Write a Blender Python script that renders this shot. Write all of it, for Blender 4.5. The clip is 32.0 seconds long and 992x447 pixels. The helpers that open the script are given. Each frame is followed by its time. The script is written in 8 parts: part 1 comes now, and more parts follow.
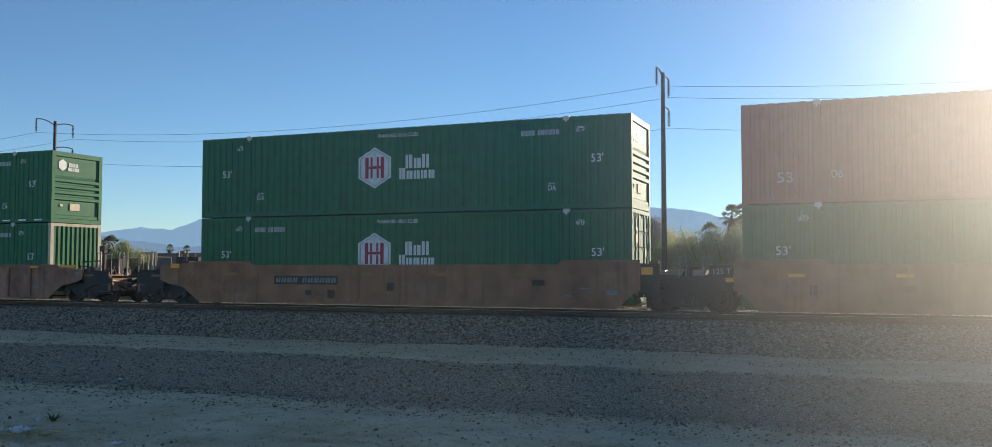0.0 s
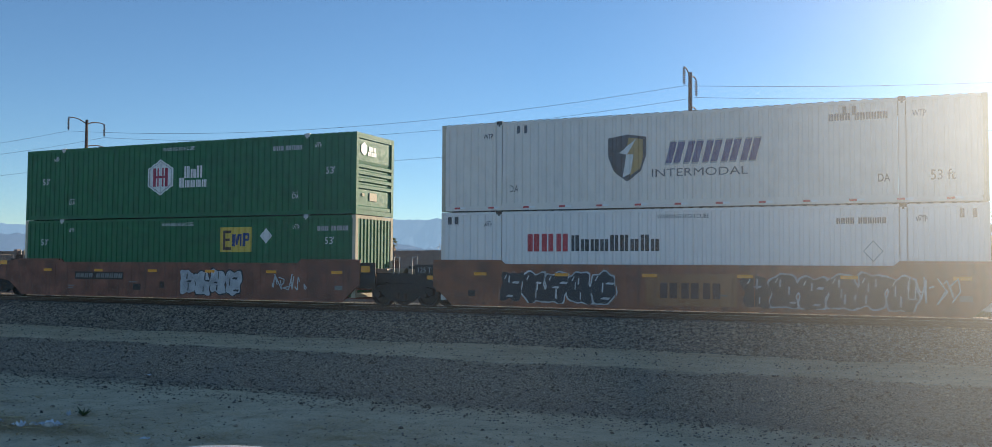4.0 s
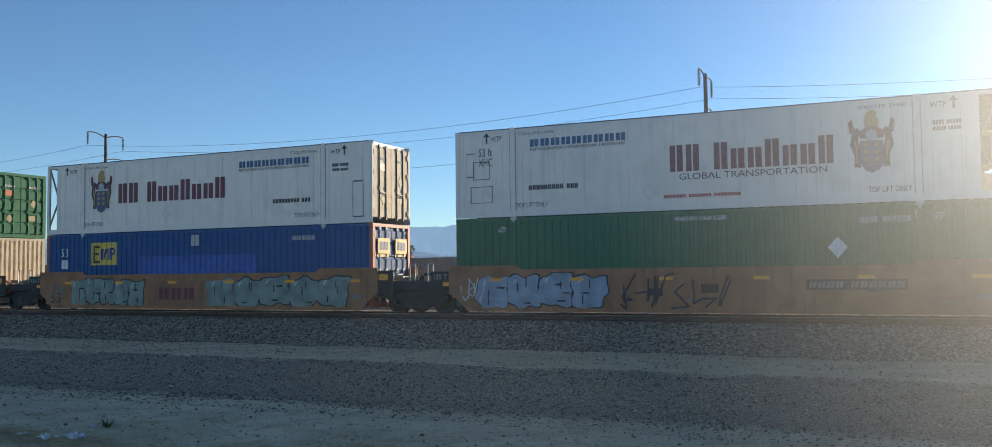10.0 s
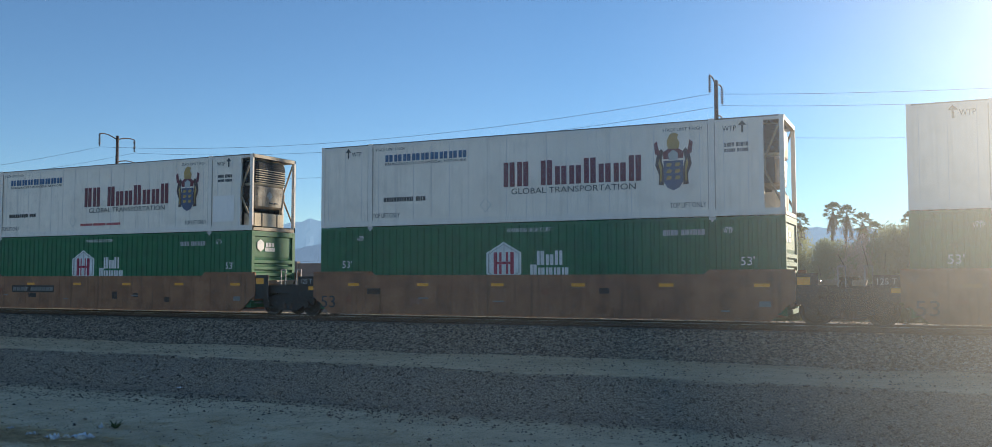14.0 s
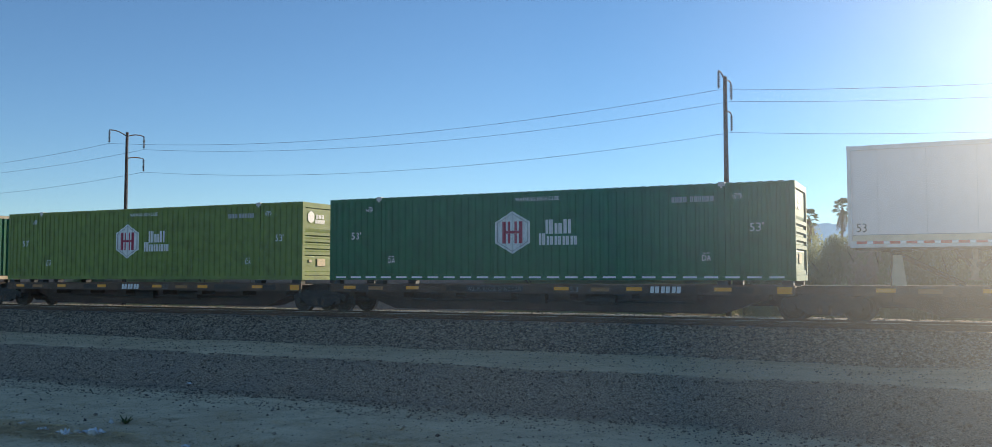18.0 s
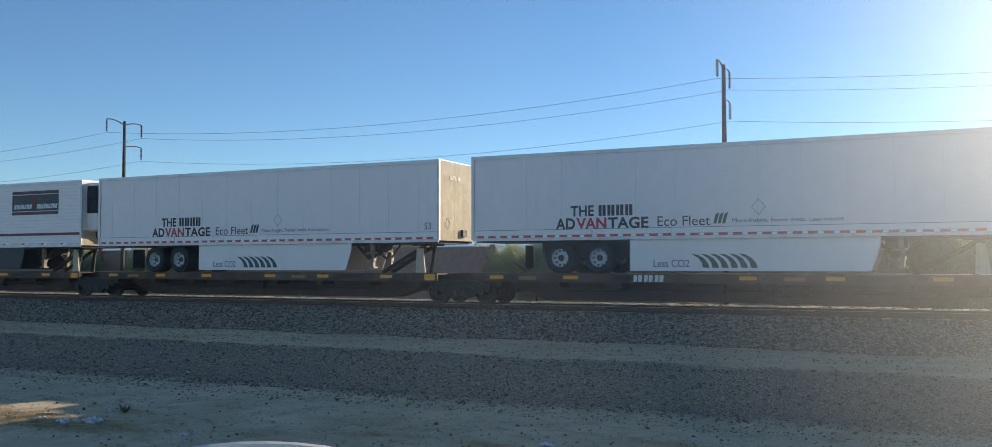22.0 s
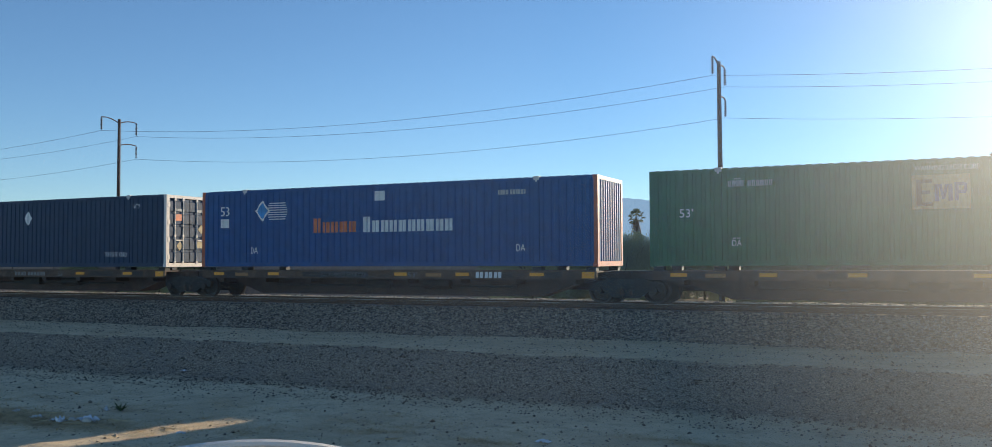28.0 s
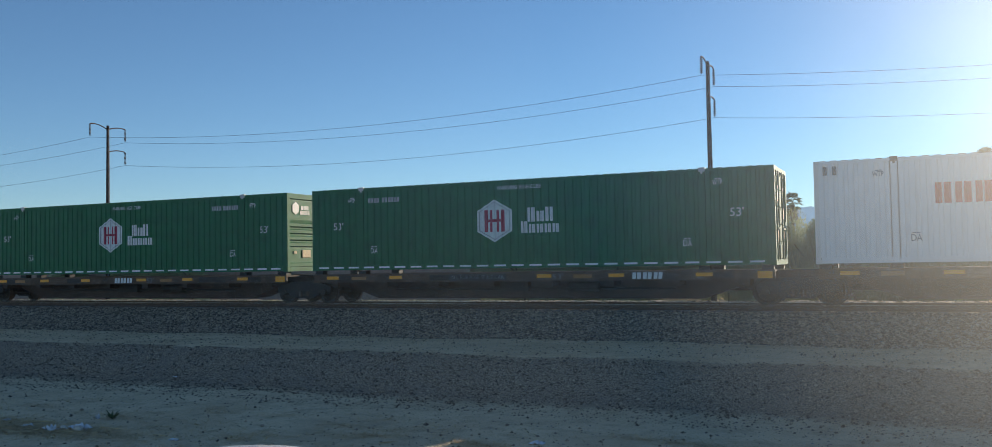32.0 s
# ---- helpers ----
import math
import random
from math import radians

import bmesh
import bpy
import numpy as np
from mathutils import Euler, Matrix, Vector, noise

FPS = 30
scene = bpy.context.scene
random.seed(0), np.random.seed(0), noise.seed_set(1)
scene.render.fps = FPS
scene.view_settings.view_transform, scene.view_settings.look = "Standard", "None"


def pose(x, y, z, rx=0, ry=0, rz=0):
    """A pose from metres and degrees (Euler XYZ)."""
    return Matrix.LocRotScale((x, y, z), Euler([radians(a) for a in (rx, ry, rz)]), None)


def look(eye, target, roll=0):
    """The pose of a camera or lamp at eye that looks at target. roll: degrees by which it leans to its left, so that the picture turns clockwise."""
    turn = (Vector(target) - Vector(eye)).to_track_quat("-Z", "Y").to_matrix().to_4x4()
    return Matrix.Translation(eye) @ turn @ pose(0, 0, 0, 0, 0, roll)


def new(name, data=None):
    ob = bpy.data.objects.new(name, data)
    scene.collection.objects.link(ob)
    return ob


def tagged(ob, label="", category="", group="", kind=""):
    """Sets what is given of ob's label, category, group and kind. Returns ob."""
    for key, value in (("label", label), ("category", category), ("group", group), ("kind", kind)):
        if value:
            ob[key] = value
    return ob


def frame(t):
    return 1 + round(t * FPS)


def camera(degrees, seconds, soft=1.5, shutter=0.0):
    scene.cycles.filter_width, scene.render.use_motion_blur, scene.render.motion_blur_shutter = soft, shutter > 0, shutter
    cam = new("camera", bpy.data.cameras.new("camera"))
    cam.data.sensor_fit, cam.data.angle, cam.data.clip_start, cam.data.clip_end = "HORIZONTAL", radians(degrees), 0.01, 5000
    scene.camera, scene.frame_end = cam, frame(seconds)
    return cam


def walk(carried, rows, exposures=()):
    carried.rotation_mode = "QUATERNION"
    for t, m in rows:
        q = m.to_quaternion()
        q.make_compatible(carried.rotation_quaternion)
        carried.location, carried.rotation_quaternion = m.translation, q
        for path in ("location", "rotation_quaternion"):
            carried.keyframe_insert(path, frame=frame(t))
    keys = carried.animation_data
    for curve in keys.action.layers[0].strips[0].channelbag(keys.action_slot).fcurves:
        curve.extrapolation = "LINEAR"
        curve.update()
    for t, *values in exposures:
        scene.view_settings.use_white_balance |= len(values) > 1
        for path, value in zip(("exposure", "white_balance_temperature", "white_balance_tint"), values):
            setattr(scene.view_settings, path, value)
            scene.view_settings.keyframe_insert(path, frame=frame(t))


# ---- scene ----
# The train runs along x, y leads away from the camera, z = 0 is the top of the rails.
CAMERA_TURNS = [
    (0, 21.84, 2.74, 0.03), (0.5, 22.08, 2.75, -0.02), (1, 22.33, 2.79, -0.06), (1.5, 22.51, 2.78, -0.15), (2, 22.77, 2.79, -0.22),
    (2.5, 22.95, 2.77, -0.27), (3, 23.15, 2.74, -0.34), (3.5, 23.31, 2.71, -0.31), (4, 23.44, 2.71, -0.36), (4.5, 23.56, 2.66, -0.33),
    (6.5, 23.90, 2.59, -0.21), (7, 23.95, 2.65, -0.18), (7.5, 24.07, 2.82, 0.04), (8, 24.22, 2.93, 0.23), (8.5, 24.32, 3.01, 0.32),
    (9, 24.39, 2.98, 0.42), (9.5, 24.50, 3.06, 0.49), (10, 24.57, 3.07, 0.67), (10.5, 24.67, 3.03, 0.56), (11, 24.73, 3.00, 0.51),
    (11.5, 24.75, 2.95, 0.45), (12, 24.82, 2.97, 0.35), (12.5, 24.87, 3.11, 0.26), (13, 24.96, 3.20, 0.12), (13.5, 25.02, 3.31, 0.11),
    (14, 25.11, 3.39, 0.10), (14.5, 25.20, 3.48, 0.11), (15, 25.30, 3.45, 0.13), (15.5, 25.38, 3.45, 0.11), (17.5, 25.59, 3.20, 0.01),
    (18, 25.64, 3.15, 0.09), (18.5, 25.67, 3.03, 0.08), (19, 25.70, 2.96, 0.02), (19.5, 25.71, 2.87, 0.13), (20, 25.69, 2.80, 0.07),
    (20.5, 25.69, 2.74, 0.07), (21, 25.68, 2.64, 0.13), (21.5, 25.58, 2.52, 0.15), (22, 25.53, 2.45, 0.12), (22.5, 25.47, 2.42, 0.22),
    (23, 25.39, 2.36, 0.27), (23.5, 25.28, 2.35, 0.41), (24, 25.18, 2.35, 0.43), (24.5, 25.18, 2.35, 0.43), (25, 25.19, 2.35, 0.42),
    (25.5, 25.24, 2.37, 0.35), (26, 25.29, 2.38, 0.34), (26.5, 25.32, 2.35, 0.22), (28.5, 25.23, 2.27, 0.32), (29, 25.16, 2.28, 0.39),
    (29.5, 25.09, 2.30, 0.56), (30, 25.01, 2.33, 0.69), (30.5, 24.94, 2.34, 0.77), (31, 24.85, 2.40, 0.88), (31.5, 24.77, 2.40, 0.92),
    (32, 24.75, 2.41, 0.99),
]
TRAIN_RUN = [
    (0, -0.00), (1, 18.83), (2, 37.67), (3, 56.52), (4, 75.38), (4.5, 84.81), (6.5, 122.62), (7, 132.09),
    (8, 151.03), (9, 169.99), (10, 188.98), (11, 207.99), (12, 227.00), (13, 245.99), (14, 264.96), (15, 283.93),
    (15.5, 293.42), (17.5, 331.55), (19, 360.33), (20, 379.55), (21, 398.79), (22, 418.05), (23, 437.30), (24, 456.57),
    (25, 475.89), (26, 495.23), (28.5, 543.63), (30, 572.71), (31, 592.11), (32, 611.50),
]
UNIT_X = [-3.17, -22.57, -46.18, -69.76, -89.12, -108.62, -132.18, -155.63, -179.13, -202.81, -222.24, -241.68, -265.27, -284.64, -303.96, -325.41, -343.19, -360.80, -378.19, -395.49, -414.30, -431.84, -449.32, -466.57, -484.62, -503.28, -523.98, -541.54, -559.36, -577.38, -595.61, -614.05, -631.28, -648.55]
EXPOSURE, KELVIN, TINT = 0.84, 6050, 7
SKY_STRENGTH, SUN_STRENGTH, HAZE_GLOW = 0.083, 4.3, 0.48
FILM, FILM_ROUGH, FILM_SOFT = 0.068, 0.88, 0.003

cam = camera(57.2, 32.0, soft=0.5)
EYE = (0.0, 0.0, 1.40)
walk(cam, [(t, pose(*EYE, 90 + pitch, roll, yaw)) for t, yaw, pitch, roll in CAMERA_TURNS],
     exposures=[(0, EXPOSURE - 0.05, KELVIN, TINT), (2, EXPOSURE, KELVIN, TINT), (29.2, EXPOSURE, KELVIN, TINT), (30.2, EXPOSURE - 0.20, KELVIN, TINT), (32, EXPOSURE - 0.23, KELVIN, TINT)])

# ---- world, sun ----
SUN_AZ, SUN_EL = 20.0, 12.4          # degrees clockwise from +y, above the horizon
world = bpy.data.worlds.new("world")
scene.world = world
world.use_nodes = True
wn = world.node_tree
sky = wn.nodes.new("ShaderNodeTexSky")
sky.sky_type, sky.sun_disc = "NISHITA", False
sky.sun_elevation, sky.sun_rotation = radians(SUN_EL), radians(SUN_AZ)
sky.altitude, sky.air_density, sky.dust_density, sky.ozone_density = 100, 0.82, 0.0, 3.0
wn.links.new(sky.outputs[0], wn.nodes["Background"].inputs[0])
wn.nodes["Background"].inputs[1].default_value = SKY_STRENGTH
sun = new("sun", bpy.data.lights.new("sun", "SUN"))
sun.data.energy, sun.data.angle, sun.data.color = SUN_STRENGTH, radians(0.53), (1.0, 0.82, 0.60)
sd = Vector((math.sin(radians(SUN_AZ)) * math.cos(radians(SUN_EL)), math.cos(radians(SUN_AZ)) * math.cos(radians(SUN_EL)), math.sin(radians(SUN_EL))))
sun.matrix_world = look(sd * 50, (0, 0, 0))


# ---- materials ----
def mat(name, base, rough=0.6, metal=0.0, vary=0.15, scale=3.0, dirt=0.0, dirt_col=(0.10, 0.075, 0.05), streak=0.0,
        bump=0.1, bump_scale=60.0, rand=0.0, transl=0.0, island=None, spec=0.5):
    """Two scales of noise over a base colour, optional dirt blotches and runs down the sides, fine bump."""
    m = bpy.data.materials.new(name)
    m.use_nodes = True
    n, l = m.node_tree.nodes, m.node_tree.links
    b = n["Principled BSDF"]
    b.inputs["Roughness"].default_value, b.inputs["Metallic"].default_value = rough, metal
    b.inputs["Specular IOR Level"].default_value = spec
    tc = n.new("ShaderNodeTexCoord")

    def noise_tex(sc, detail, stretch=None):
        t = n.new("ShaderNodeTexNoise")
        t.inputs["Scale"].default_value, t.inputs["Detail"].default_value = sc, detail
        src = tc.outputs["Object"]
        if stretch:
            mp = n.new("ShaderNodeMapping")
            mp.inputs["Scale"].default_value = stretch
            l.new(src, mp.inputs[0])
            src = mp.outputs[0]
        l.new(src, t.inputs["Vector"])
        return t.outputs["Fac"]

    def ramp(src, lo, hi, a=0.0, z=1.0):
        r = n.new("ShaderNodeMapRange")
        r.inputs[1].default_value, r.inputs[2].default_value, r.inputs[3].default_value, r.inputs[4].default_value = lo, hi, a, z
        l.new(src, r.inputs[0])
        return r.outputs[0]

    def mix(fac, a, c, mode="MIX"):
        x = n.new("ShaderNodeMix")
        x.data_type, x.blend_type = "RGBA", mode
        for sock, v in ((x.inputs[0], fac), (x.inputs[6], a), (x.inputs[7], c)):
            if isinstance(v, (int, float)):
                sock.default_value = v
            elif isinstance(v, tuple):
                sock.default_value = (*v, 1.0)
            else:
                l.new(v, sock)
        return x.outputs[2]

    dark = tuple(max(0.0, c * (1 - vary * 1.6)) for c in base)
    lite = tuple(min(1.0, c * (1 + vary)) for c in base)
    col = mix(ramp(noise_tex(scale, 4), 0.3, 0.7), dark, lite)
    col = mix(ramp(noise_tex(scale * 9, 3), 0.35, 0.75, 0.0, vary), col, lite)
    if rand:
        oi = n.new("ShaderNodeObjectInfo")
        col = mix(ramp(oi.outputs["Random"], 0, 1, 0, rand), col, dark)
    if island:
        ge = n.new("ShaderNodeNewGeometry")
        col = mix(ramp(ge.outputs["Random Per Island"], 0.35, 1.0), col, island)
    if dirt:
        col = mix(ramp(noise_tex(1.3, 6), 0.48, 0.75, 0.0, dirt), col, dirt_col)
        col = mix(ramp(noise_tex(7.0, 6), 0.58, 0.72, 0.0, dirt), col, dirt_col)
    if streak:
        col = mix(ramp(noise_tex(5.0, 4, (1.4, 1.4, 0.06)), 0.52, 0.78, 0.0, streak), col, dirt_col)
    l.new(col, b.inputs["Base Color"])
    l.new(ramp(noise_tex(scale * 4, 3), 0.3, 0.7, max(0.02, rough - 0.08), min(1, rough + 0.1)), b.inputs["Roughness"])
    if bump:
        bp = n.new("ShaderNodeBump")
        bp.inputs["Strength"].default_value, bp.inputs["Distance"].default_value = bump, 0.02
        l.new(noise_tex(bump_scale, 4), bp.inputs["Height"])
        l.new(bp.outputs[0], b.inputs["Normal"])
    if transl:
        tb, mx = n.new("ShaderNodeBsdfTranslucent"), n.new("ShaderNodeMixShader")
        l.new(mix(0.5, col, (0.36, 0.39, 0.19)), tb.inputs[0])
        mx.inputs[0].default_value = transl
        l.new(b.outputs[0], mx.inputs[1])
        l.new(tb.outputs[0], mx.inputs[2])
        l.new(mx.outputs[0], n["Material Output"].inputs[0])
    return m


M = {}
RUST = (0.09, 0.045, 0.022)
M["green"] = mat("green_paint", (0.031, 0.154, 0.062), 0.62, spec=0.28, vary=0.12, dirt=0.25, streak=0.25, dirt_col=(0.04, 0.055, 0.04))
M["olive"] = mat("olive_green_paint", (0.182, 0.245, 0.050), 0.62, spec=0.28, vary=0.15, dirt=0.3, streak=0.3, dirt_col=(0.06, 0.06, 0.03))
M["teal"] = mat("blue_green_paint", (0.021, 0.142, 0.074), 0.62, spec=0.28, vary=0.12, dirt=0.25, streak=0.3, dirt_col=(0.05, 0.06, 0.05))
M["bright_green"] = mat("bright_green_paint", (0.032, 0.165, 0.072), 0.62, spec=0.28, vary=0.12, dirt=0.25, streak=0.3, dirt_col=(0.04, 0.06, 0.035))
M["white"] = mat("white_paint", (0.88, 0.82, 0.78), 0.45, vary=0.03, dirt=0.05, streak=0.10, dirt_col=(0.30, 0.25, 0.20))
M["grey_white"] = mat("aged_white_paint", (0.85, 0.77, 0.69), 0.7, spec=0.25, vary=0.04, dirt=0.08, streak=0.15, dirt_col=(0.26, 0.21, 0.16))
M["reefer"] = mat("stained_reefer_white", (0.89, 0.79, 0.68), 0.5, vary=0.04, dirt=0.14, streak=0.22, dirt_col=(0.24, 0.18, 0.13))
M["blue"] = mat("blue_paint", (0.016, 0.080, 0.24), 0.6, spec=0.3, vary=0.14, dirt=0.2, streak=0.25, dirt_col=(0.05, 0.06, 0.14))
M["navy"] = mat("slate_navy_paint", (0.019, 0.042, 0.088), 0.62, spec=0.3, vary=0.12, dirt=0.2, streak=0.25, dirt_col=(0.05, 0.055, 0.07))
M["red"] = mat("brick_red_paint", (0.33, 0.075, 0.045), 0.5, vary=0.12, dirt=0.2, streak=0.3)
M["orange"] = mat("orange_paint", (0.45, 0.10, 0.03), 0.5, vary=0.12, dirt=0.2)
M["cream"] = mat("cream_paint", (0.60, 0.52, 0.38), 0.75, spec=0.2, vary=0.1, dirt=0.25, streak=0.4, dirt_col=(0.2, 0.14, 0.08))
M["brown"] = mat("brown_car_paint", (0.30, 0.108, 0.047), 0.7, vary=0.28, dirt=0.5, streak=0.7, dirt_col=(0.085, 0.05, 0.035), scale=1.5)
M["red_brown"] = mat("red_brown_car_paint", (0.24, 0.090, 0.052), 0.7, vary=0.28, dirt=0.5, streak=0.7, dirt_col=(0.08, 0.045, 0.032), scale=1.5)
M["tan"] = mat("yellow_tan_car_paint", (0.36, 0.160, 0.064), 0.7, vary=0.2, dirt=0.38, streak=0.6, dirt_col=(0.10, 0.055, 0.025), scale=1.5)
M["old_brown"] = mat("faded_oxide_paint", (0.32, 0.16, 0.098), 0.8, vary=0.3, dirt=0.6, streak=0.6, dirt_col=RUST, scale=1.5)
M["spine"] = mat("sooty_brown_paint", (0.075, 0.045, 0.032), 0.8, vary=0.25, dirt=0.5, streak=0.4, dirt_col=(0.02, 0.015, 0.012))
M["iron"] = mat("grimy_black_iron", (0.022, 0.019, 0.017), 0.7, vary=0.3, dirt=0.4, dirt_col=RUST)
M["tread"] = mat("rust_dark_wheel_steel", (0.045, 0.036, 0.03), 0.55, metal=0.4, vary=0.25, dirt=0.3, dirt_col=RUST)
M["rail"] = mat("rail_steel", (0.10, 0.06, 0.04), 0.6, metal=0.3, vary=0.2, dirt=0.4, dirt_col=RUST)
M["rail_head"] = mat("bright_rail_head", (0.4, 0.37, 0.34), 0.3, metal=1.0, vary=0.1)
M["concrete_tie"] = mat("concrete_tie", (0.22, 0.20, 0.18), 0.9, vary=0.2, dirt=0.4)
M["aluminium"] = mat("dull_aluminium", (0.55, 0.55, 0.55), 0.45, metal=0.7, vary=0.1, dirt=0.2)
M["bright_rim"] = mat("polished_wheel_rim", (0.72, 0.72, 0.72), 0.38, metal=0.35, vary=0.08)
M["rubber"] = mat("black_rubber", (0.018, 0.018, 0.018), 0.8, vary=0.2)
M["black"] = mat("black_plastic", (0.015, 0.016, 0.018), 0.5, vary=0.2)
M["grille"] = mat("dark_grille", (0.016, 0.016, 0.018), 0.9, vary=0.2)
M["skirt_dark"] = mat("dark_skirt", (0.035, 0.04, 0.045), 0.6, vary=0.15, dirt=0.2)
M["ink_white"] = mat("white_lettering", (0.72, 0.72, 0.70), 0.5, vary=0.1, dirt=0.15, bump=0)
M["ink_grey"] = mat("faded_white_lettering", (0.45, 0.46, 0.45), 0.6, vary=0.2, dirt=0.4, bump=0)
M["ink_black"] = mat("black_lettering", (0.03, 0.03, 0.033), 0.5, vary=0.15, bump=0)
M["ink_red"] = mat("red_lettering", (0.50, 0.03, 0.045), 0.5, vary=0.1, bump=0)
M["ink_maroon"] = mat("maroon_lettering", (0.14, 0.014, 0.028), 0.5, vary=0.12, bump=0)
M["ink_blue"] = mat("blue_lettering", (0.02, 0.045, 0.19), 0.5, vary=0.12, bump=0)
M["ink_sky"] = mat("sky_blue_lettering", (0.05, 0.26, 0.58), 0.5, vary=0.3, scale=2, bump=0)
M["ink_yellow"] = mat("yellow_panel", (0.66, 0.47, 0.06), 0.5, vary=0.1, dirt=0.2, bump=0)
M["ink_faded_yellow"] = mat("faded_yellow_panel", (0.42, 0.33, 0.16), 0.6, vary=0.15, dirt=0.4, bump=0)
M["ink_slate"] = mat("slate_blue_shield", (0.06, 0.075, 0.15), 0.5, vary=0.15, bump=0)
M["ink_crimson"] = mat("crimson_lettering", (0.36, 0.022, 0.06), 0.5, vary=0.1, bump=0)
M["ink_steel"] = mat("steel_blue_lettering", (0.03, 0.10, 0.22), 0.5, vary=0.12, bump=0)
M["ink_gold"] = mat("gold_lettering", (0.42, 0.27, 0.07), 0.5, vary=0.2, bump=0)
M["ink_brown"] = mat("dark_brown_lettering", (0.06, 0.025, 0.02), 0.5, vary=0.15, bump=0)
M["reflect"] = mat("amber_reflector", (0.85, 0.34, 0.01), 0.35, vary=0.05, bump=0)
M["reflect_dull"] = mat("dusty_amber_reflector", (0.36, 0.17, 0.05), 0.6, vary=0.2, dirt=0.5, bump=0)
M["reflect_white"] = mat("white_reflector", (0.85, 0.85, 0.85), 0.35, vary=0.05, bump=0)
M["tape_red"] = mat("red_reflector", (0.55, 0.05, 0.05), 0.4, vary=0.1, bump=0)
M["spray_silver"] = mat("silver_spray_paint", (0.42, 0.42, 0.44), 0.5, vary=0.25, scale=2, bump=0)
M["spray_white"] = mat("white_spray_paint", (0.55, 0.55, 0.54), 0.6, vary=0.25, scale=2, bump=0)
M["spray_teal"] = mat("teal_spray_paint", (0.20, 0.25, 0.215), 0.6, vary=0.25, scale=2, bump=0)
M["spray_blue"] = mat("pale_blue_spray_paint", (0.27, 0.32, 0.40), 0.6, vary=0.25, scale=2, bump=0)
M["spray_black"] = mat("black_spray_paint", (0.025, 0.025, 0.03), 0.6, vary=0.2, scale=2, bump=0)
M["wood"] = mat("brown_pole_wood", (0.06, 0.036, 0.026), 0.85, vary=0.3, streak=0.4, dirt_col=(0.04, 0.028, 0.02))
M["wire"] = mat("weathered_wire", (0.05, 0.055, 0.07), 0.6, bump=0)
M["insulator"] = mat("grey_glazed_insulator", (0.045, 0.05, 0.06), 0.25, bump=0)
M["galv"] = mat("galvanised_steel", (0.34, 0.33, 0.31), 0.5, metal=0.6, vary=0.25, dirt=0.3)
# Warm sunlight on white ends is mixed into this cream; the streaks are dirt.
M["end_cream"] = mat("sun_yellowed_end_paint", (0.76, 0.63, 0.45), 0.72, spec=0.22, vary=0.10, dirt=0.16, streak=0.22, dirt_col=(0.24, 0.15, 0.08))
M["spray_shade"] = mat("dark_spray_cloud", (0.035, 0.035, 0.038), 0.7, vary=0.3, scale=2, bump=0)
M["gasket_black"] = mat("black_door_gasket", (0.02, 0.018, 0.016), 0.6, vary=0.2, bump=0)
M["spine_rail"] = mat("dusty_brown_rail_paint", (0.125, 0.075, 0.045), 0.8, vary=0.3, dirt=0.6, streak=0.5, dirt_col=(0.03, 0.02, 0.015))
M["rust_tan"] = mat("light_rust_brown_paint", (0.31, 0.138, 0.062), 0.7, vary=0.2, dirt=0.35, streak=0.6, dirt_col=(0.08, 0.042, 0.022), scale=1.5)
M["trailer_white"] = mat("clean_white_trailer_panel", (0.86, 0.78, 0.755), 0.4, vary=0.03, dirt=0.06, streak=0.10, dirt_col=(0.5, 0.44, 0.38), bump=0.03, bump_scale=4)
M["siding"] = mat("pale_siding_seam", (0.68, 0.62, 0.59), 0.5, vary=0.05, bump=0)
M["rib_tan"] = mat("grimy_tan_rib", (0.46, 0.40, 0.35), 0.8, spec=0.2, vary=0.15, dirt=0.4, streak=0.4, dirt_col=(0.2, 0.14, 0.1), bump=0)
M["ink_faint_red"] = mat("sun_faded_red_lettering", (0.50, 0.30, 0.21), 0.6, vary=0.2, dirt=0.3, bump=0)
M["fitting"] = mat("dull_grey_fitting", (0.52, 0.52, 0.50), 0.6, vary=0.25, dirt=0.3, bump=0)
M["ink_number"] = mat("dusty_pale_numbers", (0.24, 0.22, 0.20), 0.7, vary=0.25, dirt=0.5, bump=0)
M["number_dark"] = mat("dark_number_panel", (0.045, 0.030, 0.024), 0.7, vary=0.2, dirt=0.3, bump=0)
M["tan_frame"] = mat("rusty_tan_frame", (0.38, 0.29, 0.19), 0.6, vary=0.2, dirt=0.6, dirt_col=RUST)
M["old_galv"] = mat("rusty_handrail_steel", (0.12, 0.10, 0.085), 0.6, metal=0.3, vary=0.3, dirt=0.4, dirt_col=RUST)
M["tank_brown"] = mat("dusty_brown_tank", (0.16, 0.10, 0.07), 0.55, vary=0.25, dirt=0.4, dirt_col=RUST)
# The look of sunlit posts is put into this tan; rust blotches lie over it.
M["post_tan"] = mat("dusty_tan_post", (0.34, 0.27, 0.20), 0.6, vary=0.25, dirt=0.4, dirt_col=RUST)
M["soot"] = mat("sooty_cream_paint", (0.46, 0.38, 0.28), 0.6, vary=0.2, dirt=0.7, streak=0.7, dirt_col=(0.06, 0.045, 0.035))
M["wall"] = mat("tan_block_wall", (0.27, 0.20, 0.16), 0.9, vary=0.15, dirt=0.2)
M["leaf"] = mat("grey_green_leaves", (0.34, 0.37, 0.20), 0.6, vary=0.35, scale=0.9, transl=0.50, bump=0)
M["leaf_light"] = mat("yellow_green_leaves", (0.44, 0.43, 0.21), 0.6, vary=0.3, scale=0.9, transl=0.50, bump=0)
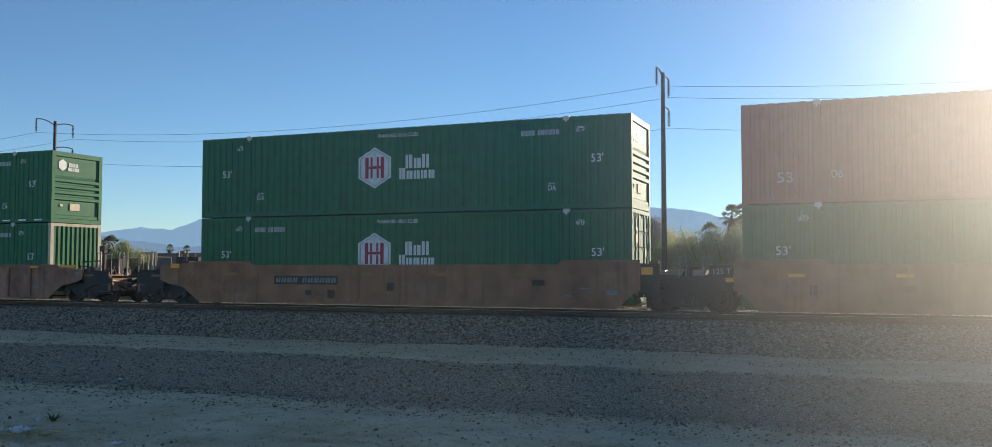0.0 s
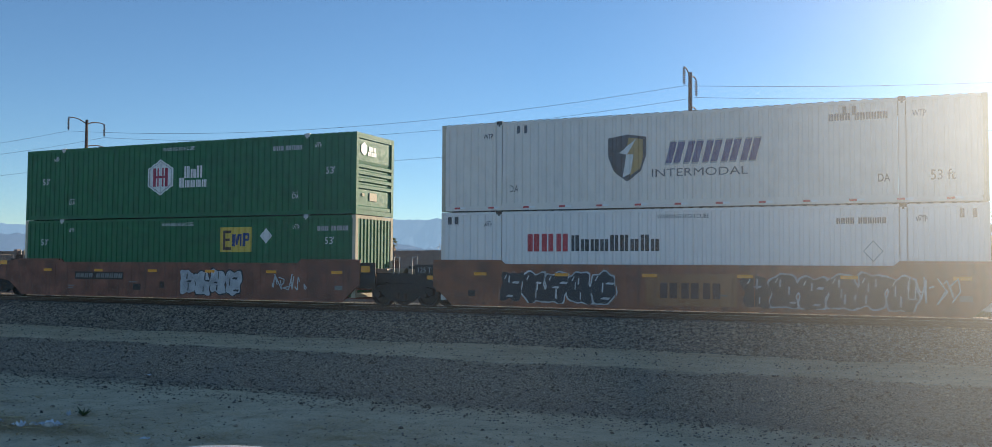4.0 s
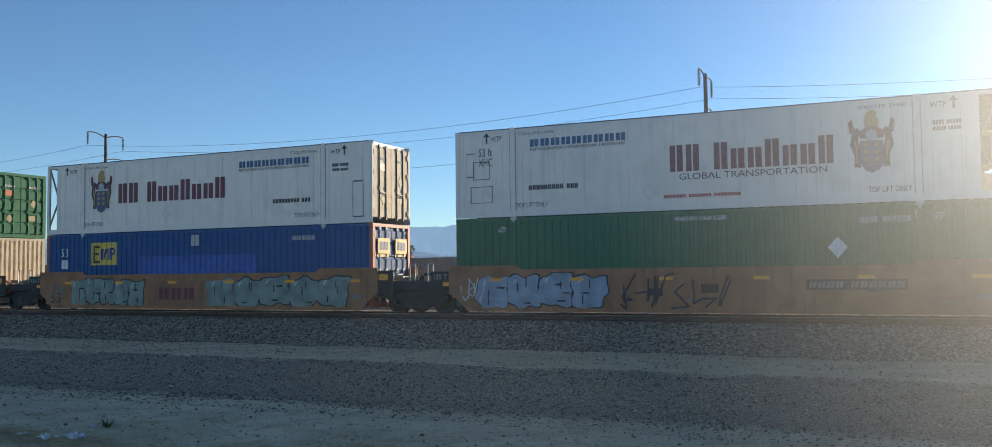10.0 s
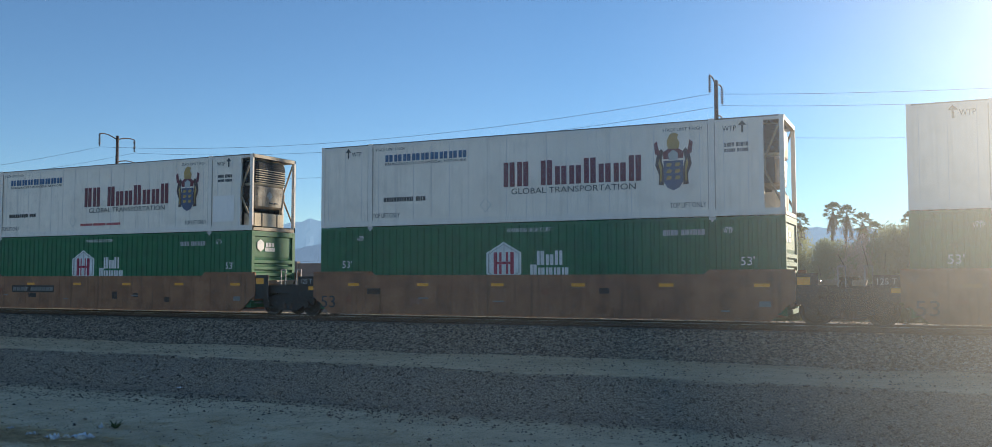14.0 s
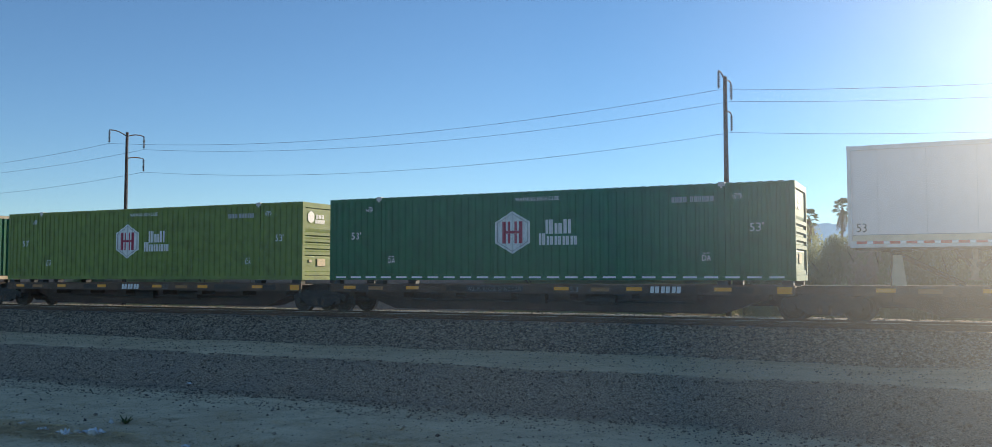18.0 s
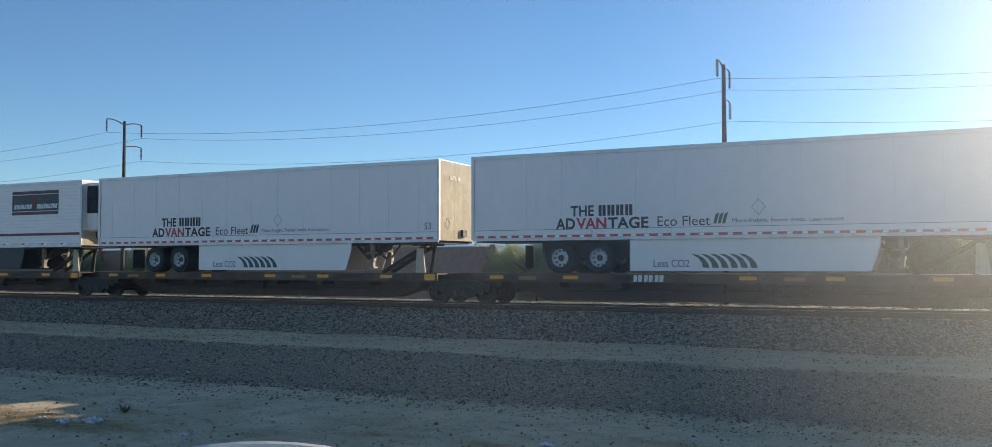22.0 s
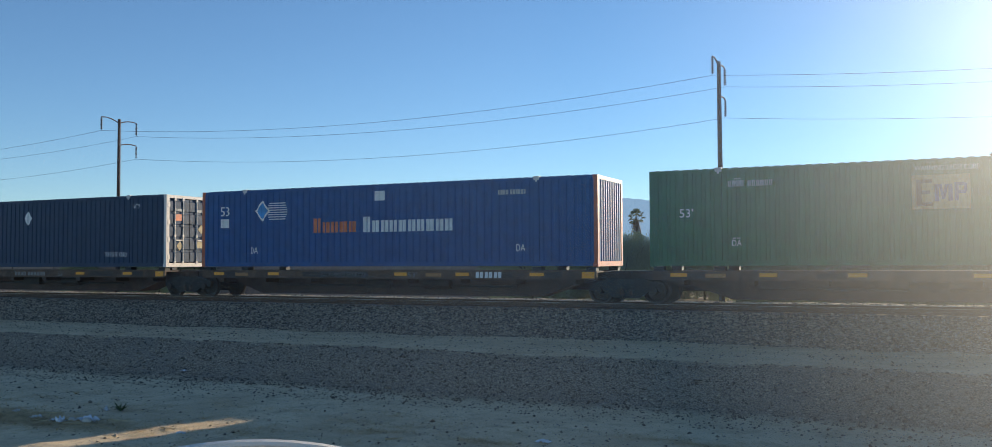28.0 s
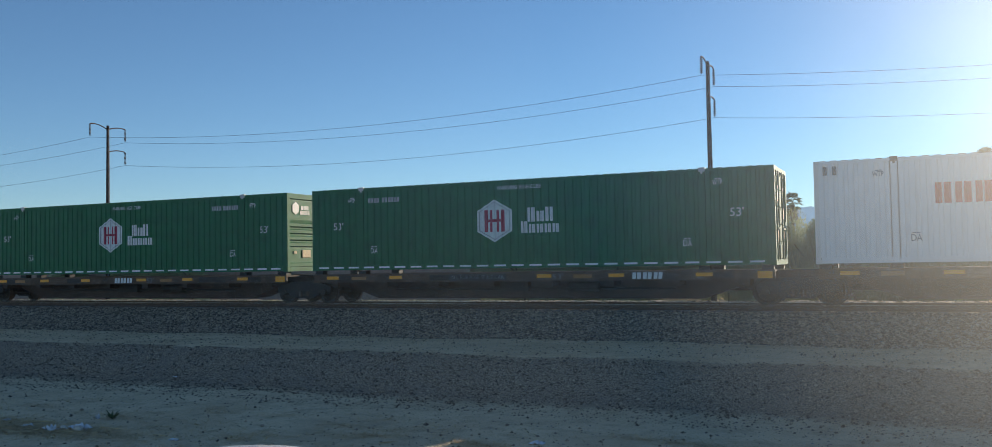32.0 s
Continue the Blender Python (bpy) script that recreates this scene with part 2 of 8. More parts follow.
M["leaf_dark"] = mat("dark_tree_leaves", (0.26, 0.295, 0.165), 0.6, vary=0.35, scale=0.9, transl=0.45, bump=0)
M["twig"] = mat("dry_brown_twigs", (0.44, 0.35, 0.28), 0.8, vary=0.3, scale=0.9, bump=0)
M["frond"] = mat("palm_fronds", (0.085, 0.105, 0.055), 0.5, vary=0.3, scale=1.2, transl=0.25, bump=0)
M["dead_frond"] = mat("dead_palm_fronds", (0.19, 0.13, 0.07), 0.8, vary=0.3, scale=1.2, bump=0)
M["trunk"] = mat("palm_trunk", (0.13, 0.095, 0.065), 0.9, vary=0.3, scale=2, bump=0.4)
M["stone"] = mat("grey_ballast_stone", (0.095, 0.075, 0.058), 0.8, vary=0.35, scale=9, island=(0.54, 0.43, 0.30))
M["pebble"] = mat("tan_pebbles", (0.10, 0.085, 0.07), 0.9, vary=0.3, scale=9, island=(0.36, 0.32, 0.27))
M["litter"] = mat("white_plastic_litter", (0.7, 0.72, 0.75), 0.5, vary=0.1)
M["straw"] = mat("dry_straw", (0.60, 0.45, 0.24), 0.8, vary=0.25)
M["weed"] = mat("weed_leaves", (0.07, 0.11, 0.03), 0.6, vary=0.25)


# ---- geometry helpers ----
class Geo:
    """Collects simple solids into one mesh."""

    def __init__(self):
        self.v, self.f = [], []

    def add(self, verts, faces):
        k = len(self.v)
        self.v.extend(verts)
        self.f.extend(tuple(i + k for i in f) for f in faces)
        return self

    def box(self, x0, x1, y0, y1, z0, z1):
        return self.add([(x0, y0, z0), (x1, y0, z0), (x1, y1, z0), (x0, y1, z0), (x0, y0, z1), (x1, y0, z1), (x1, y1, z1), (x0, y1, z1)],
                        [(0, 3, 2, 1), (4, 5, 6, 7), (0, 1, 5, 4), (1, 2, 6, 5), (2, 3, 7, 6), (3, 0, 4, 7)])

    def prism(self, poly, y0, y1):
        """A polygon in x, z (counter-clockwise seen from -y), given thickness along y."""
        n = len(poly)
        return self.add([(x, y0, z) for x, z in poly] + [(x, y1, z) for x, z in poly],
                        [tuple(range(n)), tuple(range(2 * n - 1, n - 1, -1))] + [(i, i + n, (i + 1) % n + n, (i + 1) % n) for i in range(n)])

    def tube(self, a, b, r, n=8, r2=None):
        a, b = Vector(a), Vector(b)
        d = (b - a).normalized()
        u = d.orthogonal().normalized()
        w = d.cross(u)
        r2 = r if r2 is None else r2
        vs = [tuple(p + (u * math.cos(2 * math.pi * i / n) + w * math.sin(2 * math.pi * i / n)) * rr) for p, rr in ((a, r), (b, r2)) for i in range(n)]
        return self.add(vs, [(i, (i + 1) % n, (i + 1) % n + n, i + n) for i in range(n)] + [tuple(range(n - 1, -1, -1)), tuple(range(n, 2 * n))])

    def path(self, pts, r, n=6):
        for a, b in zip(pts, pts[1:]):
            self.tube(a, b, r, n)
        return self

    def lathe(self, prof, y_axis=True, n=24, at=(0, 0, 0)):
        """(radius, along) pairs turned round the y axis (or z)."""
        m = len(prof)
        vs = []
        for i in range(n):
            c, s = math.cos(2 * math.pi * i / n), math.sin(2 * math.pi * i / n)
            for r, a in prof:
                vs.append((at[0] + r * c, at[1] + a, at[2] + r * s) if y_axis else (at[0] + r * c, at[1] + r * s, at[2] + a))
        return self.add(vs, [(i * m + j, ((i + 1) % n) * m + j, ((i + 1) % n) * m + j + 1, i * m + j + 1) for i in range(n) for j in range(m - 1)])

    def mesh(self, name):
        me = bpy.data.meshes.new(name)
        me.from_pydata(self.v, [], self.f)
        bm = bmesh.new()
        bm.from_mesh(me)
        bmesh.ops.recalc_face_normals(bm, faces=bm.faces)
        bm.to_mesh(me)
        bm.free()
        return me


def part(name, geo, material, parent, label="", at=None):
    """Links a Geo or a mesh as one object under a thing or a part."""
    me = geo.mesh(name) if isinstance(geo, Geo) else geo
    ob = new(name, me)
    if me.materials:
        if me.materials[0] != material:
            ob.material_slots[0].link = "OBJECT"
            ob.material_slots[0].material = material
    else:
        me.materials.append(material)
    ob.parent = parent
    if at is not None:
        ob.matrix_basis = at if isinstance(at, Matrix) else Matrix.Translation(at)
    if label:
        ob["label"] = label
    return ob


TEXT = {}


def text_mesh(body, width, height, bold=0.0):
    """Lettering as a mesh, upright in x, z, facing -y, centred on its box."""
    key = (body, round(width, 2), round(height, 2), bold)
    if key not in TEXT:
        cu = bpy.data.curves.new("lettering", "FONT")
        cu.body, cu.resolution_u = body, 3
        cu.offset, cu.space_character = bold, 1.0 + bold
        ob = new("lettering_source", cu)
        dg = bpy.context.evaluated_depsgraph_get()
        me = bpy.data.meshes.new_from_object(ob.evaluated_get(dg))
        bpy.data.objects.remove(ob)
        co = np.array([v.co for v in me.vertices])
        lo, hi = co.min(0), co.max(0)
        for v in me.vertices:
            v.co = ((v.co.x - (lo[0] + hi[0]) / 2) / (hi[0] - lo[0]) * width, 0.0, (v.co.y - (lo[1] + hi[1]) / 2) / (hi[1] - lo[1]) * height)
        me.materials.clear()
        TEXT[key] = me
    return TEXT[key].copy() if TEXT[key].materials else TEXT[key]


def blocks(groups, width, height, slant=0.0, tall=()):
    """Plain bars the size of lettering, two upright stems for each letter; tall: places of letters that stand higher."""
    g = Geo()
    cells = sum(groups) + 0.7 * (len(groups) - 1)
    step, x, k = width / cells, -width / 2, 0
    for c in groups:
        for _ in range(c):
            h = height if (k in tall or not tall) else height * 0.74
            for a, b in ((0.08, 0.42), (0.52, 0.88)):
                x0, x1, z0, z1 = x + step * a, x + step * b, -height / 2, -height / 2 + h
                g.prism([(x0, z0), (x1, z0), (x1 + slant * h, z1), (x0 + slant * h, z1)], 0, 0.004)
            x += step
            k += 1
        x += 0.7 * step
    return g


def rect(w, h, d=0.004):
    return Geo().box(-w / 2, w / 2, 0, d, -h / 2, h / 2)


def poly(points, d=0.004):
    return Geo().prism(points, 0, d)


def diamond(r, d=0.004):
    return poly([(0, -r), (r * 0.86, 0), (0, r), (-r * 0.86, 0)], d)


def ring(pts, w, d=0.004):
    """A band of width w round a convex outline."""
    g, n = Geo(), len(pts)
    cx, cz = sum(p[0] for p in pts) / n, sum(p[1] for p in pts) / n
    inn = [(cx + (x - cx) * (1 - w), cz + (z - cz) * (1 - w)) for x, z in pts]
    for i in range(n):
        j = (i + 1) % n
        g.prism([pts[i], pts[j], inn[j], inn[i]], 0, d)
    return g


def empty(name, label, category, group="", kind=""):
    return tagged(new(name), label, category, group, kind)


# ---- ground and track ----
D = 27.10                 # near faces of the load
YC = D + 1.295            # centre line of the near track
GZ = -1.70                # the dirt beyond the tracks
LOW = -1.95               # the lower dirt in front of the bank


def link_nodes(m):
    return m.node_tree.nodes, m.node_tree.links


def ground_material():
    """Pale dirt with a dark gravel road and a strip of sand along the track."""
    m = bpy.data.materials.new("desert_ground")
    m.use_nodes = True
    n, l = link_nodes(m)
    b = n["Principled BSDF"]
    b.inputs["Roughness"].default_value = 0.95
    b.inputs["Specular IOR Level"].default_value = 0.15
    geo = n.new("ShaderNodeNewGeometry")
    sep = n.new("ShaderNodeSeparateXYZ")
    l.new(geo.outputs["Position"], sep.inputs[0])

    def tex(sc, det, rough=0.6, stretch=(1, 1, 1)):
        mp = n.new("ShaderNodeMapping")
        mp.inputs["Scale"].default_value = stretch
        l.new(geo.outputs["Position"], mp.inputs[0])
        t = n.new("ShaderNodeTexNoise")
        t.inputs["Scale"].default_value, t.inputs["Detail"].default_value, t.inputs["Roughness"].default_value = sc, det, rough
        l.new(mp.outputs[0], t.inputs["Vector"])
        return t.outputs["Fac"]

    def rng(src, lo, hi, a=0.0, z=1.0):
        r = n.new("ShaderNodeMapRange")
        r.interpolation_type = "SMOOTHSTEP"
        for k, v in enumerate((lo, hi, a, z)):
            r.inputs[k + 1].default_value = v
        l.new(src, r.inputs[0])
        return r.outputs[0]

    def op(kind, a, c):
        x = n.new("ShaderNodeMath")
        x.operation = kind
        for s, v in zip(x.inputs, (a, c)):
            if isinstance(v, (int, float)):
                s.default_value = v
            else:
                l.new(v, s)
        return x.outputs[0]

    def mix(fac, a, c):
        x = n.new("ShaderNodeMix")
        x.data_type = "RGBA"
        for s, v in ((x.inputs[0], fac), (x.inputs[6], a), (x.inputs[7], c)):
            if isinstance(v, tuple):
                s.default_value = (*v, 1)
            elif isinstance(v, (int, float)):
                s.default_value = v
            else:
                l.new(v, s)
        return x.outputs[2]

    wob = op("MULTIPLY", op("SUBTRACT", tex(0.35, 5, 0.7, (0.5, 1, 1)), 0.5), 0.5)
    wob2 = op("MULTIPLY", op("SUBTRACT", tex(5.0, 5, 0.8), 0.5), 0.7)
    y = op("ADD", op("ADD", sep.outputs["Y"], wob), wob2)
    gravel = op("MULTIPLY", rng(y, 19.2, 20.1), rng(y, 21.85, 21.5))
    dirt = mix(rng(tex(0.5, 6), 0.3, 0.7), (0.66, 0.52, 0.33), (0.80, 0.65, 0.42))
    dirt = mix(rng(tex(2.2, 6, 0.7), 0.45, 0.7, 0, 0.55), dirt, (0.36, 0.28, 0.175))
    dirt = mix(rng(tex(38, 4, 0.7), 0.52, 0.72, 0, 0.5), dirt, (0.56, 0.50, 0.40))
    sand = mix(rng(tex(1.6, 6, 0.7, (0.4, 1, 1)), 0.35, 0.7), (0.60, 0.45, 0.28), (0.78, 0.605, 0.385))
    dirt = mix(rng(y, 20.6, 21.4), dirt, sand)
    stones = mix(rng(tex(24, 3, 0.8), 0.35, 0.65), (0.12, 0.095, 0.07), (0.48, 0.385, 0.28))
    stones = mix(rng(tex(0.7, 5), 0.4, 0.7, 0, 0.4), stones, (0.25, 0.225, 0.19))
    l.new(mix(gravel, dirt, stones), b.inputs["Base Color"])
    bp = n.new("ShaderNodeBump")
    bp.inputs["Strength"].default_value, bp.inputs["Distance"].default_value = 0.6, 0.05
    l.new(op("ADD", tex(6, 6, 0.7), op("MULTIPLY", tex(45, 4, 0.8), 0.6)), bp.inputs["Height"])
    l.new(bp.outputs[0], b.inputs["Normal"])
    return m


def ballast_material():
    m = bpy.data.materials.new("ballast")
    m.use_nodes = True
    n, l = link_nodes(m)
    b = n["Principled BSDF"]
    b.inputs["Roughness"].default_value = 0.9
    geo = n.new("ShaderNodeNewGeometry")
    vo = n.new("ShaderNodeTexVoronoi")
    vo.inputs["Scale"].default_value = 17
    l.new(geo.outputs["Position"], vo.inputs["Vector"])
    hsv = n.new("ShaderNodeSeparateColor")
    l.new(vo.outputs["Color"], hsv.inputs[0])
    cr = n.new("ShaderNodeValToRGB")
    cr.color_ramp.elements[0].color, cr.color_ramp.elements[1].color = (0.10, 0.08, 0.062, 1), (0.47, 0.375, 0.27, 1)
    l.new(hsv.outputs[0], cr.inputs[0])
    l.new(cr.outputs[0], b.inputs["Base Color"])
    bp = n.new("ShaderNodeBump")
    bp.invert = True
    bp.inputs["Strength"].default_value, bp.inputs["Distance"].default_value = 1.0, 0.05
    l.new(vo.outputs["Distance"], bp.inputs["Height"])
    l.new(bp.outputs[0], b.inputs["Normal"])
    return m


def grid_mesh(name, xs, ys, height):
    vs = [(x, y, height(x, y)) for y in ys for x in xs]
    k = len(xs)
    fs = [(j * k + i, j * k + i + 1, (j + 1) * k + i + 1, (j + 1) * k + i) for j in range(len(ys) - 1) for i in range(k - 1)]
    me = bpy.data.meshes.new(name)
    me.from_pydata(vs, [], fs)
    me.polygons.foreach_set("use_smooth", [True] * len(fs))
    return me


BANK_Y = [4.0, 19.2, 20.1, 21.6, 22.1, 24.6, 25.6, 30.0]
BANK_Z = [LOW, LOW, LOW + 0.08, -1.06, -1.00, -0.92, -0.95, -1.1]


def bank(y):
    """The lower dirt, the gravel bank, the sandy bench at the foot of the ballast."""
    if y > 45:
        return GZ
    if y > 30:
        return float(np.interp(y, [30, 38, 45], [-1.1, -1.6, GZ]))
    return float(np.interp(y, BANK_Y, BANK_Z))


def ground_height(x, y):
    wob = 0.25 * noise.noise((x * 0.3, 4.0, 0)) + 0.12 * noise.noise((x * 1.1, 7.0, 0)) if abs(x) < 60 else 0
    z = bank(y + wob * (1.0 if 18 < y < 24 else 0.0))
    if abs(x) > 60 or y > 27 or y < 2:
        return z
    fade = min(1.0, max(0.0, (60 - abs(x)) / 10))
    h = 0.05 * noise.noise((x * 0.35, y * 0.5, 0)) + 0.022 * noise.noise((x * 2.1, y * 2.1, 3)) + 0.010 * noise.noise((x * 7, y * 7, 5))
    return z + h * fade


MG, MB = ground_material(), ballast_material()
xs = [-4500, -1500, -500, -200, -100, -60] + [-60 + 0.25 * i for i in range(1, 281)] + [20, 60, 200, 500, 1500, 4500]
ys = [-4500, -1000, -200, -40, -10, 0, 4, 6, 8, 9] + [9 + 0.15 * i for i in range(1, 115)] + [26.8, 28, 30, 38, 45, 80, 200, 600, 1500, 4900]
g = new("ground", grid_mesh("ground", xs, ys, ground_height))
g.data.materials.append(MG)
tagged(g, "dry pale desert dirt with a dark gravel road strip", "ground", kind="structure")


def ballast_height(x, y):
    prof = [(24.7, -1.05), (25.1, -0.86), (26.6, -0.20), (YC - 1.3, -0.19), (YC + 0.9, -0.17), (YC + 1.25, -0.13), (YC + 4.2, -0.11), (YC + 6.5, -0.95), (YC + 9, -1.75)]
    z = float(np.interp(y, [p[0] for p in prof], [p[1] for p in prof]))
    if -60 < x < 12:
        z += 0.035 * noise.noise((x * 2.3, y * 2.3, 1)) + 0.025 * noise.noise((x * 6, y * 6, 2))
    return z


xs = [-700, -200, -60] + [-60 + 0.2 * i for i in range(1, 351)] + [14, 60, 200, 700]
ys = [24.7, 24.9, 25.05] + [25.2 + 0.12 * i for i in range(20)] + [27.8, YC, YC + 0.9, YC + 1.25, YC + 1.7, YC + 2.3, YC + 3.2, YC + 4.2, YC + 5.4, YC + 6.5, YC + 9]
bal = new("ballast", grid_mesh("ballast", xs, ys, ballast_height))
bal.data.materials.append(MB)
tagged(bal, "bed of dark crushed grey railway ballast", "ballast", kind="structure")


def scatter(name, material, count, region, size, height, label, seed, squash=0.7):
    """Loose stones as one joined mesh."""
    r = np.random.RandomState(seed)
    base = np.array([(1, 0, 0), (-1, 0, 0), (0, 1, 0), (0, -1, 0), (0, 0, 1), (0, 0, -1)], float)
    tri = np.array([(0, 2, 4), (2, 1, 4), (1, 3, 4), (3, 0, 4), (2, 0, 5), (1, 2, 5), (3, 1, 5), (0, 3, 5)])
    x0, x1, y0, y1 = region
    vs, fs = [], []
    for k in range(count):
        x, y = r.uniform(x0, x1), r.uniform(y0, y1)
        s = size[0] + (size[1] - size[0]) * r.rand() ** 2.5
        p = base * (0.6 + 0.8 * r.rand(6, 1)) * s * np.array([1, 1, squash])
        a = r.uniform(0, 6.28)
        c, q = math.cos(a), math.sin(a)
        p = p @ np.array([[c, q, 0], [-q, c, 0], [0, 0, 1]])
        p += np.array([x, y, height(x, y) + s * 0.25])
        vs.extend(map(tuple, p))
        fs.extend(map(tuple, tri + 6 * k))
    me = bpy.data.meshes.new(name)
    me.from_pydata(vs, [], fs)
    me.materials.append(material)
    return tagged(new(name, me), label, "stones", kind="stuff")


scatter("ballast_stones", M["stone"], 17000, (-48, 4, 24.75, 27.0), (0.022, 0.062), lambda x, y: max(ballast_height(x, y), ground_height(x, y)), "crushed grey ballast stones on the shoulder of the track", 1)
scatter("gravel_stones", M["stone"], 16000, (-42, 4, 19.3, 21.7), (0.014, 0.05), ground_height, "dark loose gravel on the service road", 2)
scatter("bench_stones", M["stone"], 5200, (-44, 4, 21.5, 25.0), (0.010, 0.038), ground_height, "few loose stones on the sandy bench", 6)
scatter("bank_foot_stones", M["stone"], 2600, (-36, 4, 18.2, 19.4), (0.012, 0.04), ground_height, "gravel rolled down to the foot of the bank", 7)
scatter("far_ballast_stones", M["stone"], 5200, (-46, 4, YC + 1.1, YC + 3.6), (0.03, 0.07), ballast_height, "sunlit crushed stones beyond the rails", 8)
scatter("pebbles", M["pebble"], 4200, (-30, 3, 12.0, 20.5), (0.008, 0.032), ground_height, "small pale pebbles and clods on the dirt", 3)
scatter("clods", M["stone"], 420, (-30, 3, 12.2, 20.5), (0.02, 0.06), ground_height, "scattered darker stones on the dirt", 4)


def rail_geo():
    prof = [(-0.07, -0.17), (0.07, -0.17), (0.07, -0.155), (0.012, -0.13), (0.012, -0.045), (0.036, -0.035), (0.036, -0.006), (-0.036, -0.006),
            (-0.036, -0.035), (-0.012, -0.045), (-0.012, -0.13), (-0.07, -0.155)]
    n = len(prof)
    g = Geo()
    g.add([(x, y, z) for x in (-700, 700) for y, z in prof], [(i, (i + 1) % n, (i + 1) % n + n, i + n) for i in range(n)])
    return g


for yc, nm in ((YC, "near_track"),):
    tr = empty(nm, "steel rails on ties in dark ballast", "railway track", kind="structure")
    for s in (-1, 1):
        part("rail", rail_geo(), M["rail"], tr, at=(0, yc + s * 0.7525, 0))
        part("rail_head", Geo().box(-700, 700, -0.034, 0.034, -0.006, 0.0), M["rail_head"], tr, "worn bright running surface", at=(0, yc + s * 0.7525, 0))
    ties = Geo()
    for k in range(150):
        ties.box(-62 + 0.5 * k, -61.77 + 0.5 * k, yc - 1.3, yc + 1.3, -0.32, -0.172)
    tagged(part("tie", ties, M["concrete_tie"], tr), kind="stuff")


# ---- poles and wires ----
def pole_geo(top):
    return Geo().lathe([(0.0, GZ - 1), (0.19, GZ - 1), (0.17, 5.0), (0.125, top), (0.0, top)], False, 12)


def insulator_geo(n=9):
    prof = [(0.02, 0.0)]
    for k in range(n):
        z = -0.10 - 0.115 * k
        prof += [(0.02, z + 0.05), (0.11, z), (0.11, z - 0.03), (0.03, z - 0.03)]
    return Geo().lathe(prof + [(0.02, -0.1 - 0.115 * n), (0.0, -0.1 - 0.115 * n)], False, 8)


POLE_Y, POLE_TOP = 59.0, 14.15
POLE_X = [-118.5, -65.15, -11.85, 41.5]
ARMS = [(-1.95, -0.05, -0.38), (1.95, -0.12, -0.36), (1.95, -2.20, -2.36)]     # reach, tip height, foot height, from the top
ins_me = insulator_geo().mesh("insulator")
for px in POLE_X:
    pole = empty("utility_pole", "tall brown wooden power pole with hanging insulators", "utility pole", "line of power poles")
    pole.matrix_basis = Matrix.Translation((px, POLE_Y, 0))
    part("shaft", pole_geo(POLE_TOP), M["wood"], pole)
    for reach, tip, foot in ARMS:
        pts = [(0, reach * f, POLE_TOP + foot + (tip - foot) * math.sin(f * math.pi / 2) + 0.10 * math.sin(f * math.pi)) for f in (0, 0.25, 0.5, 0.75, 1)]
        part("arm", Geo().path(pts, 0.05), M["wood"], pole, "curved bracket arm")
        part("insulator", ins_me, M["insulator"], pole, "dark string of disc insulators", at=(0, reach, POLE_TOP + tip))
    part("ground_wire", Geo().tube((0.18, -0.05, GZ), (0.13, -0.05, POLE_TOP - 0.3), 0.012, 5), M["wire"], pole)
for reach, tip, foot in ARMS:
    w = Geo()
    for a, b in zip(POLE_X, POLE_X[1:]):
        zz = POLE_TOP + tip - 1.2
        w.path([(a + (b - a) * k / 24, POLE_Y + reach, zz - 1.25 * (1 - (2 * k / 24 - 1) ** 2)) for k in range(25)], 0.012, 5)
    tagged(new("power_line", w.mesh("power_line")), "thin dark power line slung between poles", "power line", "power lines").data.materials.append(M["wire"])
w = Geo()
w.path([(-150 + 7 * k, 140, 4.9 - 0.8 * math.sin((k % 8) / 8 * math.pi)) for k in range(25)], 0.02, 5)
tagged(new("telephone_line", w.mesh("telephone_line")), "thin far cable above the bushes", "cable").data.materials.append(M["wire"])


# ---- distance ----
def mountain_material(name, col, glow):
    m = bpy.data.materials.new(name)
    m.use_nodes = True
    n, l = link_nodes(m)
    b = n["Principled BSDF"]
    b.inputs["Roughness"].default_value = 1.0
    b.inputs["Specular IOR Level"].default_value = 0.0
    t = n.new("ShaderNodeTexNoise")
    t.inputs["Scale"].default_value, t.inputs["Detail"].default_value = 0.006, 7
    g = n.new("ShaderNodeNewGeometry")
    l.new(g.outputs["Position"], t.inputs["Vector"])
    r = n.new("ShaderNodeValToRGB")
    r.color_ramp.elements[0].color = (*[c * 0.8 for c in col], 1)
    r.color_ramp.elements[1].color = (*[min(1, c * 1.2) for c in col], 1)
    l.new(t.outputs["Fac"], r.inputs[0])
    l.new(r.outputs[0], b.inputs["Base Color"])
    # The haze of distance is put in as an even blue glow.
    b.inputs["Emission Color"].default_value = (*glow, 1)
    b.inputs["Emission Strength"].default_value = HAZE_GLOW
    return m


RIDGE_AZ = [-75, -60, -50, -46, -44.3, -43.2, -41.5, -39.7, -36.7, -35.6, -33.7, -32, -30.5, -28, -24.5, -21.5, -19.4, -17.2, -15.6, -13.3, -11, -9.3, -8, -5, 0, 10, 40]
RIDGE_EL = [1.6, 2.3, 2.2, 2.0, 2.15, 2.36, 2.2, 2.92, 3.6, 3.5, 3.74, 3.3, 2.92, 2.88, 3.28, 3.66, 4.08, 3.82, 3.66, 3.74, 3.62, 3.44, 3.05, 2.9, 2.7, 2.4, 1.8]
FRONT_AZ = [-75, -48, -45, -43.5, -41.0, -39, -37, -35.2, -33.5, -30, -28, -10, 40]
FRONT_EL = [1.5, 1.7, 1.8, 1.55, 1.2, 1.3, 1.9, 2.25, 1.9, 1.5, 1.1, 0.6, 0.6]


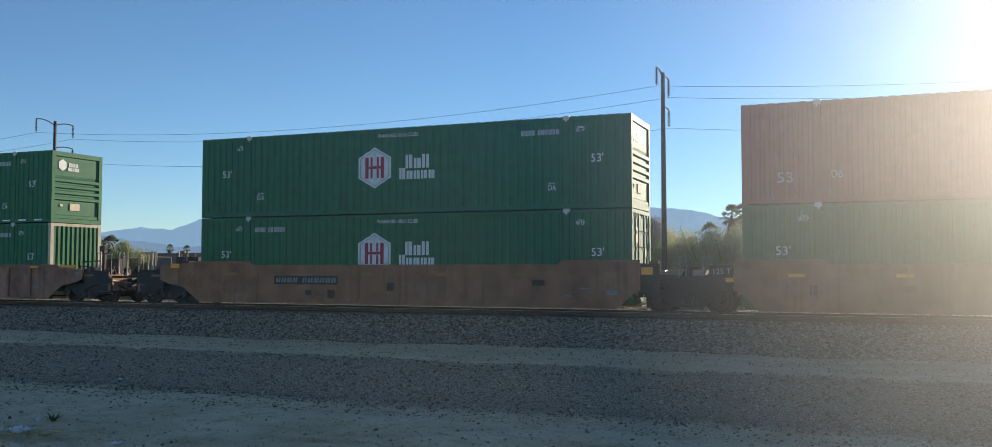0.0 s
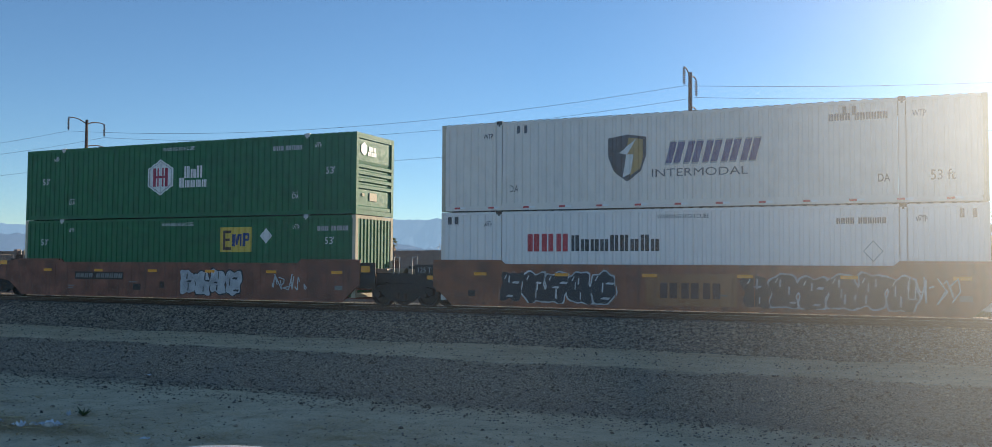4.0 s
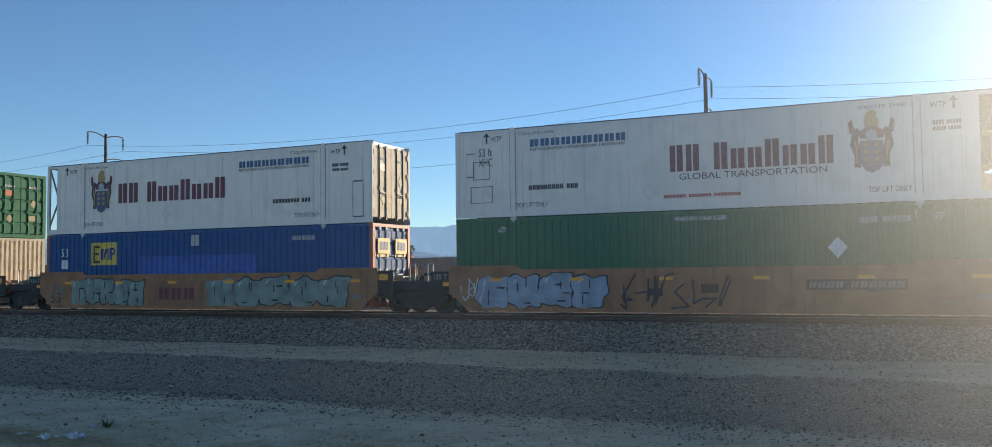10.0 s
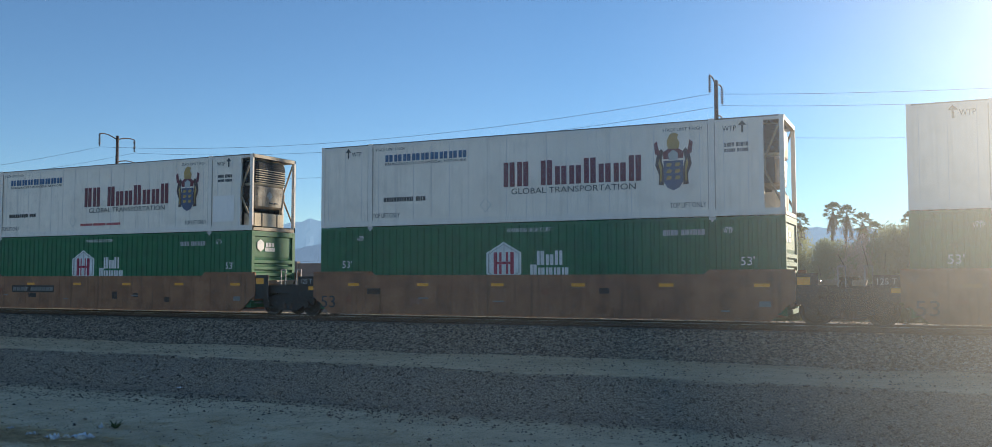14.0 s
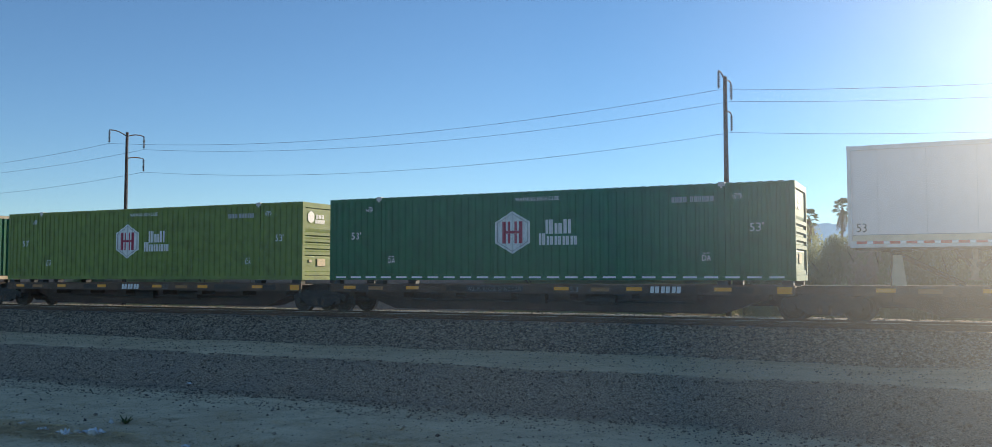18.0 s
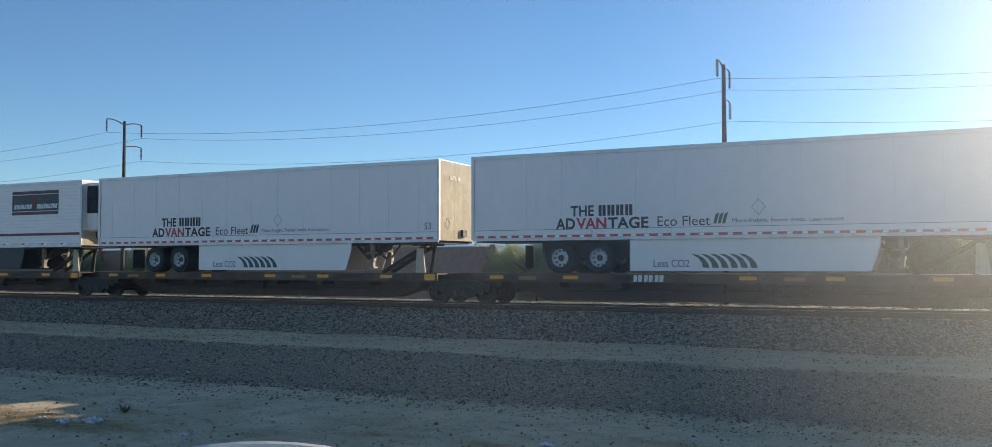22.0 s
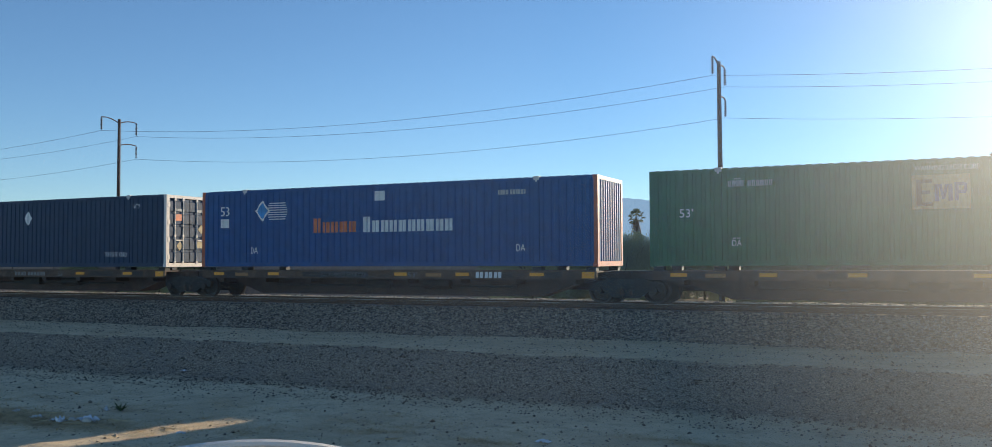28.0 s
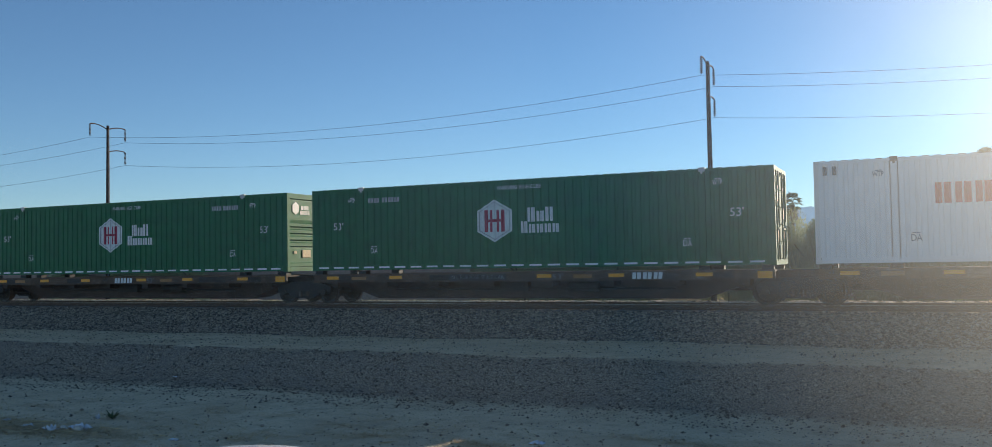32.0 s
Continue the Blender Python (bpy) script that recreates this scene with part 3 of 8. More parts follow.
def range_mesh(name, az, el, dist, depth, seed):
    vs, fs, cols, rows = [], [], 460, 14
    for i in range(cols):
        a = az[0] + (az[-1] - az[0]) * i / (cols - 1)
        top = math.tan(radians(float(np.interp(a, az, el)))) * dist
        for j in range(rows):
            f = j / (rows - 1)
            d = dist - depth * (1 - f)
            rough = noise.fractal((a * 0.9 + seed, f * 2.5, seed), 1.0, 2.0, 5)
            z = top * f ** 1.1 * (1 + 0.22 * rough * (1 - f)) + (dist * (0.0016 * noise.noise((a * 2, seed, 0)) + 0.0013 * noise.noise((a * 6, seed, 4)) + 0.0007 * noise.noise((a * 22, seed, 9))) if j == rows - 1 else 0) - (30 if j == 0 else 0)
            vs.append((d * math.sin(radians(a)), d * math.cos(radians(a)), EYE[2] + z))
    for i in range(cols - 1):
        for j in range(rows - 1):
            k = i * rows + j
            fs.append((k, k + rows, k + rows + 1, k + 1))
    me = bpy.data.meshes.new(name)
    me.from_pydata(vs, [], fs)
    return me


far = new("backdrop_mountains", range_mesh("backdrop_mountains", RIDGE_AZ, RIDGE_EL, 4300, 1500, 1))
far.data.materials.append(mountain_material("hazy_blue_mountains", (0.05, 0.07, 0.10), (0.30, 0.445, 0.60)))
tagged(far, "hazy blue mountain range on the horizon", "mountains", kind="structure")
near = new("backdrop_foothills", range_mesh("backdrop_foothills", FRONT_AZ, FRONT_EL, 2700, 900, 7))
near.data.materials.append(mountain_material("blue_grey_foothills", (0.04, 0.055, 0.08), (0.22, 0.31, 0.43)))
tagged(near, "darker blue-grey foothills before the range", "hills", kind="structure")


def top_at(az, el, y):
    return y * math.tan(radians(az)), EYE[2] + y / math.cos(radians(az)) * math.tan(radians(el))


# block wall
wl = empty("wall_block", "long tan block wall beyond the tracks", "wall", kind="structure")
part("panel", Geo().box(-120, -31.5, 66.0, 66.25, GZ - 0.3, 2.55), M["wall"], wl)
part("cap", Geo().box(-120, -31.4, 65.95, 66.30, 2.55, 2.68), M["wall"], wl)
for k in range(15):
    part("pilaster", Geo().box(-0.25, 0.25, -0.1, 0.35, GZ - 0.3, 2.85), M["wall"], wl, at=(-120 + 6.3 * k, 66, 0))


# ---- trees ----
def leaf_cloud(seed, count, rx, ry, rz, leaf, lumps):
    """Leaves gathered in uneven clumps."""
    r = np.random.RandomState(seed)
    vs, fs = [], []
    cent = []
    for k in range(lumps):
        a, u = r.uniform(0, 6.28), r.rand() ** 0.5
        h = r.rand()
        cent.append((math.cos(a) * u * rx * (1.05 - 0.5 * h), math.sin(a) * u * ry * (1.05 - 0.5 * h), (0.12 + 0.88 * h) * rz * (1 - 0.35 * u * u), 0.12 + 0.22 * r.rand()))
    for k in range(count):
        cx, cy, cz, cr = cent[r.randint(lumps)]
        d = r.normal(size=3)
        d /= np.linalg.norm(d)
        rad = (r.rand() ** 0.4) * cr
        c = np.array([cx + d[0] * rad * rx * 1.3, cy + d[1] * rad * ry * 1.3, max(0.03, cz + d[2] * rad * rz * 1.1)])
        u = r.normal(size=3)
        u /= np.linalg.norm(u)
        w = np.cross(u, r.normal(size=3))
        w /= np.linalg.norm(w)
        s = leaf * r.uniform(0.6, 1.4)
        b = len(vs)
        vs += [tuple(c - u * s), tuple(c + w * s * 0.55), tuple(c + u * s), tuple(c - w * s * 0.55)]
        fs.append((b, b + 1, b + 2, b + 3))
    me = bpy.data.meshes.new("crown")
    me.from_pydata(vs, [], fs)
    return me


def limbs_geo(seed, height, spread, r0):
    r = random.Random(seed)
    g = Geo()
    g.tube((0, 0, -0.2), (0.05, 0, height * 0.3), r0, 8, r0 * 0.75)
    for k in range(6):
        a = k * 1.05 + r.uniform(-0.3, 0.3)
        m = (math.cos(a) * spread * 0.35, math.sin(a) * spread * 0.35, height * r.uniform(0.45, 0.6))
        e = (math.cos(a) * spread * 0.75, math.sin(a) * spread * 0.75, height * r.uniform(0.7, 0.92))
        g.tube((0.05, 0, height * 0.28), m, r0 * 0.55, 6, r0 * 0.35)
        g.tube(m, e, r0 * 0.35, 5, r0 * 0.1)
    return g


BUSH = [leaf_cloud(11 + k, 26000, 1.0, 1.0, 1.0, 0.019, 46) for k in range(4)]
BUSH_LIMBS = [limbs_geo(k, 1.0, 1.0, 0.045).mesh("trunk") for k in range(2)]
rb = random.Random(5)


def bush(x, y, w, h, leaf, name="bush", label="dense grey-green roadside bush", group="bushes beyond the track"):
    t = empty(name, label, "tree" if name == "tree" else "bush", group)
    t.matrix_basis = Matrix.LocRotScale((x, y, GZ), Euler((0, 0, rb.uniform(0, 6.28))), None)
    sc = Matrix.Diagonal((w, w, h, 1))
    part("trunk", rb.choice(BUSH_LIMBS), M["trunk"], t, at=sc)
    part("crown", rb.choice(BUSH), leaf, t, at=sc)
    return t


def frond_geo(g, seed, length, az, rise, droop, width):
    """One palm fan: a bent stalk with leaflets on both sides."""
    r = random.Random(seed)
    ca, sa = math.cos(az), math.sin(az)
    pts = []
    for k in range(7):
        f = k / 6
        pts.append(Vector((ca * length * f * (1 - 0.12 * f), sa * length * f * (1 - 0.12 * f), rise * length * f - droop * length * f * f)))
    side = Vector((-sa, ca, 0))
    for k in range(6):
        a, b = pts[k], pts[k + 1]
        if k >= 1:
            for s in (-1, 1):
                for q in (0.0, 0.5):
                    p = a.lerp(b, q)
                    ln = width * (1.0 - 0.5 * abs((k + q) / 6 - 0.55)) * r.uniform(0.8, 1.1)
                    tip = p + (b - a).normalized() * ln * 0.75 + side * s * ln * 0.75 + Vector((0, 0, -0.25 * ln))
                    wv = (b - a).normalized() * 0.085
                    g.add([tuple(p - wv), tuple(p + wv), tuple(tip)], [(0, 1, 2)])
        g.add([tuple(a + side * 0.02), tuple(a - side * 0.02), tuple(b - side * 0.015), tuple(b + side * 0.015)], [(0, 1, 2, 3)])


def fan_geo(g, r, d, stalk, blade):
    """A fan leaf: a stalk and narrow blades spread round its end."""
    side = Vector((-d.y, d.x, 0.0001)).normalized()
    base = Vector((0, 0, 0))
    end = d * stalk + Vector((0, 0, -0.10 * stalk * (1 - d.z)))
    g.add([tuple(base + side * 0.02), tuple(base - side * 0.02), tuple(end - side * 0.014), tuple(end + side * 0.014)], [(0, 1, 2, 3)])
    twist = r.uniform(-0.5, 0.5)
    up = (side.cross(d) * twist + side).normalized()
    for k in range(15):
        a = radians(-105 + 15 * k)
        ray = (d * math.cos(a) + up * math.sin(a)).normalized()
        ln = blade * (1.0 - 0.28 * abs(k - 7) / 7) * r.uniform(0.85, 1.1)
        tip = end + ray * ln + Vector((0, 0, -0.20 * ln))
        mid = end + ray * ln * 0.55
        w = (up * math.cos(a) - d * math.sin(a)).normalized() * 0.05
        g.add([tuple(end), tuple(mid + w), tuple(tip), tuple(mid - w)], [(0, 1, 2, 3)])


def palm_meshes(seed):
    r = random.Random(seed)
    live, dead = Geo(), Geo()
    for k in range(34):
        el = radians(85 - 125 * k / 33 + r.uniform(-8, 8))
        az = k * 2.399 + r.uniform(-0.2, 0.2)
        fan_geo(live, r, Vector((math.cos(az) * math.cos(el), math.sin(az) * math.cos(el), math.sin(el))), r.uniform(0.75, 1.05), r.uniform(0.6, 0.8))
    for k in range(22):
        frond_geo(dead, seed * 100 + 60 + k, r.uniform(0.8, 1.3), k * 2.399, -1.1 - r.random() * 1.4, 0.5, 0.40)
    a, b = bpy.data.meshes.new("crown"), bpy.data.meshes.new("skirt")
    a.from_pydata(live.v, [], live.f)
    b.from_pydata(dead.v, [], dead.f)
    return a, b


PALMS = [palm_meshes(k) for k in (1, 2, 3)]


def palm(x, y, top, crown=1.0, skirt=True):
    crown *= 0.46
    t = empty("palm_tree", "tall fan palm with a shaggy crown", "palm tree", "palms beyond the track")
    t.matrix_basis = Matrix.Translation((x, y, GZ))
    h = top - GZ - 1.3 * crown
    g, lean, n = Geo(), rb.uniform(-0.25, 0.25), 9
    for k in range(n):
        f0, f1 = k / n, (k + 1) / n
        g.tube((lean * f0 * f0, 0, -0.3 + (h + 0.3) * f0), (lean * f1 * f1, 0, -0.3 + (h + 0.3) * f1), 0.26 * crown * (1 - 0.4 * f0), 9, 0.235 * crown * (1 - 0.4 * f1))
    part("trunk", g, M["trunk"], t)
    a, b = rb.choice(PALMS)
    m = Matrix.LocRotScale((lean, 0, h), Euler((0, 0, rb.uniform(0, 6))), (crown, crown, crown))
    part("crown", a, M["frond"], t, at=m)
    if skirt:
        part("skirt", b, M["dead_frond"], t, "hanging dead fronds", at=m)


for az, el, y, c in ((-19.9, 2.18, 78, 1.15), (-19.0, 2.2, 78, 1.2), (-17.9, 2.15, 80, 1.1), (-16.4, 3.12, 74, 1.15), (-14.2, 3.62, 72, 1.5), (-29.9, 1.75, 110, 1.2), (-31.5, 1.6, 140, 1.2),
                     (-8.5, 2.75, 86, 1.3), (-7.4, 3.8, 80, 1.6), (-6.6, 3.85, 84, 1.5), (-4.88, 4.40, 76, 1.3), (-4.15, 4.22, 76, 1.3), (-3.05, 3.75, 82, 1.5), (-2.5, 3.2, 90, 1.4),
                     (-0.7, 3.75, 80, 1.5), (0.4, 3.7, 84, 1.5), (1.9, 3.65, 78, 1.5), (3.1, 3.95, 74, 1.5), (3.7, 5.8, 58, 1.6), (-44.8, 1.85, 62, 1.5), (-50.2, 2.1, 70, 1.4), (-49.3, 1.95, 72, 1.3), (-41.5, 1.35, 140, 1.3), (-40.6, 1.3, 150, 1.3)):
    x, z = top_at(az, el, y)
    palm(x, y, z, c)
# bushes in front of the palms
for az, el, y, w, leaf in ((-49.8, 1.1, 64, 2.4, "leaf"), (-45.6, 1.3, 60, 2.2, "leaf"), (-44.2, 1.45, 61, 2.4, "leaf"), (-43.2, 1.05, 62, 2.0, "leaf_light"), (-46.8, 1.1, 63, 2.2, "leaf"),
                           (-32.8, 1.72, 88, 4.6, "twig"), (-31.4, 1.66, 90, 4.8, "twig"), (-30.2, 1.4, 92, 4.2, "twig"), (-33.8, 1.75, 84, 2.6, "leaf_light"), (-27.2, 1.05, 70, 2.2, "twig"), (-26.2, 1.1, 70, 2.2, "leaf_light"),
                           (-25.0, 1.2, 66, 2.4, "leaf"), (-24.0, 1.55, 64, 2.6, "leaf"), (-23.0, 1.4, 62, 2.6, "leaf"), (-22.0, 1.55, 63, 2.7, "leaf"), (-21.0, 1.65, 62, 2.7, "leaf"), (-20.0, 1.7, 64, 2.6, "leaf"),
                           (-19.2, 2.0, 68, 2.6, "twig"), (-18.3, 1.85, 66, 2.4, "twig"), (-17.4, 1.5, 62, 2.4, "leaf"), (-16.4, 1.6, 63, 2.2, "leaf_light"), (-15.4, 1.5, 64, 2.2, "leaf_light"),
                           (-14.6, 2.3, 68, 2.6, "leaf_dark"), (-13.4, 3.0, 70, 2.8, "leaf_dark"), (-12.4, 2.9, 69, 2.8, "twig"), (-11.4, 2.6, 68, 2.7, "leaf_light"), (-10.4, 2.5, 66, 2.8, "leaf_light"), (-9.4, 2.3, 66, 2.8, "leaf"),
                           (-8.4, 2.2, 64, 2.8, "leaf"), (-7.4, 2.4, 64, 2.8, "leaf"), (-6.3, 2.35, 64, 2.8, "leaf_light"), (-5.2, 2.1, 62, 2.8, "leaf_dark"), (-4.2, 2.0, 62, 2.8, "leaf"), (-3.2, 2.3, 62, 3.0, "twig"),
                           (-2.2, 2.6, 62, 3.0, "leaf"), (-1.1, 2.9, 64, 3.2, "leaf_dark"), (0.1, 3.0, 64, 3.2, "leaf"), (1.3, 2.8, 62, 3.2, "leaf"), (2.5, 2.9, 62, 3.2, "leaf_dark"), (3.7, 3.0, 60, 3.2, "leaf"), (5.0, 3.2, 58, 3.4, "leaf_dark")):
    x, z = top_at(az, el, y)
    leaf = "leaf_dark" if az > -12 and leaf == "leaf" else leaf
    nm = "tree" if el > 2.2 else "bush"
    lab = {"leaf": "dense grey-green bush beyond the tracks", "leaf_light": "yellow-green leafy bush beyond the tracks", "twig": "leafless brown thicket of dry twigs", "leaf_dark": "dark green leafy tree beyond the tracks"}[leaf]
    bush(x, y, w * 0.9, (z - GZ) * 0.93, M[leaf], nm, lab)


# ---- containers ----
L, W, H = 16.154, 2.59, 2.896
HY = W / 2
POST = 2.085              # lifting posts, from either end
Z_TOP = 6.10 - H          # bottoms of the upper containers
Z_LOW = Z_TOP - H - 0.02
Z_DECK = 1.17             # bottoms of containers on the spine cars
MOVERS = []               # (thing, x of its origin at the start, y, z)


def wave_profile(x0, x1, pitch, depth):
    n = max(1, round((x1 - x0) / pitch))
    p = (x1 - x0) / n
    prof = []
    for k in range(n):
        b = x0 + k * p
        prof += [(b, 0), (b + 0.46 * p, 0), (b + 0.57 * p, depth), (b + 0.89 * p, depth)]
    return prof + [(x1, 0)]


def wave(x0, x1, z0, z1, pitch=0.28, depth=0.036, back=0.05):
    """A corrugated sheet in x, z whose outer faces lie in y = 0."""
    prof = wave_profile(x0, x1, pitch, depth)
    m = len(prof)
    g = Geo()
    g.add([(x, y, z0) for x, y in prof] + [(x, y, z1) for x, y in prof], [(i, i + 1, i + 1 + m, i + m) for i in range(m - 1)])
    g.add([(x0, back, z0), (x1, back, z0), (x1, back, z1), (x0, back, z1)], [(0, 3, 2, 1)])
    return g


SLOT = 0.11               # half width of the slot round a lifting post
BAYS = ((0.13, POST - SLOT), (POST + SLOT, L - POST - SLOT), (L - POST + SLOT, L - 0.13))
RIB_PITCH, RIB_DEPTH = 0.275, 0.032


def side_geo(flat=False):
    g = Geo()
    for a, b in BAYS:
        s = wave(a - L / 2, b - L / 2, 0.17, H - 0.10, 0.62 if flat else RIB_PITCH, 0.02 if flat else RIB_DEPTH, 0.065)
        g.add(s.v, s.f)
    return g


def relief_line():
    """How far the corrugated side lies behind its posts, as points along x."""
    pts = [(-L / 2, 0.0), (BAYS[0][0] - L / 2 - 0.004, 0.0)]
    for k, (a, b) in enumerate(BAYS):
        pts += [(x, d + 0.012) for x, d in wave_profile(a - L / 2, b - L / 2, RIB_PITCH, RIB_DEPTH)]
        if k < 2:
            pts += [(b - L / 2 + 0.004, 0.0), (BAYS[k + 1][0] - L / 2 - 0.004, 0.0)]
    return pts + [(L / 2 - 0.126, 0.0), (L / 2, 0.0)]


RELIEF = relief_line()
RELIEF_X, RELIEF_D = [p[0] for p in RELIEF], [p[1] for p in RELIEF]
DRAPED = {}


def drape(key, me, xc):
    """Paint laid over the ribs: the mark is cut along the bends and each piece follows the sheet."""
    key = (key, round(xc, 3))
    if key not in DRAPED:
        bm = bmesh.new()
        bm.from_mesh(me)
        lo, hi = min(v.co.x for v in bm.verts) + xc, max(v.co.x for v in bm.verts) + xc
        for x in RELIEF_X:
            if lo + 0.002 < x < hi - 0.002:
                bmesh.ops.bisect_plane(bm, geom=bm.verts[:] + bm.edges[:] + bm.faces[:], plane_co=(x - xc, 0, 0), plane_no=(1, 0, 0))
        for v in bm.verts:
            v.co.y += float(np.interp(v.co.x + xc, RELIEF_X, RELIEF_D))
        out = bpy.data.meshes.new(me.name.split(".")[0])
        bm.to_mesh(out)
        bm.free()
        DRAPED[key] = out
    return DRAPED[key]


MESH = {}


def shared(key, make):
    if key not in MESH:
        MESH[key] = make().mesh(key.split(":")[0])
    return MESH[key]


def painted(key, make, colour):
    """One mesh for each shape and colour."""
    return shared(key + ":" + colour, make)


TURN = Matrix.Rotation(math.pi, 4, "Z")


def end_parts(c, kind, colour, post_colour):
    """The end that looks along +x."""
    x = L / 2
    smooth = colour == "end_cream"
    # White boxes take the sunlit cream on the end that faces the sun.
    colour = "end_cream" if colour in ("white", "grey_white", "cream") else colour
    place = Matrix.Translation((x, 0, 0)) @ Matrix.Rotation(math.pi / 2, 4, "Z")     # local x runs along world y
    if kind == "upright":
        part("end_wall", painted("end_wall_upright", lambda: wave(-HY + 0.14, HY - 0.14, 0.18, H - 0.12, 0.23, 0.07, 0.12), colour), M[colour], c, "end wall of upright ribs", at=place)
    elif kind == "ribbed":
        def ribs():
            st = [(0.02, 0.18), (0.02, 0.30), (0.06, 0.33), (0.06, 0.86)]
            for k in range(4):
                z = 0.90 + 0.245 * k
                st += [(0.07, z), (0.0, z + 0.04), (0.0, z + 0.15), (0.07, z + 0.19)]
            st += [(0.05, 1.92), (0.05, H - 0.22), (0.0, H - 0.19), (0.0, H - 0.12)]
            return level_profile(-HY + 0.15, HY - 0.15, st, 0.14)
        part("end_wall", painted("end_wall_ribbed", ribs, colour), M[colour], c, "end wall with level ribs", at=place)
        part("maker_plate", shared("maker_plate", lambda: Geo().box(-0.35, 0.15, 0.03, 0.06, 0.52, 0.80).box(-0.85, -0.7, 0.03, 0.06, 0.66, 0.76)), M["end_cream"], c, "cream maker's plates", at=place)
        part("emblem", shared("end_emblem", lambda: poly([(0.22 * math.sin(a * math.pi / 3), 0.24 * math.cos(a * math.pi / 3)) for a in (0, -1, -2, -3, -4, -5)])), M["ink_white"], c, "small white hexagon emblem",
             at=place @ Matrix.Translation((-0.75, 0.03, 2.35)))
        part("emblem_word", shared("end_word", lambda: blocks((3,), 0.5, 0.16)), M["ink_white"], c, at=place @ Matrix.Translation((-0.2, 0.03, 2.38)))
        part("emblem_word", shared("end_word2", lambda: blocks((5,), 0.6, 0.15)), M["ink_white"], c, at=place @ Matrix.Translation((-0.2, 0.03, 2.2)))
    else:
        panel = colour in ("blue",)
        leaf_c = colour
        bar_c = "gasket_black" if leaf_c == "end_cream" else "grey_white" if colour in ("navy", "blue") else leaf_c
        for s in (-1, 1):
            def flat_leaf():
                return Geo().box(-0.58, 0.58, 0.03, 0.1, 0.2, H - 0.14).box(-0.56, 0.56, 0.02, 0.03, 0.95, 1.0)

            def leaf():
                st = []
                for k in range(5):
                    z = 0.2 + 0.515 * k
                    st += [(0.03, z), (0.03, z + 0.38), (0.052, z + 0.41), (0.052, z + 0.48)]
                return level_profile(-0.58, 0.58, st + [(0.03, H - 0.14)], 0.1)
            dl = part("door_leaf", painted("door_leaf_flat" if smooth else "door_leaf", flat_leaf if smooth else leaf, leaf_c), M[leaf_c], c, at=place @ Matrix.Translation((s * 0.6, 0, 0)))
            for q in (-0.22, 0.22):
                part("locking_bar", shared("locking_bar:" + bar_c, lambda: Geo().tube((0, 0.012, 0.16), (0, 0.012, H - 0.14), 0.020, 8).box(-0.045, 0.045, -0.012, 0.03, 0.12, 0.24).box(-0.045, 0.045, -0.012, 0.03, H - 0.22, H - 0.1)
                                                   .box(-0.045, 0.045, -0.012, 0.03, 1.2, 1.3)), M[bar_c], dl, "door locking bar", at=(q, 0, 0))
            part("door_handle", shared("door_handle", lambda: Geo().box(-0.2, 0.2, -0.022, -0.004, 1.05, 1.1)), M[bar_c], dl, at=(0, 0, 0))
            for k in range(4):
                part("hinge", shared("hinge", lambda: Geo().box(-0.05, 0.05, -0.012, 0.03, -0.09, 0.09)), M[post_colour], dl, at=(s * 0.56, 0, 0.4 + 0.7 * k))
            if panel:
                lp = part("logo_panel", shared("door_logo", lambda: rect(0.78, 0.62)), M["ink_yellow"], dl, "yellow logo panel on the door", at=(0, 0.015, 2.02))
                part("logo_bar", shared("door_logo_bar", lambda: Geo().box(-0.3, -0.12, -0.003, 0.004, -0.2, 0.2).box(-0.05, 0.05, -0.003, 0.004, -0.18, 0.14).box(0.12, 0.22, -0.003, 0.004, -0.18, 0.14)), M["ink_brown"], lp, at=(0, -0.004, 0))
            else:
                part("placard", shared("placard", lambda: rect(0.34, 0.26)), M["ink_faded_yellow"] if s > 0 else M["ink_orange"], dl, at=(0.0, 0.02, 2.0 if s < 0 else 0.9))
                part("diamond_placard", shared("door_diamond", lambda: diamond(0.2)), M["ink_faded_yellow"], dl, at=(0.05, 0.02, 1.55 if s > 0 else 0.85))
                part("number_bars", shared("door_number", lambda: blocks((4,), 0.5, 0.11)), M["ink_grey"] if leaf_c != "end_cream" else M["ink_grey_dark"], dl, "bars in place of the number", at=(0.05, 0.02, 2.3))


BASES = {}


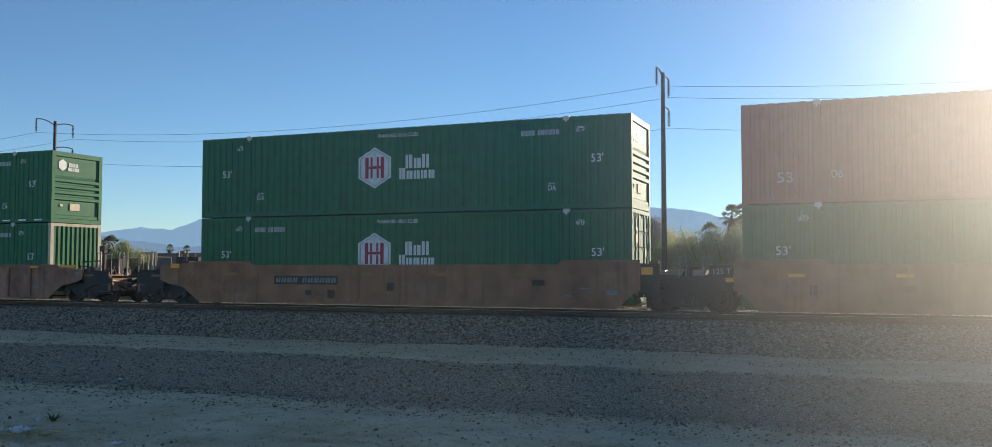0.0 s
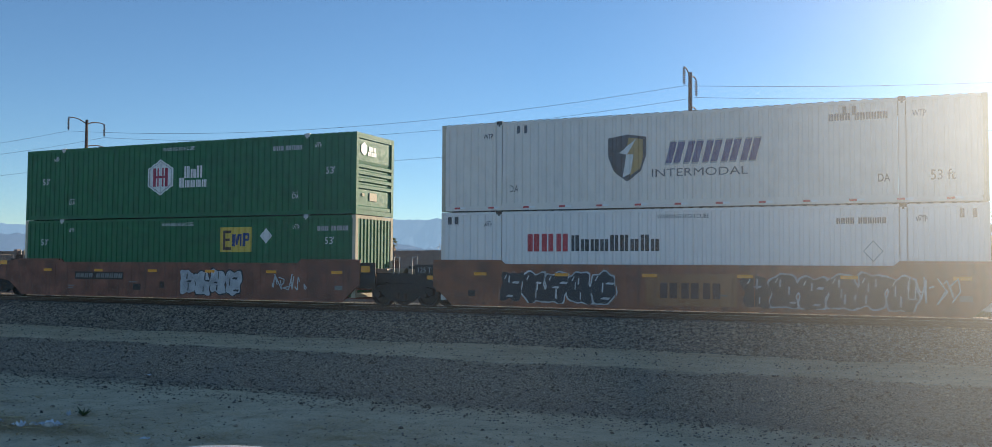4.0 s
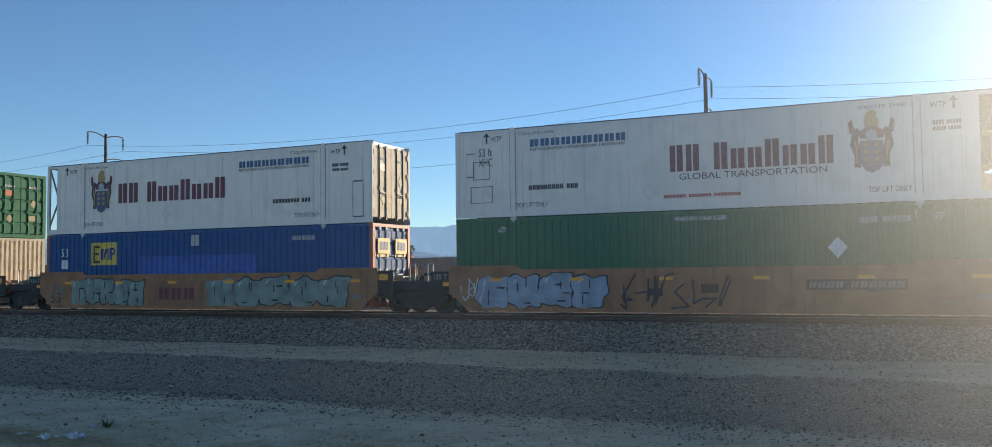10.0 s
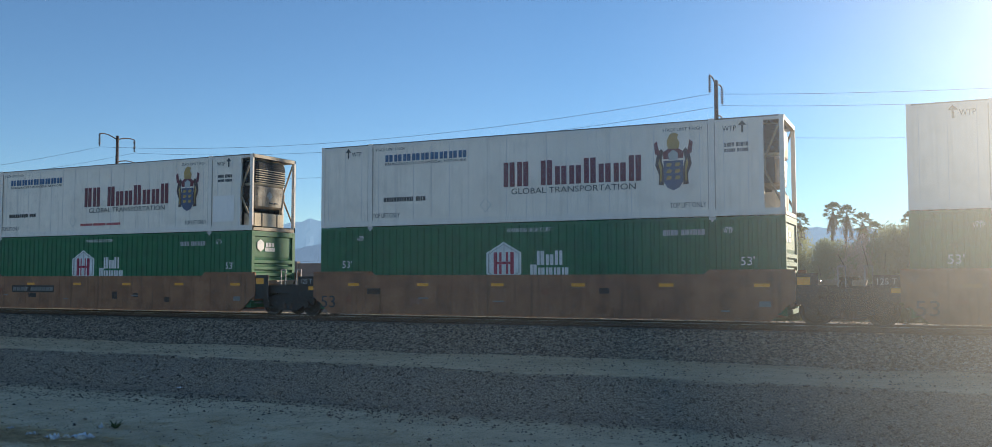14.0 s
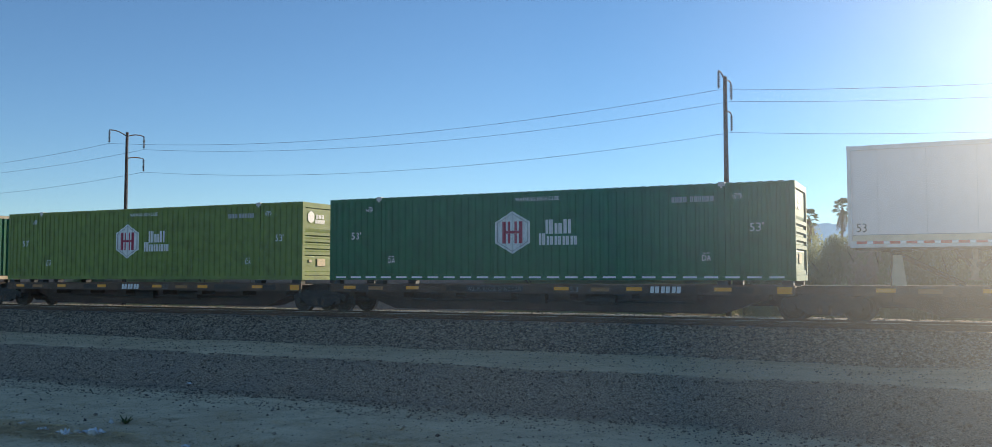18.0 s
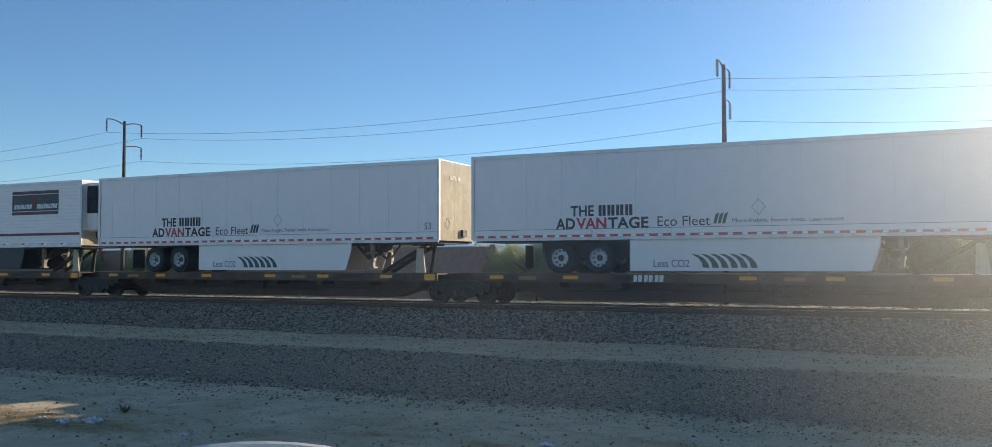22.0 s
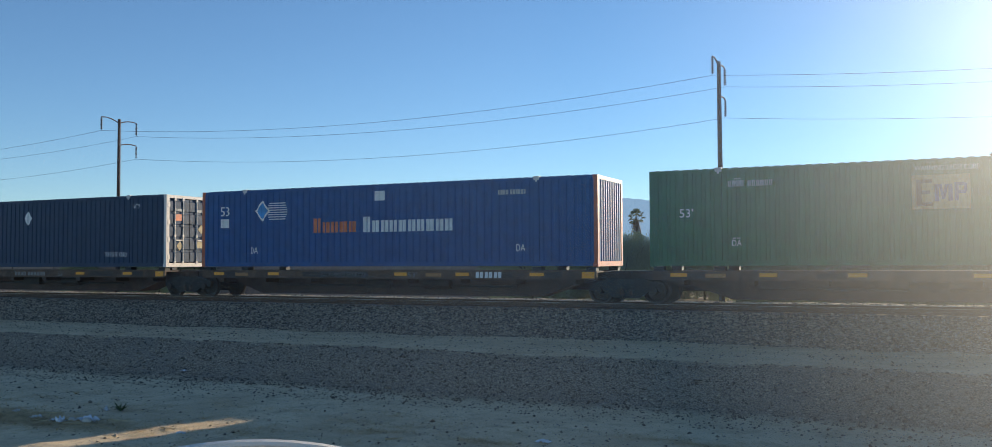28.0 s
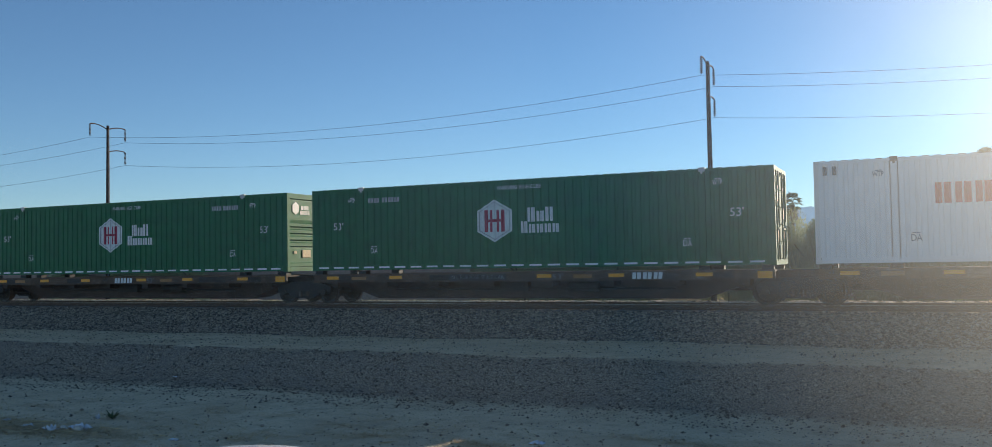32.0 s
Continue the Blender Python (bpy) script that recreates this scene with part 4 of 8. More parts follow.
def container(colour, end, post_colour=None, flat=False):
    """A 53 foot box in its parts; alike ones share their meshes."""
    post_colour = post_colour or colour
    key = (colour, end, post_colour, flat)
    c = new("container")
    if key in BASES:
        again = {}
        for ob, up in BASES[key]:
            o = new(ob[0], ob[1])
            o.parent, o.matrix_basis = again.get(up, c), ob[3]
            if o.material_slots[0].material != ob[2]:
                o.material_slots[0].link, o.material_slots[0].material = "OBJECT", ob[2]
            if ob[4]:
                o["label"] = ob[4]
            again[ob[5]] = o
        return c
    sp = painted("side_panel" + ("_flat" if flat else ""), lambda: side_geo(flat), colour)
    part("side_panel", sp, M[colour], c, at=(0, -HY + 0.012, 0))
    part("side_panel", sp, M[colour], c, at=Matrix.Translation((0, HY - 0.012, 0)) @ TURN)
    cp = painted("corner_post", lambda: Geo().box(-0.065, 0.065, -0.08, 0.08, 0.118, H - 0.118), post_colour)
    cc = painted("corner_casting", lambda: Geo().box(-0.08, 0.08, -0.082, 0.082, 0, 0.118), post_colour)
    lp = painted("lifting_post", lambda: Geo().box(-0.085, 0.085, 0, 0.09, 0.05, H - 0.05), colour)
    for sx in (-1, 1):
        for sy in (-1, 1):
            part("corner_post", cp, M[post_colour], c, at=(sx * (L / 2 - 0.065), sy * (HY - 0.08), 0))
            for z in (0, H - 0.118):
                part("corner_casting", cc, M[post_colour], c, at=(sx * (L / 2 - 0.08), sy * (HY - 0.082), z))
            part("lifting_post", lp, M[colour], c, at=Matrix.Translation((sx * (L / 2 - POST), sy * HY, 0)) @ (TURN if sy > 0 else Matrix.Identity(4)))
            part("lift_fitting", shared("lift_fitting:" + ("d" if "white" in colour or colour == "reefer" else "w"), lambda: Geo().box(-0.10, 0.10, -0.004, 0.16, H - 0.09, H + 0.035).box(-0.03, 0.03, -0.008, 0.02, H - 0.15, H - 0.09)),
                 M["iron"] if "white" in colour else M["fitting"], c, "lifting pocket", at=Matrix.Translation((sx * (L / 2 - POST), sy * HY, 0)) @ (TURN if sy > 0 else Matrix.Identity(4)))
    for sy in (-1, 1):
        part("top_rail", painted("top_rail", lambda: Geo().box(-L / 2 + 0.16, L / 2 - 0.16, -0.03, 0.03, H - 0.10, H - 0.012), colour), M[colour], c, at=(0, sy * (HY - 0.034), 0))
        part("bottom_rail", painted("bottom_rail", lambda: Geo().box(-L / 2 + 0.16, L / 2 - 0.16, -0.04, 0.04, 0.02, 0.17), colour), M[colour], c, at=(0, sy * (HY - 0.042), 0))
    part("roof", painted("flat_roof" if flat else "roof", lambda: Geo().box(-L / 2 + 0.17, L / 2 - 0.17, -HY + 0.07, HY - 0.07, H - 0.08, H - 0.006) if flat else roof_geo(), colour), M[colour], c)
    part("underframe", shared("underframe", lambda: Geo().box(-L / 2 + 0.15, L / 2 - 0.15, -HY + 0.1, HY - 0.1, 0.03, 0.16)), M["iron"], c)
    for z0, z1 in ((0.0, 0.17), (H - 0.13, H)):
        part("end_sill", painted("end_sill%d" % (z0 > 1), lambda: Geo().box(-0.06, 0.06, -HY + 0.17, HY - 0.17, z0 + 0.005, z1 - 0.005), post_colour), M[post_colour], c, at=(L / 2 - 0.062, 0, 0))
    part("end_wall", painted("left_end", lambda: Geo().box(-L / 2 + 0.01, -L / 2 + 0.06, -HY + 0.16, HY - 0.16, 0.02, H - 0.02), colour), M[colour], c)
    end_parts(c, end, colour, post_colour)
    BASES[key] = [((o.name.split(".")[0], o.data, o.material_slots[0].material, o.matrix_basis.copy(), o.get("label", ""), o.name), o.parent.name) for o in c.children_recursive]
    return c


def roof_geo():
    n = 54
    p = (L - 0.34) / n
    prof = []
    for k in range(n):
        x = -L / 2 + 0.17 + k * p
        prof += [(x, H + 0.012), (x + p * 0.5, H + 0.012), (x + p * 0.6, H - 0.011), (x + p * 0.9, H - 0.011)]
    prof.append((L / 2 - 0.17, H + 0.012))
    m, y = len(prof), HY - 0.012
    g = Geo()
    g.add([(x, -y, z) for x, z in prof] + [(x, y, z) for x, z in prof], [(i, i + 1, i + 1 + m, i + m) for i in range(m - 1)])
    g.add([(-L / 2 + 0.17, -y, H - 0.08), (L / 2 - 0.17, -y, H - 0.08), (L / 2 - 0.17, y, H - 0.08), (-L / 2 + 0.17, y, H - 0.08)], [(0, 3, 2, 1)])
    return g


def level_profile(x0, x1, steps, back):
    """A sheet bent along level lines: (depth, z) steps from the bottom up."""
    m = len(steps)
    g = Geo()
    g.add([(x0, d, z) for d, z in steps] + [(x1, d, z) for d, z in steps], [(i, i + m, i + 1 + m, i + 1) for i in range(m - 1)])
    g.add([(x0, back, steps[0][1]), (x1, back, steps[0][1]), (x1, back, steps[-1][1]), (x0, back, steps[-1][1])], [(0, 3, 2, 1)])
    return g


class Marks:
    """Puts lettering and emblems on the near side: x from the left end, z from the bottom."""

    def __init__(self, thing, front=-HY, base=0.0, lift=0.008, wavy=False):
        self.t, self.y, self.b, self.lift, self.wavy = thing, front, base, lift, wavy

    def put(self, name, geo, ink, x, z, label="", out=0.0, key=None):
        if self.wavy and 0.2 < z < H - 0.1:
            me = geo.mesh(name) if isinstance(geo, Geo) else geo
            geo = drape(key or (me.name if me is geo else (name, len(DRAPED))), me, x - L / 2)
        return part(name, geo, M[ink], self.t, label, at=(x - L / 2, self.y - self.lift - out, z + self.b))

    def word(self, body, x, z, w, h, ink="ink_white", label="", bold=0.0):
        me = text_mesh(body, w, h, bold)
        return self.put("lettering", me, ink, x, z, label or "stencilled lettering", key=("word", body, w, h))

    def bars(self, groups, x, z, w, h, ink="ink_white", slant=0.0, tall=(), label="", out=0.0):
        """One mesh for each word of a row of bars."""
        cells = sum(groups) + 0.7 * (len(groups) - 1)
        step, x0, k = w / cells, x - w / 2, 0
        for n in groups:
            g = blocks((n,), n * step, h, slant, tuple(q - k for q in tall if k <= q < k + n) or ((-1,) if tall else ()))
            self.put("wordmark", g, ink, x0 + n * step / 2, z, label, out, key=("bars", n, round(w, 2), h, slant, tall, k))
            x0 += (n + 0.7) * step
            k += n


def hex_pts(r, k=1.0):
    return [(r * 0.87 * k * x, r * z) for x, z in ((0, 1), (-1, 0.5), (-1, -0.5), (0, -1), (1, -0.5), (1, 0.5))]


def hex_logo(m, x=7.25, z=1.575):
    m.put("emblem", shared("hex_emblem", lambda: poly(hex_pts(0.70, 1.02))), "ink_white", x, z, "white hexagon emblem with red bars")
    m.put("emblem_edge", shared("hex_edge", lambda: ring(hex_pts(0.63, 1.02), 0.05)), "ink_grey", x, z, out=0.005)

    def bars():
        g = Geo()
        for s in (-1, 1):
            g.box(s * 0.30 - 0.055, s * 0.30 + 0.055, 0, 0.004, -0.36, 0.36)
            g.box(s * 0.12 - 0.05, s * 0.12 + 0.05, 0, 0.004, -0.36, -0.04)
            g.box(s * 0.12 - 0.05, s * 0.12 + 0.05, 0, 0.004, 0.06, 0.36)
        g.box(-0.24, 0.24, 0, 0.004, -0.035, 0.055)
        return g
    m.put("emblem_stroke", shared("hex_bars", bars), "ink_crimson", x, z, "crimson bars of the emblem", out=0.005)
    m.bars((3,), x + 1.62, z + 0.16, 0.95, 0.46, tall=(0, 2), label="white word bars")
    m.bars((5,), x + 1.60, z - 0.24, 1.36, 0.38, tall=(0,), label="white word bars")


def common(m, ink="ink_white", z53=1.58, l53=1.12, r53=15.07, wtp=(1.68, 14.52), da=True, idx=13.2, idz=2.45, whc=8.13, size53=0.26):
    if z53:
        for x in (l53, r53):
            m.word("53'", x, z53, 0.40, size53, ink)
    for x in wtp:
        m.word("WTP", x, 2.47, 0.29, 0.14, ink)
        m.bars((1,), x + 0.02, 2.57, 0.22, 0.022, ink)
    if da:
        for x in (2.6, 13.6):
            m.word("DA", x, 0.69, 0.27, 0.18, ink)
            m.bars((1,), x, 0.83, 0.26, 0.022, ink)
    if whc:
        m.word("WARNING HIGH CUBE", whc, 2.65, 1.56, 0.13, ink)
    if idx:
        m.bars((4, 6), idx, idz, 1.3, 0.17, "ink_grey" if ink == "ink_white" else ink, label="bars in place of the container number")


def dashes(m, z=0.11, ink=("reflect_white",), step=0.88):
    k, x = 0, 0.5
    while x < L - 0.3:
        m.put("reflector", shared("dash", lambda: rect(0.42, 0.055)), ink[k % len(ink)], x, z, out=0.004)
        x += step
        k += 1


def panel_logo(m, x, z, w=1.42, panel="ink_yellow", h=0.92):
    m.put("logo_panel", rect(w, h), panel, x, z, "yellow logo panel")
    def bold():
        g = Geo().box(-0.60, -0.47, 0, 0.004, -0.38, 0.34).box(-0.47, -0.2, 0, 0.004, 0.24, 0.34).box(-0.47, -0.26, 0, 0.004, -0.05, 0.04).box(-0.47, -0.2, 0, 0.004, -0.38, -0.28)
        return g
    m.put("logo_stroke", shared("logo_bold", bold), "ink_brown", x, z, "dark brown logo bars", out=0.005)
    def blue():
        g = Geo()
        g.box(-0.15, -0.05, 0, 0.004, -0.25, 0.2).prism([(-0.05, 0.2), (0.03, -0.2), (0.10, -0.2), (0.02, 0.2)], 0, 0.004)
        g.prism([(0.10, -0.2), (0.18, 0.2), (0.10, 0.2), (0.05, -0.1)], 0, 0.004).box(0.18, 0.28, 0, 0.004, -0.25, 0.2)
        g.box(0.33, 0.43, 0, 0.004, -0.25, 0.24).box(0.43, 0.6, 0, 0.004, 0.15, 0.24).box(0.43, 0.6, 0, 0.004, -0.06, 0.03).box(0.55, 0.63, 0, 0.004, -0.02, 0.2)
        return g
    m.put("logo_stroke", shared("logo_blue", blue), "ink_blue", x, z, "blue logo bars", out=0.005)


def load(name_label, thing, u, z, category="shipping container", group="containers on the train"):
    tagged(thing, name_label, category, group)
    MOVERS.append((thing, UNIT_X[u] + L / 2, YC, z))
    return thing


def hex_box(u, z, colour="green", end="ribbed", dash=False, lower=False, da=None, idx=13.2):
    c = container(colour, end)
    m = Marks(c, wavy=True)
    hex_logo(m)
    common(m, da=not lower if da is None else da, idx=idx)
    if dash:
        dashes(m, step=0.63 if z == Z_DECK else 0.88)
    shade = {"green": "dark green", "olive": "faded olive green", "teal": "blue-green"}[colour]
    return load("%s corrugated container with a white hexagon emblem%s" % (shade, " and white reflectors" if dash else ""), c, u, z)


def yellow_panel_box(u, z, x=10.97, zz=2.05, colour="bright_green", end="upright", panel="ink_yellow", diam=(12.32, 2.18), z53=2.0, tlo=False, idx=15.2, da=False, dash=False, wtp=(2.62, 13.64)):
    c = container(colour, end, "cream" if end == "upright" and colour != "bright_green" else None)
    m = Marks(c, wavy=True)
    panel_logo(m, x, zz, panel=panel)
    common(m, z53=z53, da=da, idx=idx, idz=2.43, wtp=wtp, whc=8.15)
    if diam:
        m.put("placard", shared("diamond", lambda: diamond(0.3)), "ink_white", *diam, "white diamond placard")
    if tlo:
        for q in (2.85, 13.4):
            m.word("TOP LIFT ONLY", q, 0.62, 1.2, 0.17)
    if dash:
        dashes(m, 0.09)
    return load("green corrugated container with a yellow logo panel", c, u, z)


def blue_panel_box(u, z):
    c = container("blue", "doors", "orange")
    m = Marks(c, wavy=True)
    panel_logo(m, 3.28, 2.05)
    m.word("53", 1.04, 2.12, 0.42, 0.34)
    m.put("size_panel", rect(0.42, 0.36), "ink_white", 1.05, 1.64, "white size panel")
    m.put("painted_patch", rect(5.85, 0.76), "blue_patch", 8.12, 1.52, "brighter patch of fresh blue paint")
    m.put("sticker", rect(0.42, 0.42), "ink_grey", 8.09, 2.48)
    m.bars((4, 6), 13.2, 2.45, 1.0, 0.16, "ink_grey")
    for s in (-0.6, 0.6):
        part("door_panel", shared("door_panel", lambda: rect(0.8, 0.55)), M["ink_yellow"], c, "yellow logo panel on the door", at=Matrix.Translation((L / 2 + 0.03, s, 2.1)) @ Matrix.Rotation(math.pi / 2, 4, "Z"))
        part("door_mark", shared("door_mark", lambda: blocks((3,), 0.6, 0.3)), M["ink_blue"], c, at=Matrix.Translation((L / 2 + 0.036, s, 2.1)) @ Matrix.Rotation(math.pi / 2, 4, "Z"))
    return load("bright blue container with orange posts and yellow logo panel", c, u, z)


def diamond_box(u, z):
    c = container("blue", "upright", "orange")
    m = Marks(c, wavy=True)
    m.word("53", 1.12, 2.12, 0.42, 0.36)
    m.put("size_panel", rect(0.42, 0.34), "ink_white", 1.11, 1.66, "white size panel")
    m.put("logo_diamond", shared("logo_diamond", lambda: diamond(0.40)), "ink_white", 2.92, 2.1, "white diamond logo")
    m.put("logo_diamond_inner", shared("logo_diamond_in", lambda: diamond(0.30)), "ink_sky", 2.92, 2.1, out=0.005)
    for k in range(8):
        m.put("speed_stripe", rect(0.95 - 0.05 * abs(k - 3.5), 0.035), "ink_white", 3.6, 1.78 + 0.085 * k)
    m.bars((5,), 6.2, 1.50, 1.9, 0.52, "ink_orange", tall=(0,), label="orange word bars")
    m.bars((10,), 9.22, 1.50, 3.65, 0.55, "ink_white", tall=(0,), label="white word bars")
    m.put("sticker", rect(0.44, 0.34), "ink_white", 8.1, 2.5)
    m.word("DA", 2.54, 0.62, 0.32, 0.24)
    m.word("DA", 13.5, 0.62, 0.32, 0.24)
    m.bars((4, 6), 13.2, 2.45, 1.0, 0.16, "ink_grey")
    return load("blue container with orange posts and orange and white wording", c, u, z)


def slant_word_box(u, z, shield=False, scrawl=False):
    c = container("grey_white", "upright", "cream")
    m = Marks(c, wavy=True)
    if shield:
        pts = [(-0.6, 0.62), (-0.6, 0.05), (-0.42, -0.42), (0, -0.74), (0.42, -0.42), (0.6, 0.05), (0.6, 0.62), (0, 0.72)]
        m.put("shield", poly(pts), "ink_black", 6.35, 1.56, "dark shield emblem with a yellow edge")
        m.put("shield_gold", poly([(0.05, 0.62), (-0.05, 0.1), (0.1, -0.55), (0.4, -0.35), (0.5, 0.05), (0.5, 0.55)]), "ink_gold", 6.35, 1.56, out=0.004)
        m.put("shield_road", poly([(-0.15, -0.6), (0.1, -0.5), (0.2, 0.1), (0.0, 0.1), (0.3, 0.6), (-0.25, 0.15), (-0.02, 0.1)]), "ink_white", 6.35, 1.56, out=0.008)
        m.bars((5,), 8.85, 1.66, 2.78, 0.72, "ink_grey", 0.25, label="pale word outline")
        m.bars((5,), 8.87, 1.66, 2.75, 0.62, "ink_blue", 0.25, label="dark blue slanted word bars", out=0.005)
        m.word("INTERMODAL", 8.54, 1.06, 2.84, 0.24, "ink_grey_dark")
    else:
        m.bars((5,), 8.07, 1.78, 4.2, 0.86, "ink_gold", 0.3, label="yellow shadow of the word")
        m.bars((5,), 8.12, 1.80, 4.2, 0.86, "ink_blue", 0.3, label="dark blue slanted word bars", out=0.005)
        m.word("INTERMODAL", 8.8, 1.02, 3.04, 0.30, "ink_blue")
    if scrawl:
        r = random.Random(4)
        pts = [(10.36 + 0.21 * k, 0, 1.7 + r.uniform(-0.3, 0.3)) for k in range(11)]
        m.put("scrawl", Geo().path([(p[0] - L / 2, 0, p[2]) for p in pts], 0.03, 5), "ink_black", L / 2, 0, "black spray scrawl")
    m.word("53 ft", 15.06, 0.75, 0.6, 0.28, "ink_black")
    for x in (1.68, 14.5):
        m.word("WTP", x, 2.45, 0.34, 0.17, "ink_black")
    for x in (2.6, 13.6):
        m.word("DA", x, 0.71, 0.3, 0.22, "ink_black")
    m.bars((4, 6), 12.95, 2.45, 1.55, 0.2, "ink_grey_dark")
    m.put("side_skirt", Geo().box(-L / 2 + POST + 0.1, L / 2 - POST - 0.1, 0, 0.02, 0.0, 0.22), "grey_white", L / 2, 0.02, out=0.004)
    x = 0.6
    while x < L - 0.4:
        m.put("reflector", shared("tape", lambda: rect(0.2, 0.06)), "tape_red", x, 0.11, out=0.03)
        m.put("reflector", shared("tape", lambda: rect(0.2, 0.06)), "reflect_white", x + 0.2, 0.11, out=0.03)
        x += 1.22
    for x in (2.75, 3.0, 12.6, 12.85):
        m.put("vent", shared("vent", lambda: Geo().box(-0.05, 0.05, -0.03, 0.01, -0.12, 0.12)), "ink_grey_dark", x, 2.62)
    return load("off-white corrugated container with slanted dark blue wording", c, u, z)


def red_black_box(u, z, lower=True):
    c = container("white", "doors", "grey_white")
    m = Marks(c, wavy=True)
    m.bars((3,), 3.77, 1.88, 1.45, 0.56, "ink_red", label="red word bars")
    m.bars((9,), 5.95, 1.86, 2.85, 0.50, "ink_black", tall=(0, 4, 5, 7), label="black word bars")
    common(m, "ink_grey_dark", z53=None, da=not lower, idx=13.0, whc=8.05)
    m.put("placard", ring([(0, -0.3), (0.26, 0), (0, 0.3), (-0.26, 0)], 0.12), "ink_grey", 13.3, 1.6)
    for s in (-0.6, 0.6):
        part("door_mark", shared("door_red", lambda: blocks((3,), 0.9, 0.40)), M["ink_faint_red"], c, "sun-faded red bars on the door", at=Matrix.Translation((L / 2 + 0.03, s, 2.1)) @ Matrix.Rotation(math.pi / 2, 4, "Z"))
    for x in (0.3, 0.55, 15.5, 15.8):
        m.put("vent", shared("vent", lambda: Geo().box(-0.05, 0.05, -0.03, 0.01, -0.12, 0.12)), "ink_grey_dark", x, 2.62)
    return load("white corrugated container with red and black wording", c, u, z)


def sky_word_box(u, z):
    c = container("white", "upright", "cream")
    m = Marks(c, wavy=True)
    m.bars((3,), 3.75, 2.02, 2.5, 0.78, "ink_sky", label="faded sky blue word bars")
    m.word("INTERMODAL", 3.78, 1.42, 2.44, 0.28, "ink_blue")
    common(m, "ink_grey_dark", z53=None, da=False, idx=12.4, whc=8.1)
    for x in (2.7, 3.1, 12.0, 12.8):
        m.put("vent", shared("vent", lambda: Geo().box(-0.05, 0.05, -0.03, 0.01, -0.12, 0.12)), "ink_grey_dark", x, 2.68)
    return load("scuffed white container with faded blue wording", c, u, z)


def navy_box(u, z, x0=10.9, dia=8.2):
    c = container("navy", "doors", "grey_white")
    m = Marks(c, wavy=True)
    m.bars((4,), x0 + 0.75, 1.95, 1.55, 0.36, "ink_white", label="white word bars")
    m.put("logo_diamond", ring([(0, -0.36), (0.36, 0), (0, 0.36), (-0.36, 0)], 0.3), "ink_white", x0 + 1.88, 1.96, "white diamond logo")
    m.put("logo_diamond_inner", shared("small_diamond", lambda: diamond(0.14)), "ink_white", x0 + 1.88, 1.96)
    m.put("placard", shared("diamond", lambda: diamond(0.3)), "ink_white", dia, 2.12, "pale diamond placard")
    for q in (2.98, 13.4):
        m.word("TOP LIFT ONLY", q, 0.52, 1.3, 0.18)
    for q in (1.68, 14.5):
        m.word("WTP", q, 2.45, 0.36, 0.19)
    m.bars((4, 6), 3.5, 2.52, 1.2, 0.18)
    return load("dark slate-blue container with white diamond logo and pale posts", c, u, z)


def plain_red(u, z):
    c = container("red", "doors")
    m = Marks(c, wavy=True)
    m.word("53", 1.2, 0.75, 0.42, 0.3, "ink_grey")
    m.word("DB", 2.6, 0.8, 0.3, 0.2, "ink_grey")
    return load("plain brick red corrugated container", c, u, z)


def plain_green(u, z):
    c = container("green", "upright")
    m = Marks(c, wavy=True)
    common(m, z53=0.62, da=False, idx=13.2, idz=2.45)
    m.put("placard", shared("diamond", lambda: diamond(0.3)), "ink_white", 11.95, 1.70, "white diamond placard")
    return load("plain dark green corrugated container with a diamond placard", c, u, z)


def ribbed_white_box(u, z):
    c = container("white", "doors", "grey_white", flat=True)
    m = Marks(c)
    panel_logo(m, 12.0, 2.24, 1.36, "ink_gold")
    common(m, "ink_grey_dark", z53=None, da=False, idx=2.75, idz=2.55, whc=None)
    n = 26
    for k in range(n):
        x = 0.35 + k * (L - 0.7) / (n - 1)
        m.put("rib", shared("rib", lambda: Geo().box(-0.035, 0.035, -0.03, 0.01, 0.17, H - 0.1)), "rib_tan", x, 0)
    for x in (7.75, 8.28):
        m.put("placard", ring([(0, -0.24), (0.21, 0), (0, 0.24), (-0.21, 0)], 0.2), "ink_gold", x, 1.4, out=0.03)
    m.put("sticker", rect(0.3, 0.4), "ink_grey", 3.2, 1.75)
    return load("white ribbed container with a gold logo panel", c, u, z)


# ---- refrigerated containers ----
def shell_geo(nose, levels, first=0, last=15):
    """A housing with rounded upright corners: its plan outline, scaled at each (height, scale), from one outline point to another."""
    plan = [(0.0, -1.0), (0.38, -1.0)] + [(0.38 + 0.26 * math.sin(radians(15 * k)), -0.74 - 0.26 * math.cos(radians(15 * k))) for k in range(1, 7)]
    plan = (plan + [(x, -y) for x, y in reversed(plan)])[first:last + 1]
    g, n = Geo(), len(plan)
    g.v = [(nose * x * k, y * (0.5 + 0.5 * k), z) for z, k in levels for x, y in plan]
    g.f = [(j * n + i, j * n + i + 1, (j + 1) * n + i + 1, (j + 1) * n + i) for j in range(len(levels) - 1) for i in range(n - 1)]
    g.f += [tuple(range(n)), tuple(range((len(levels) - 1) * n, len(levels) * n))]
    return g


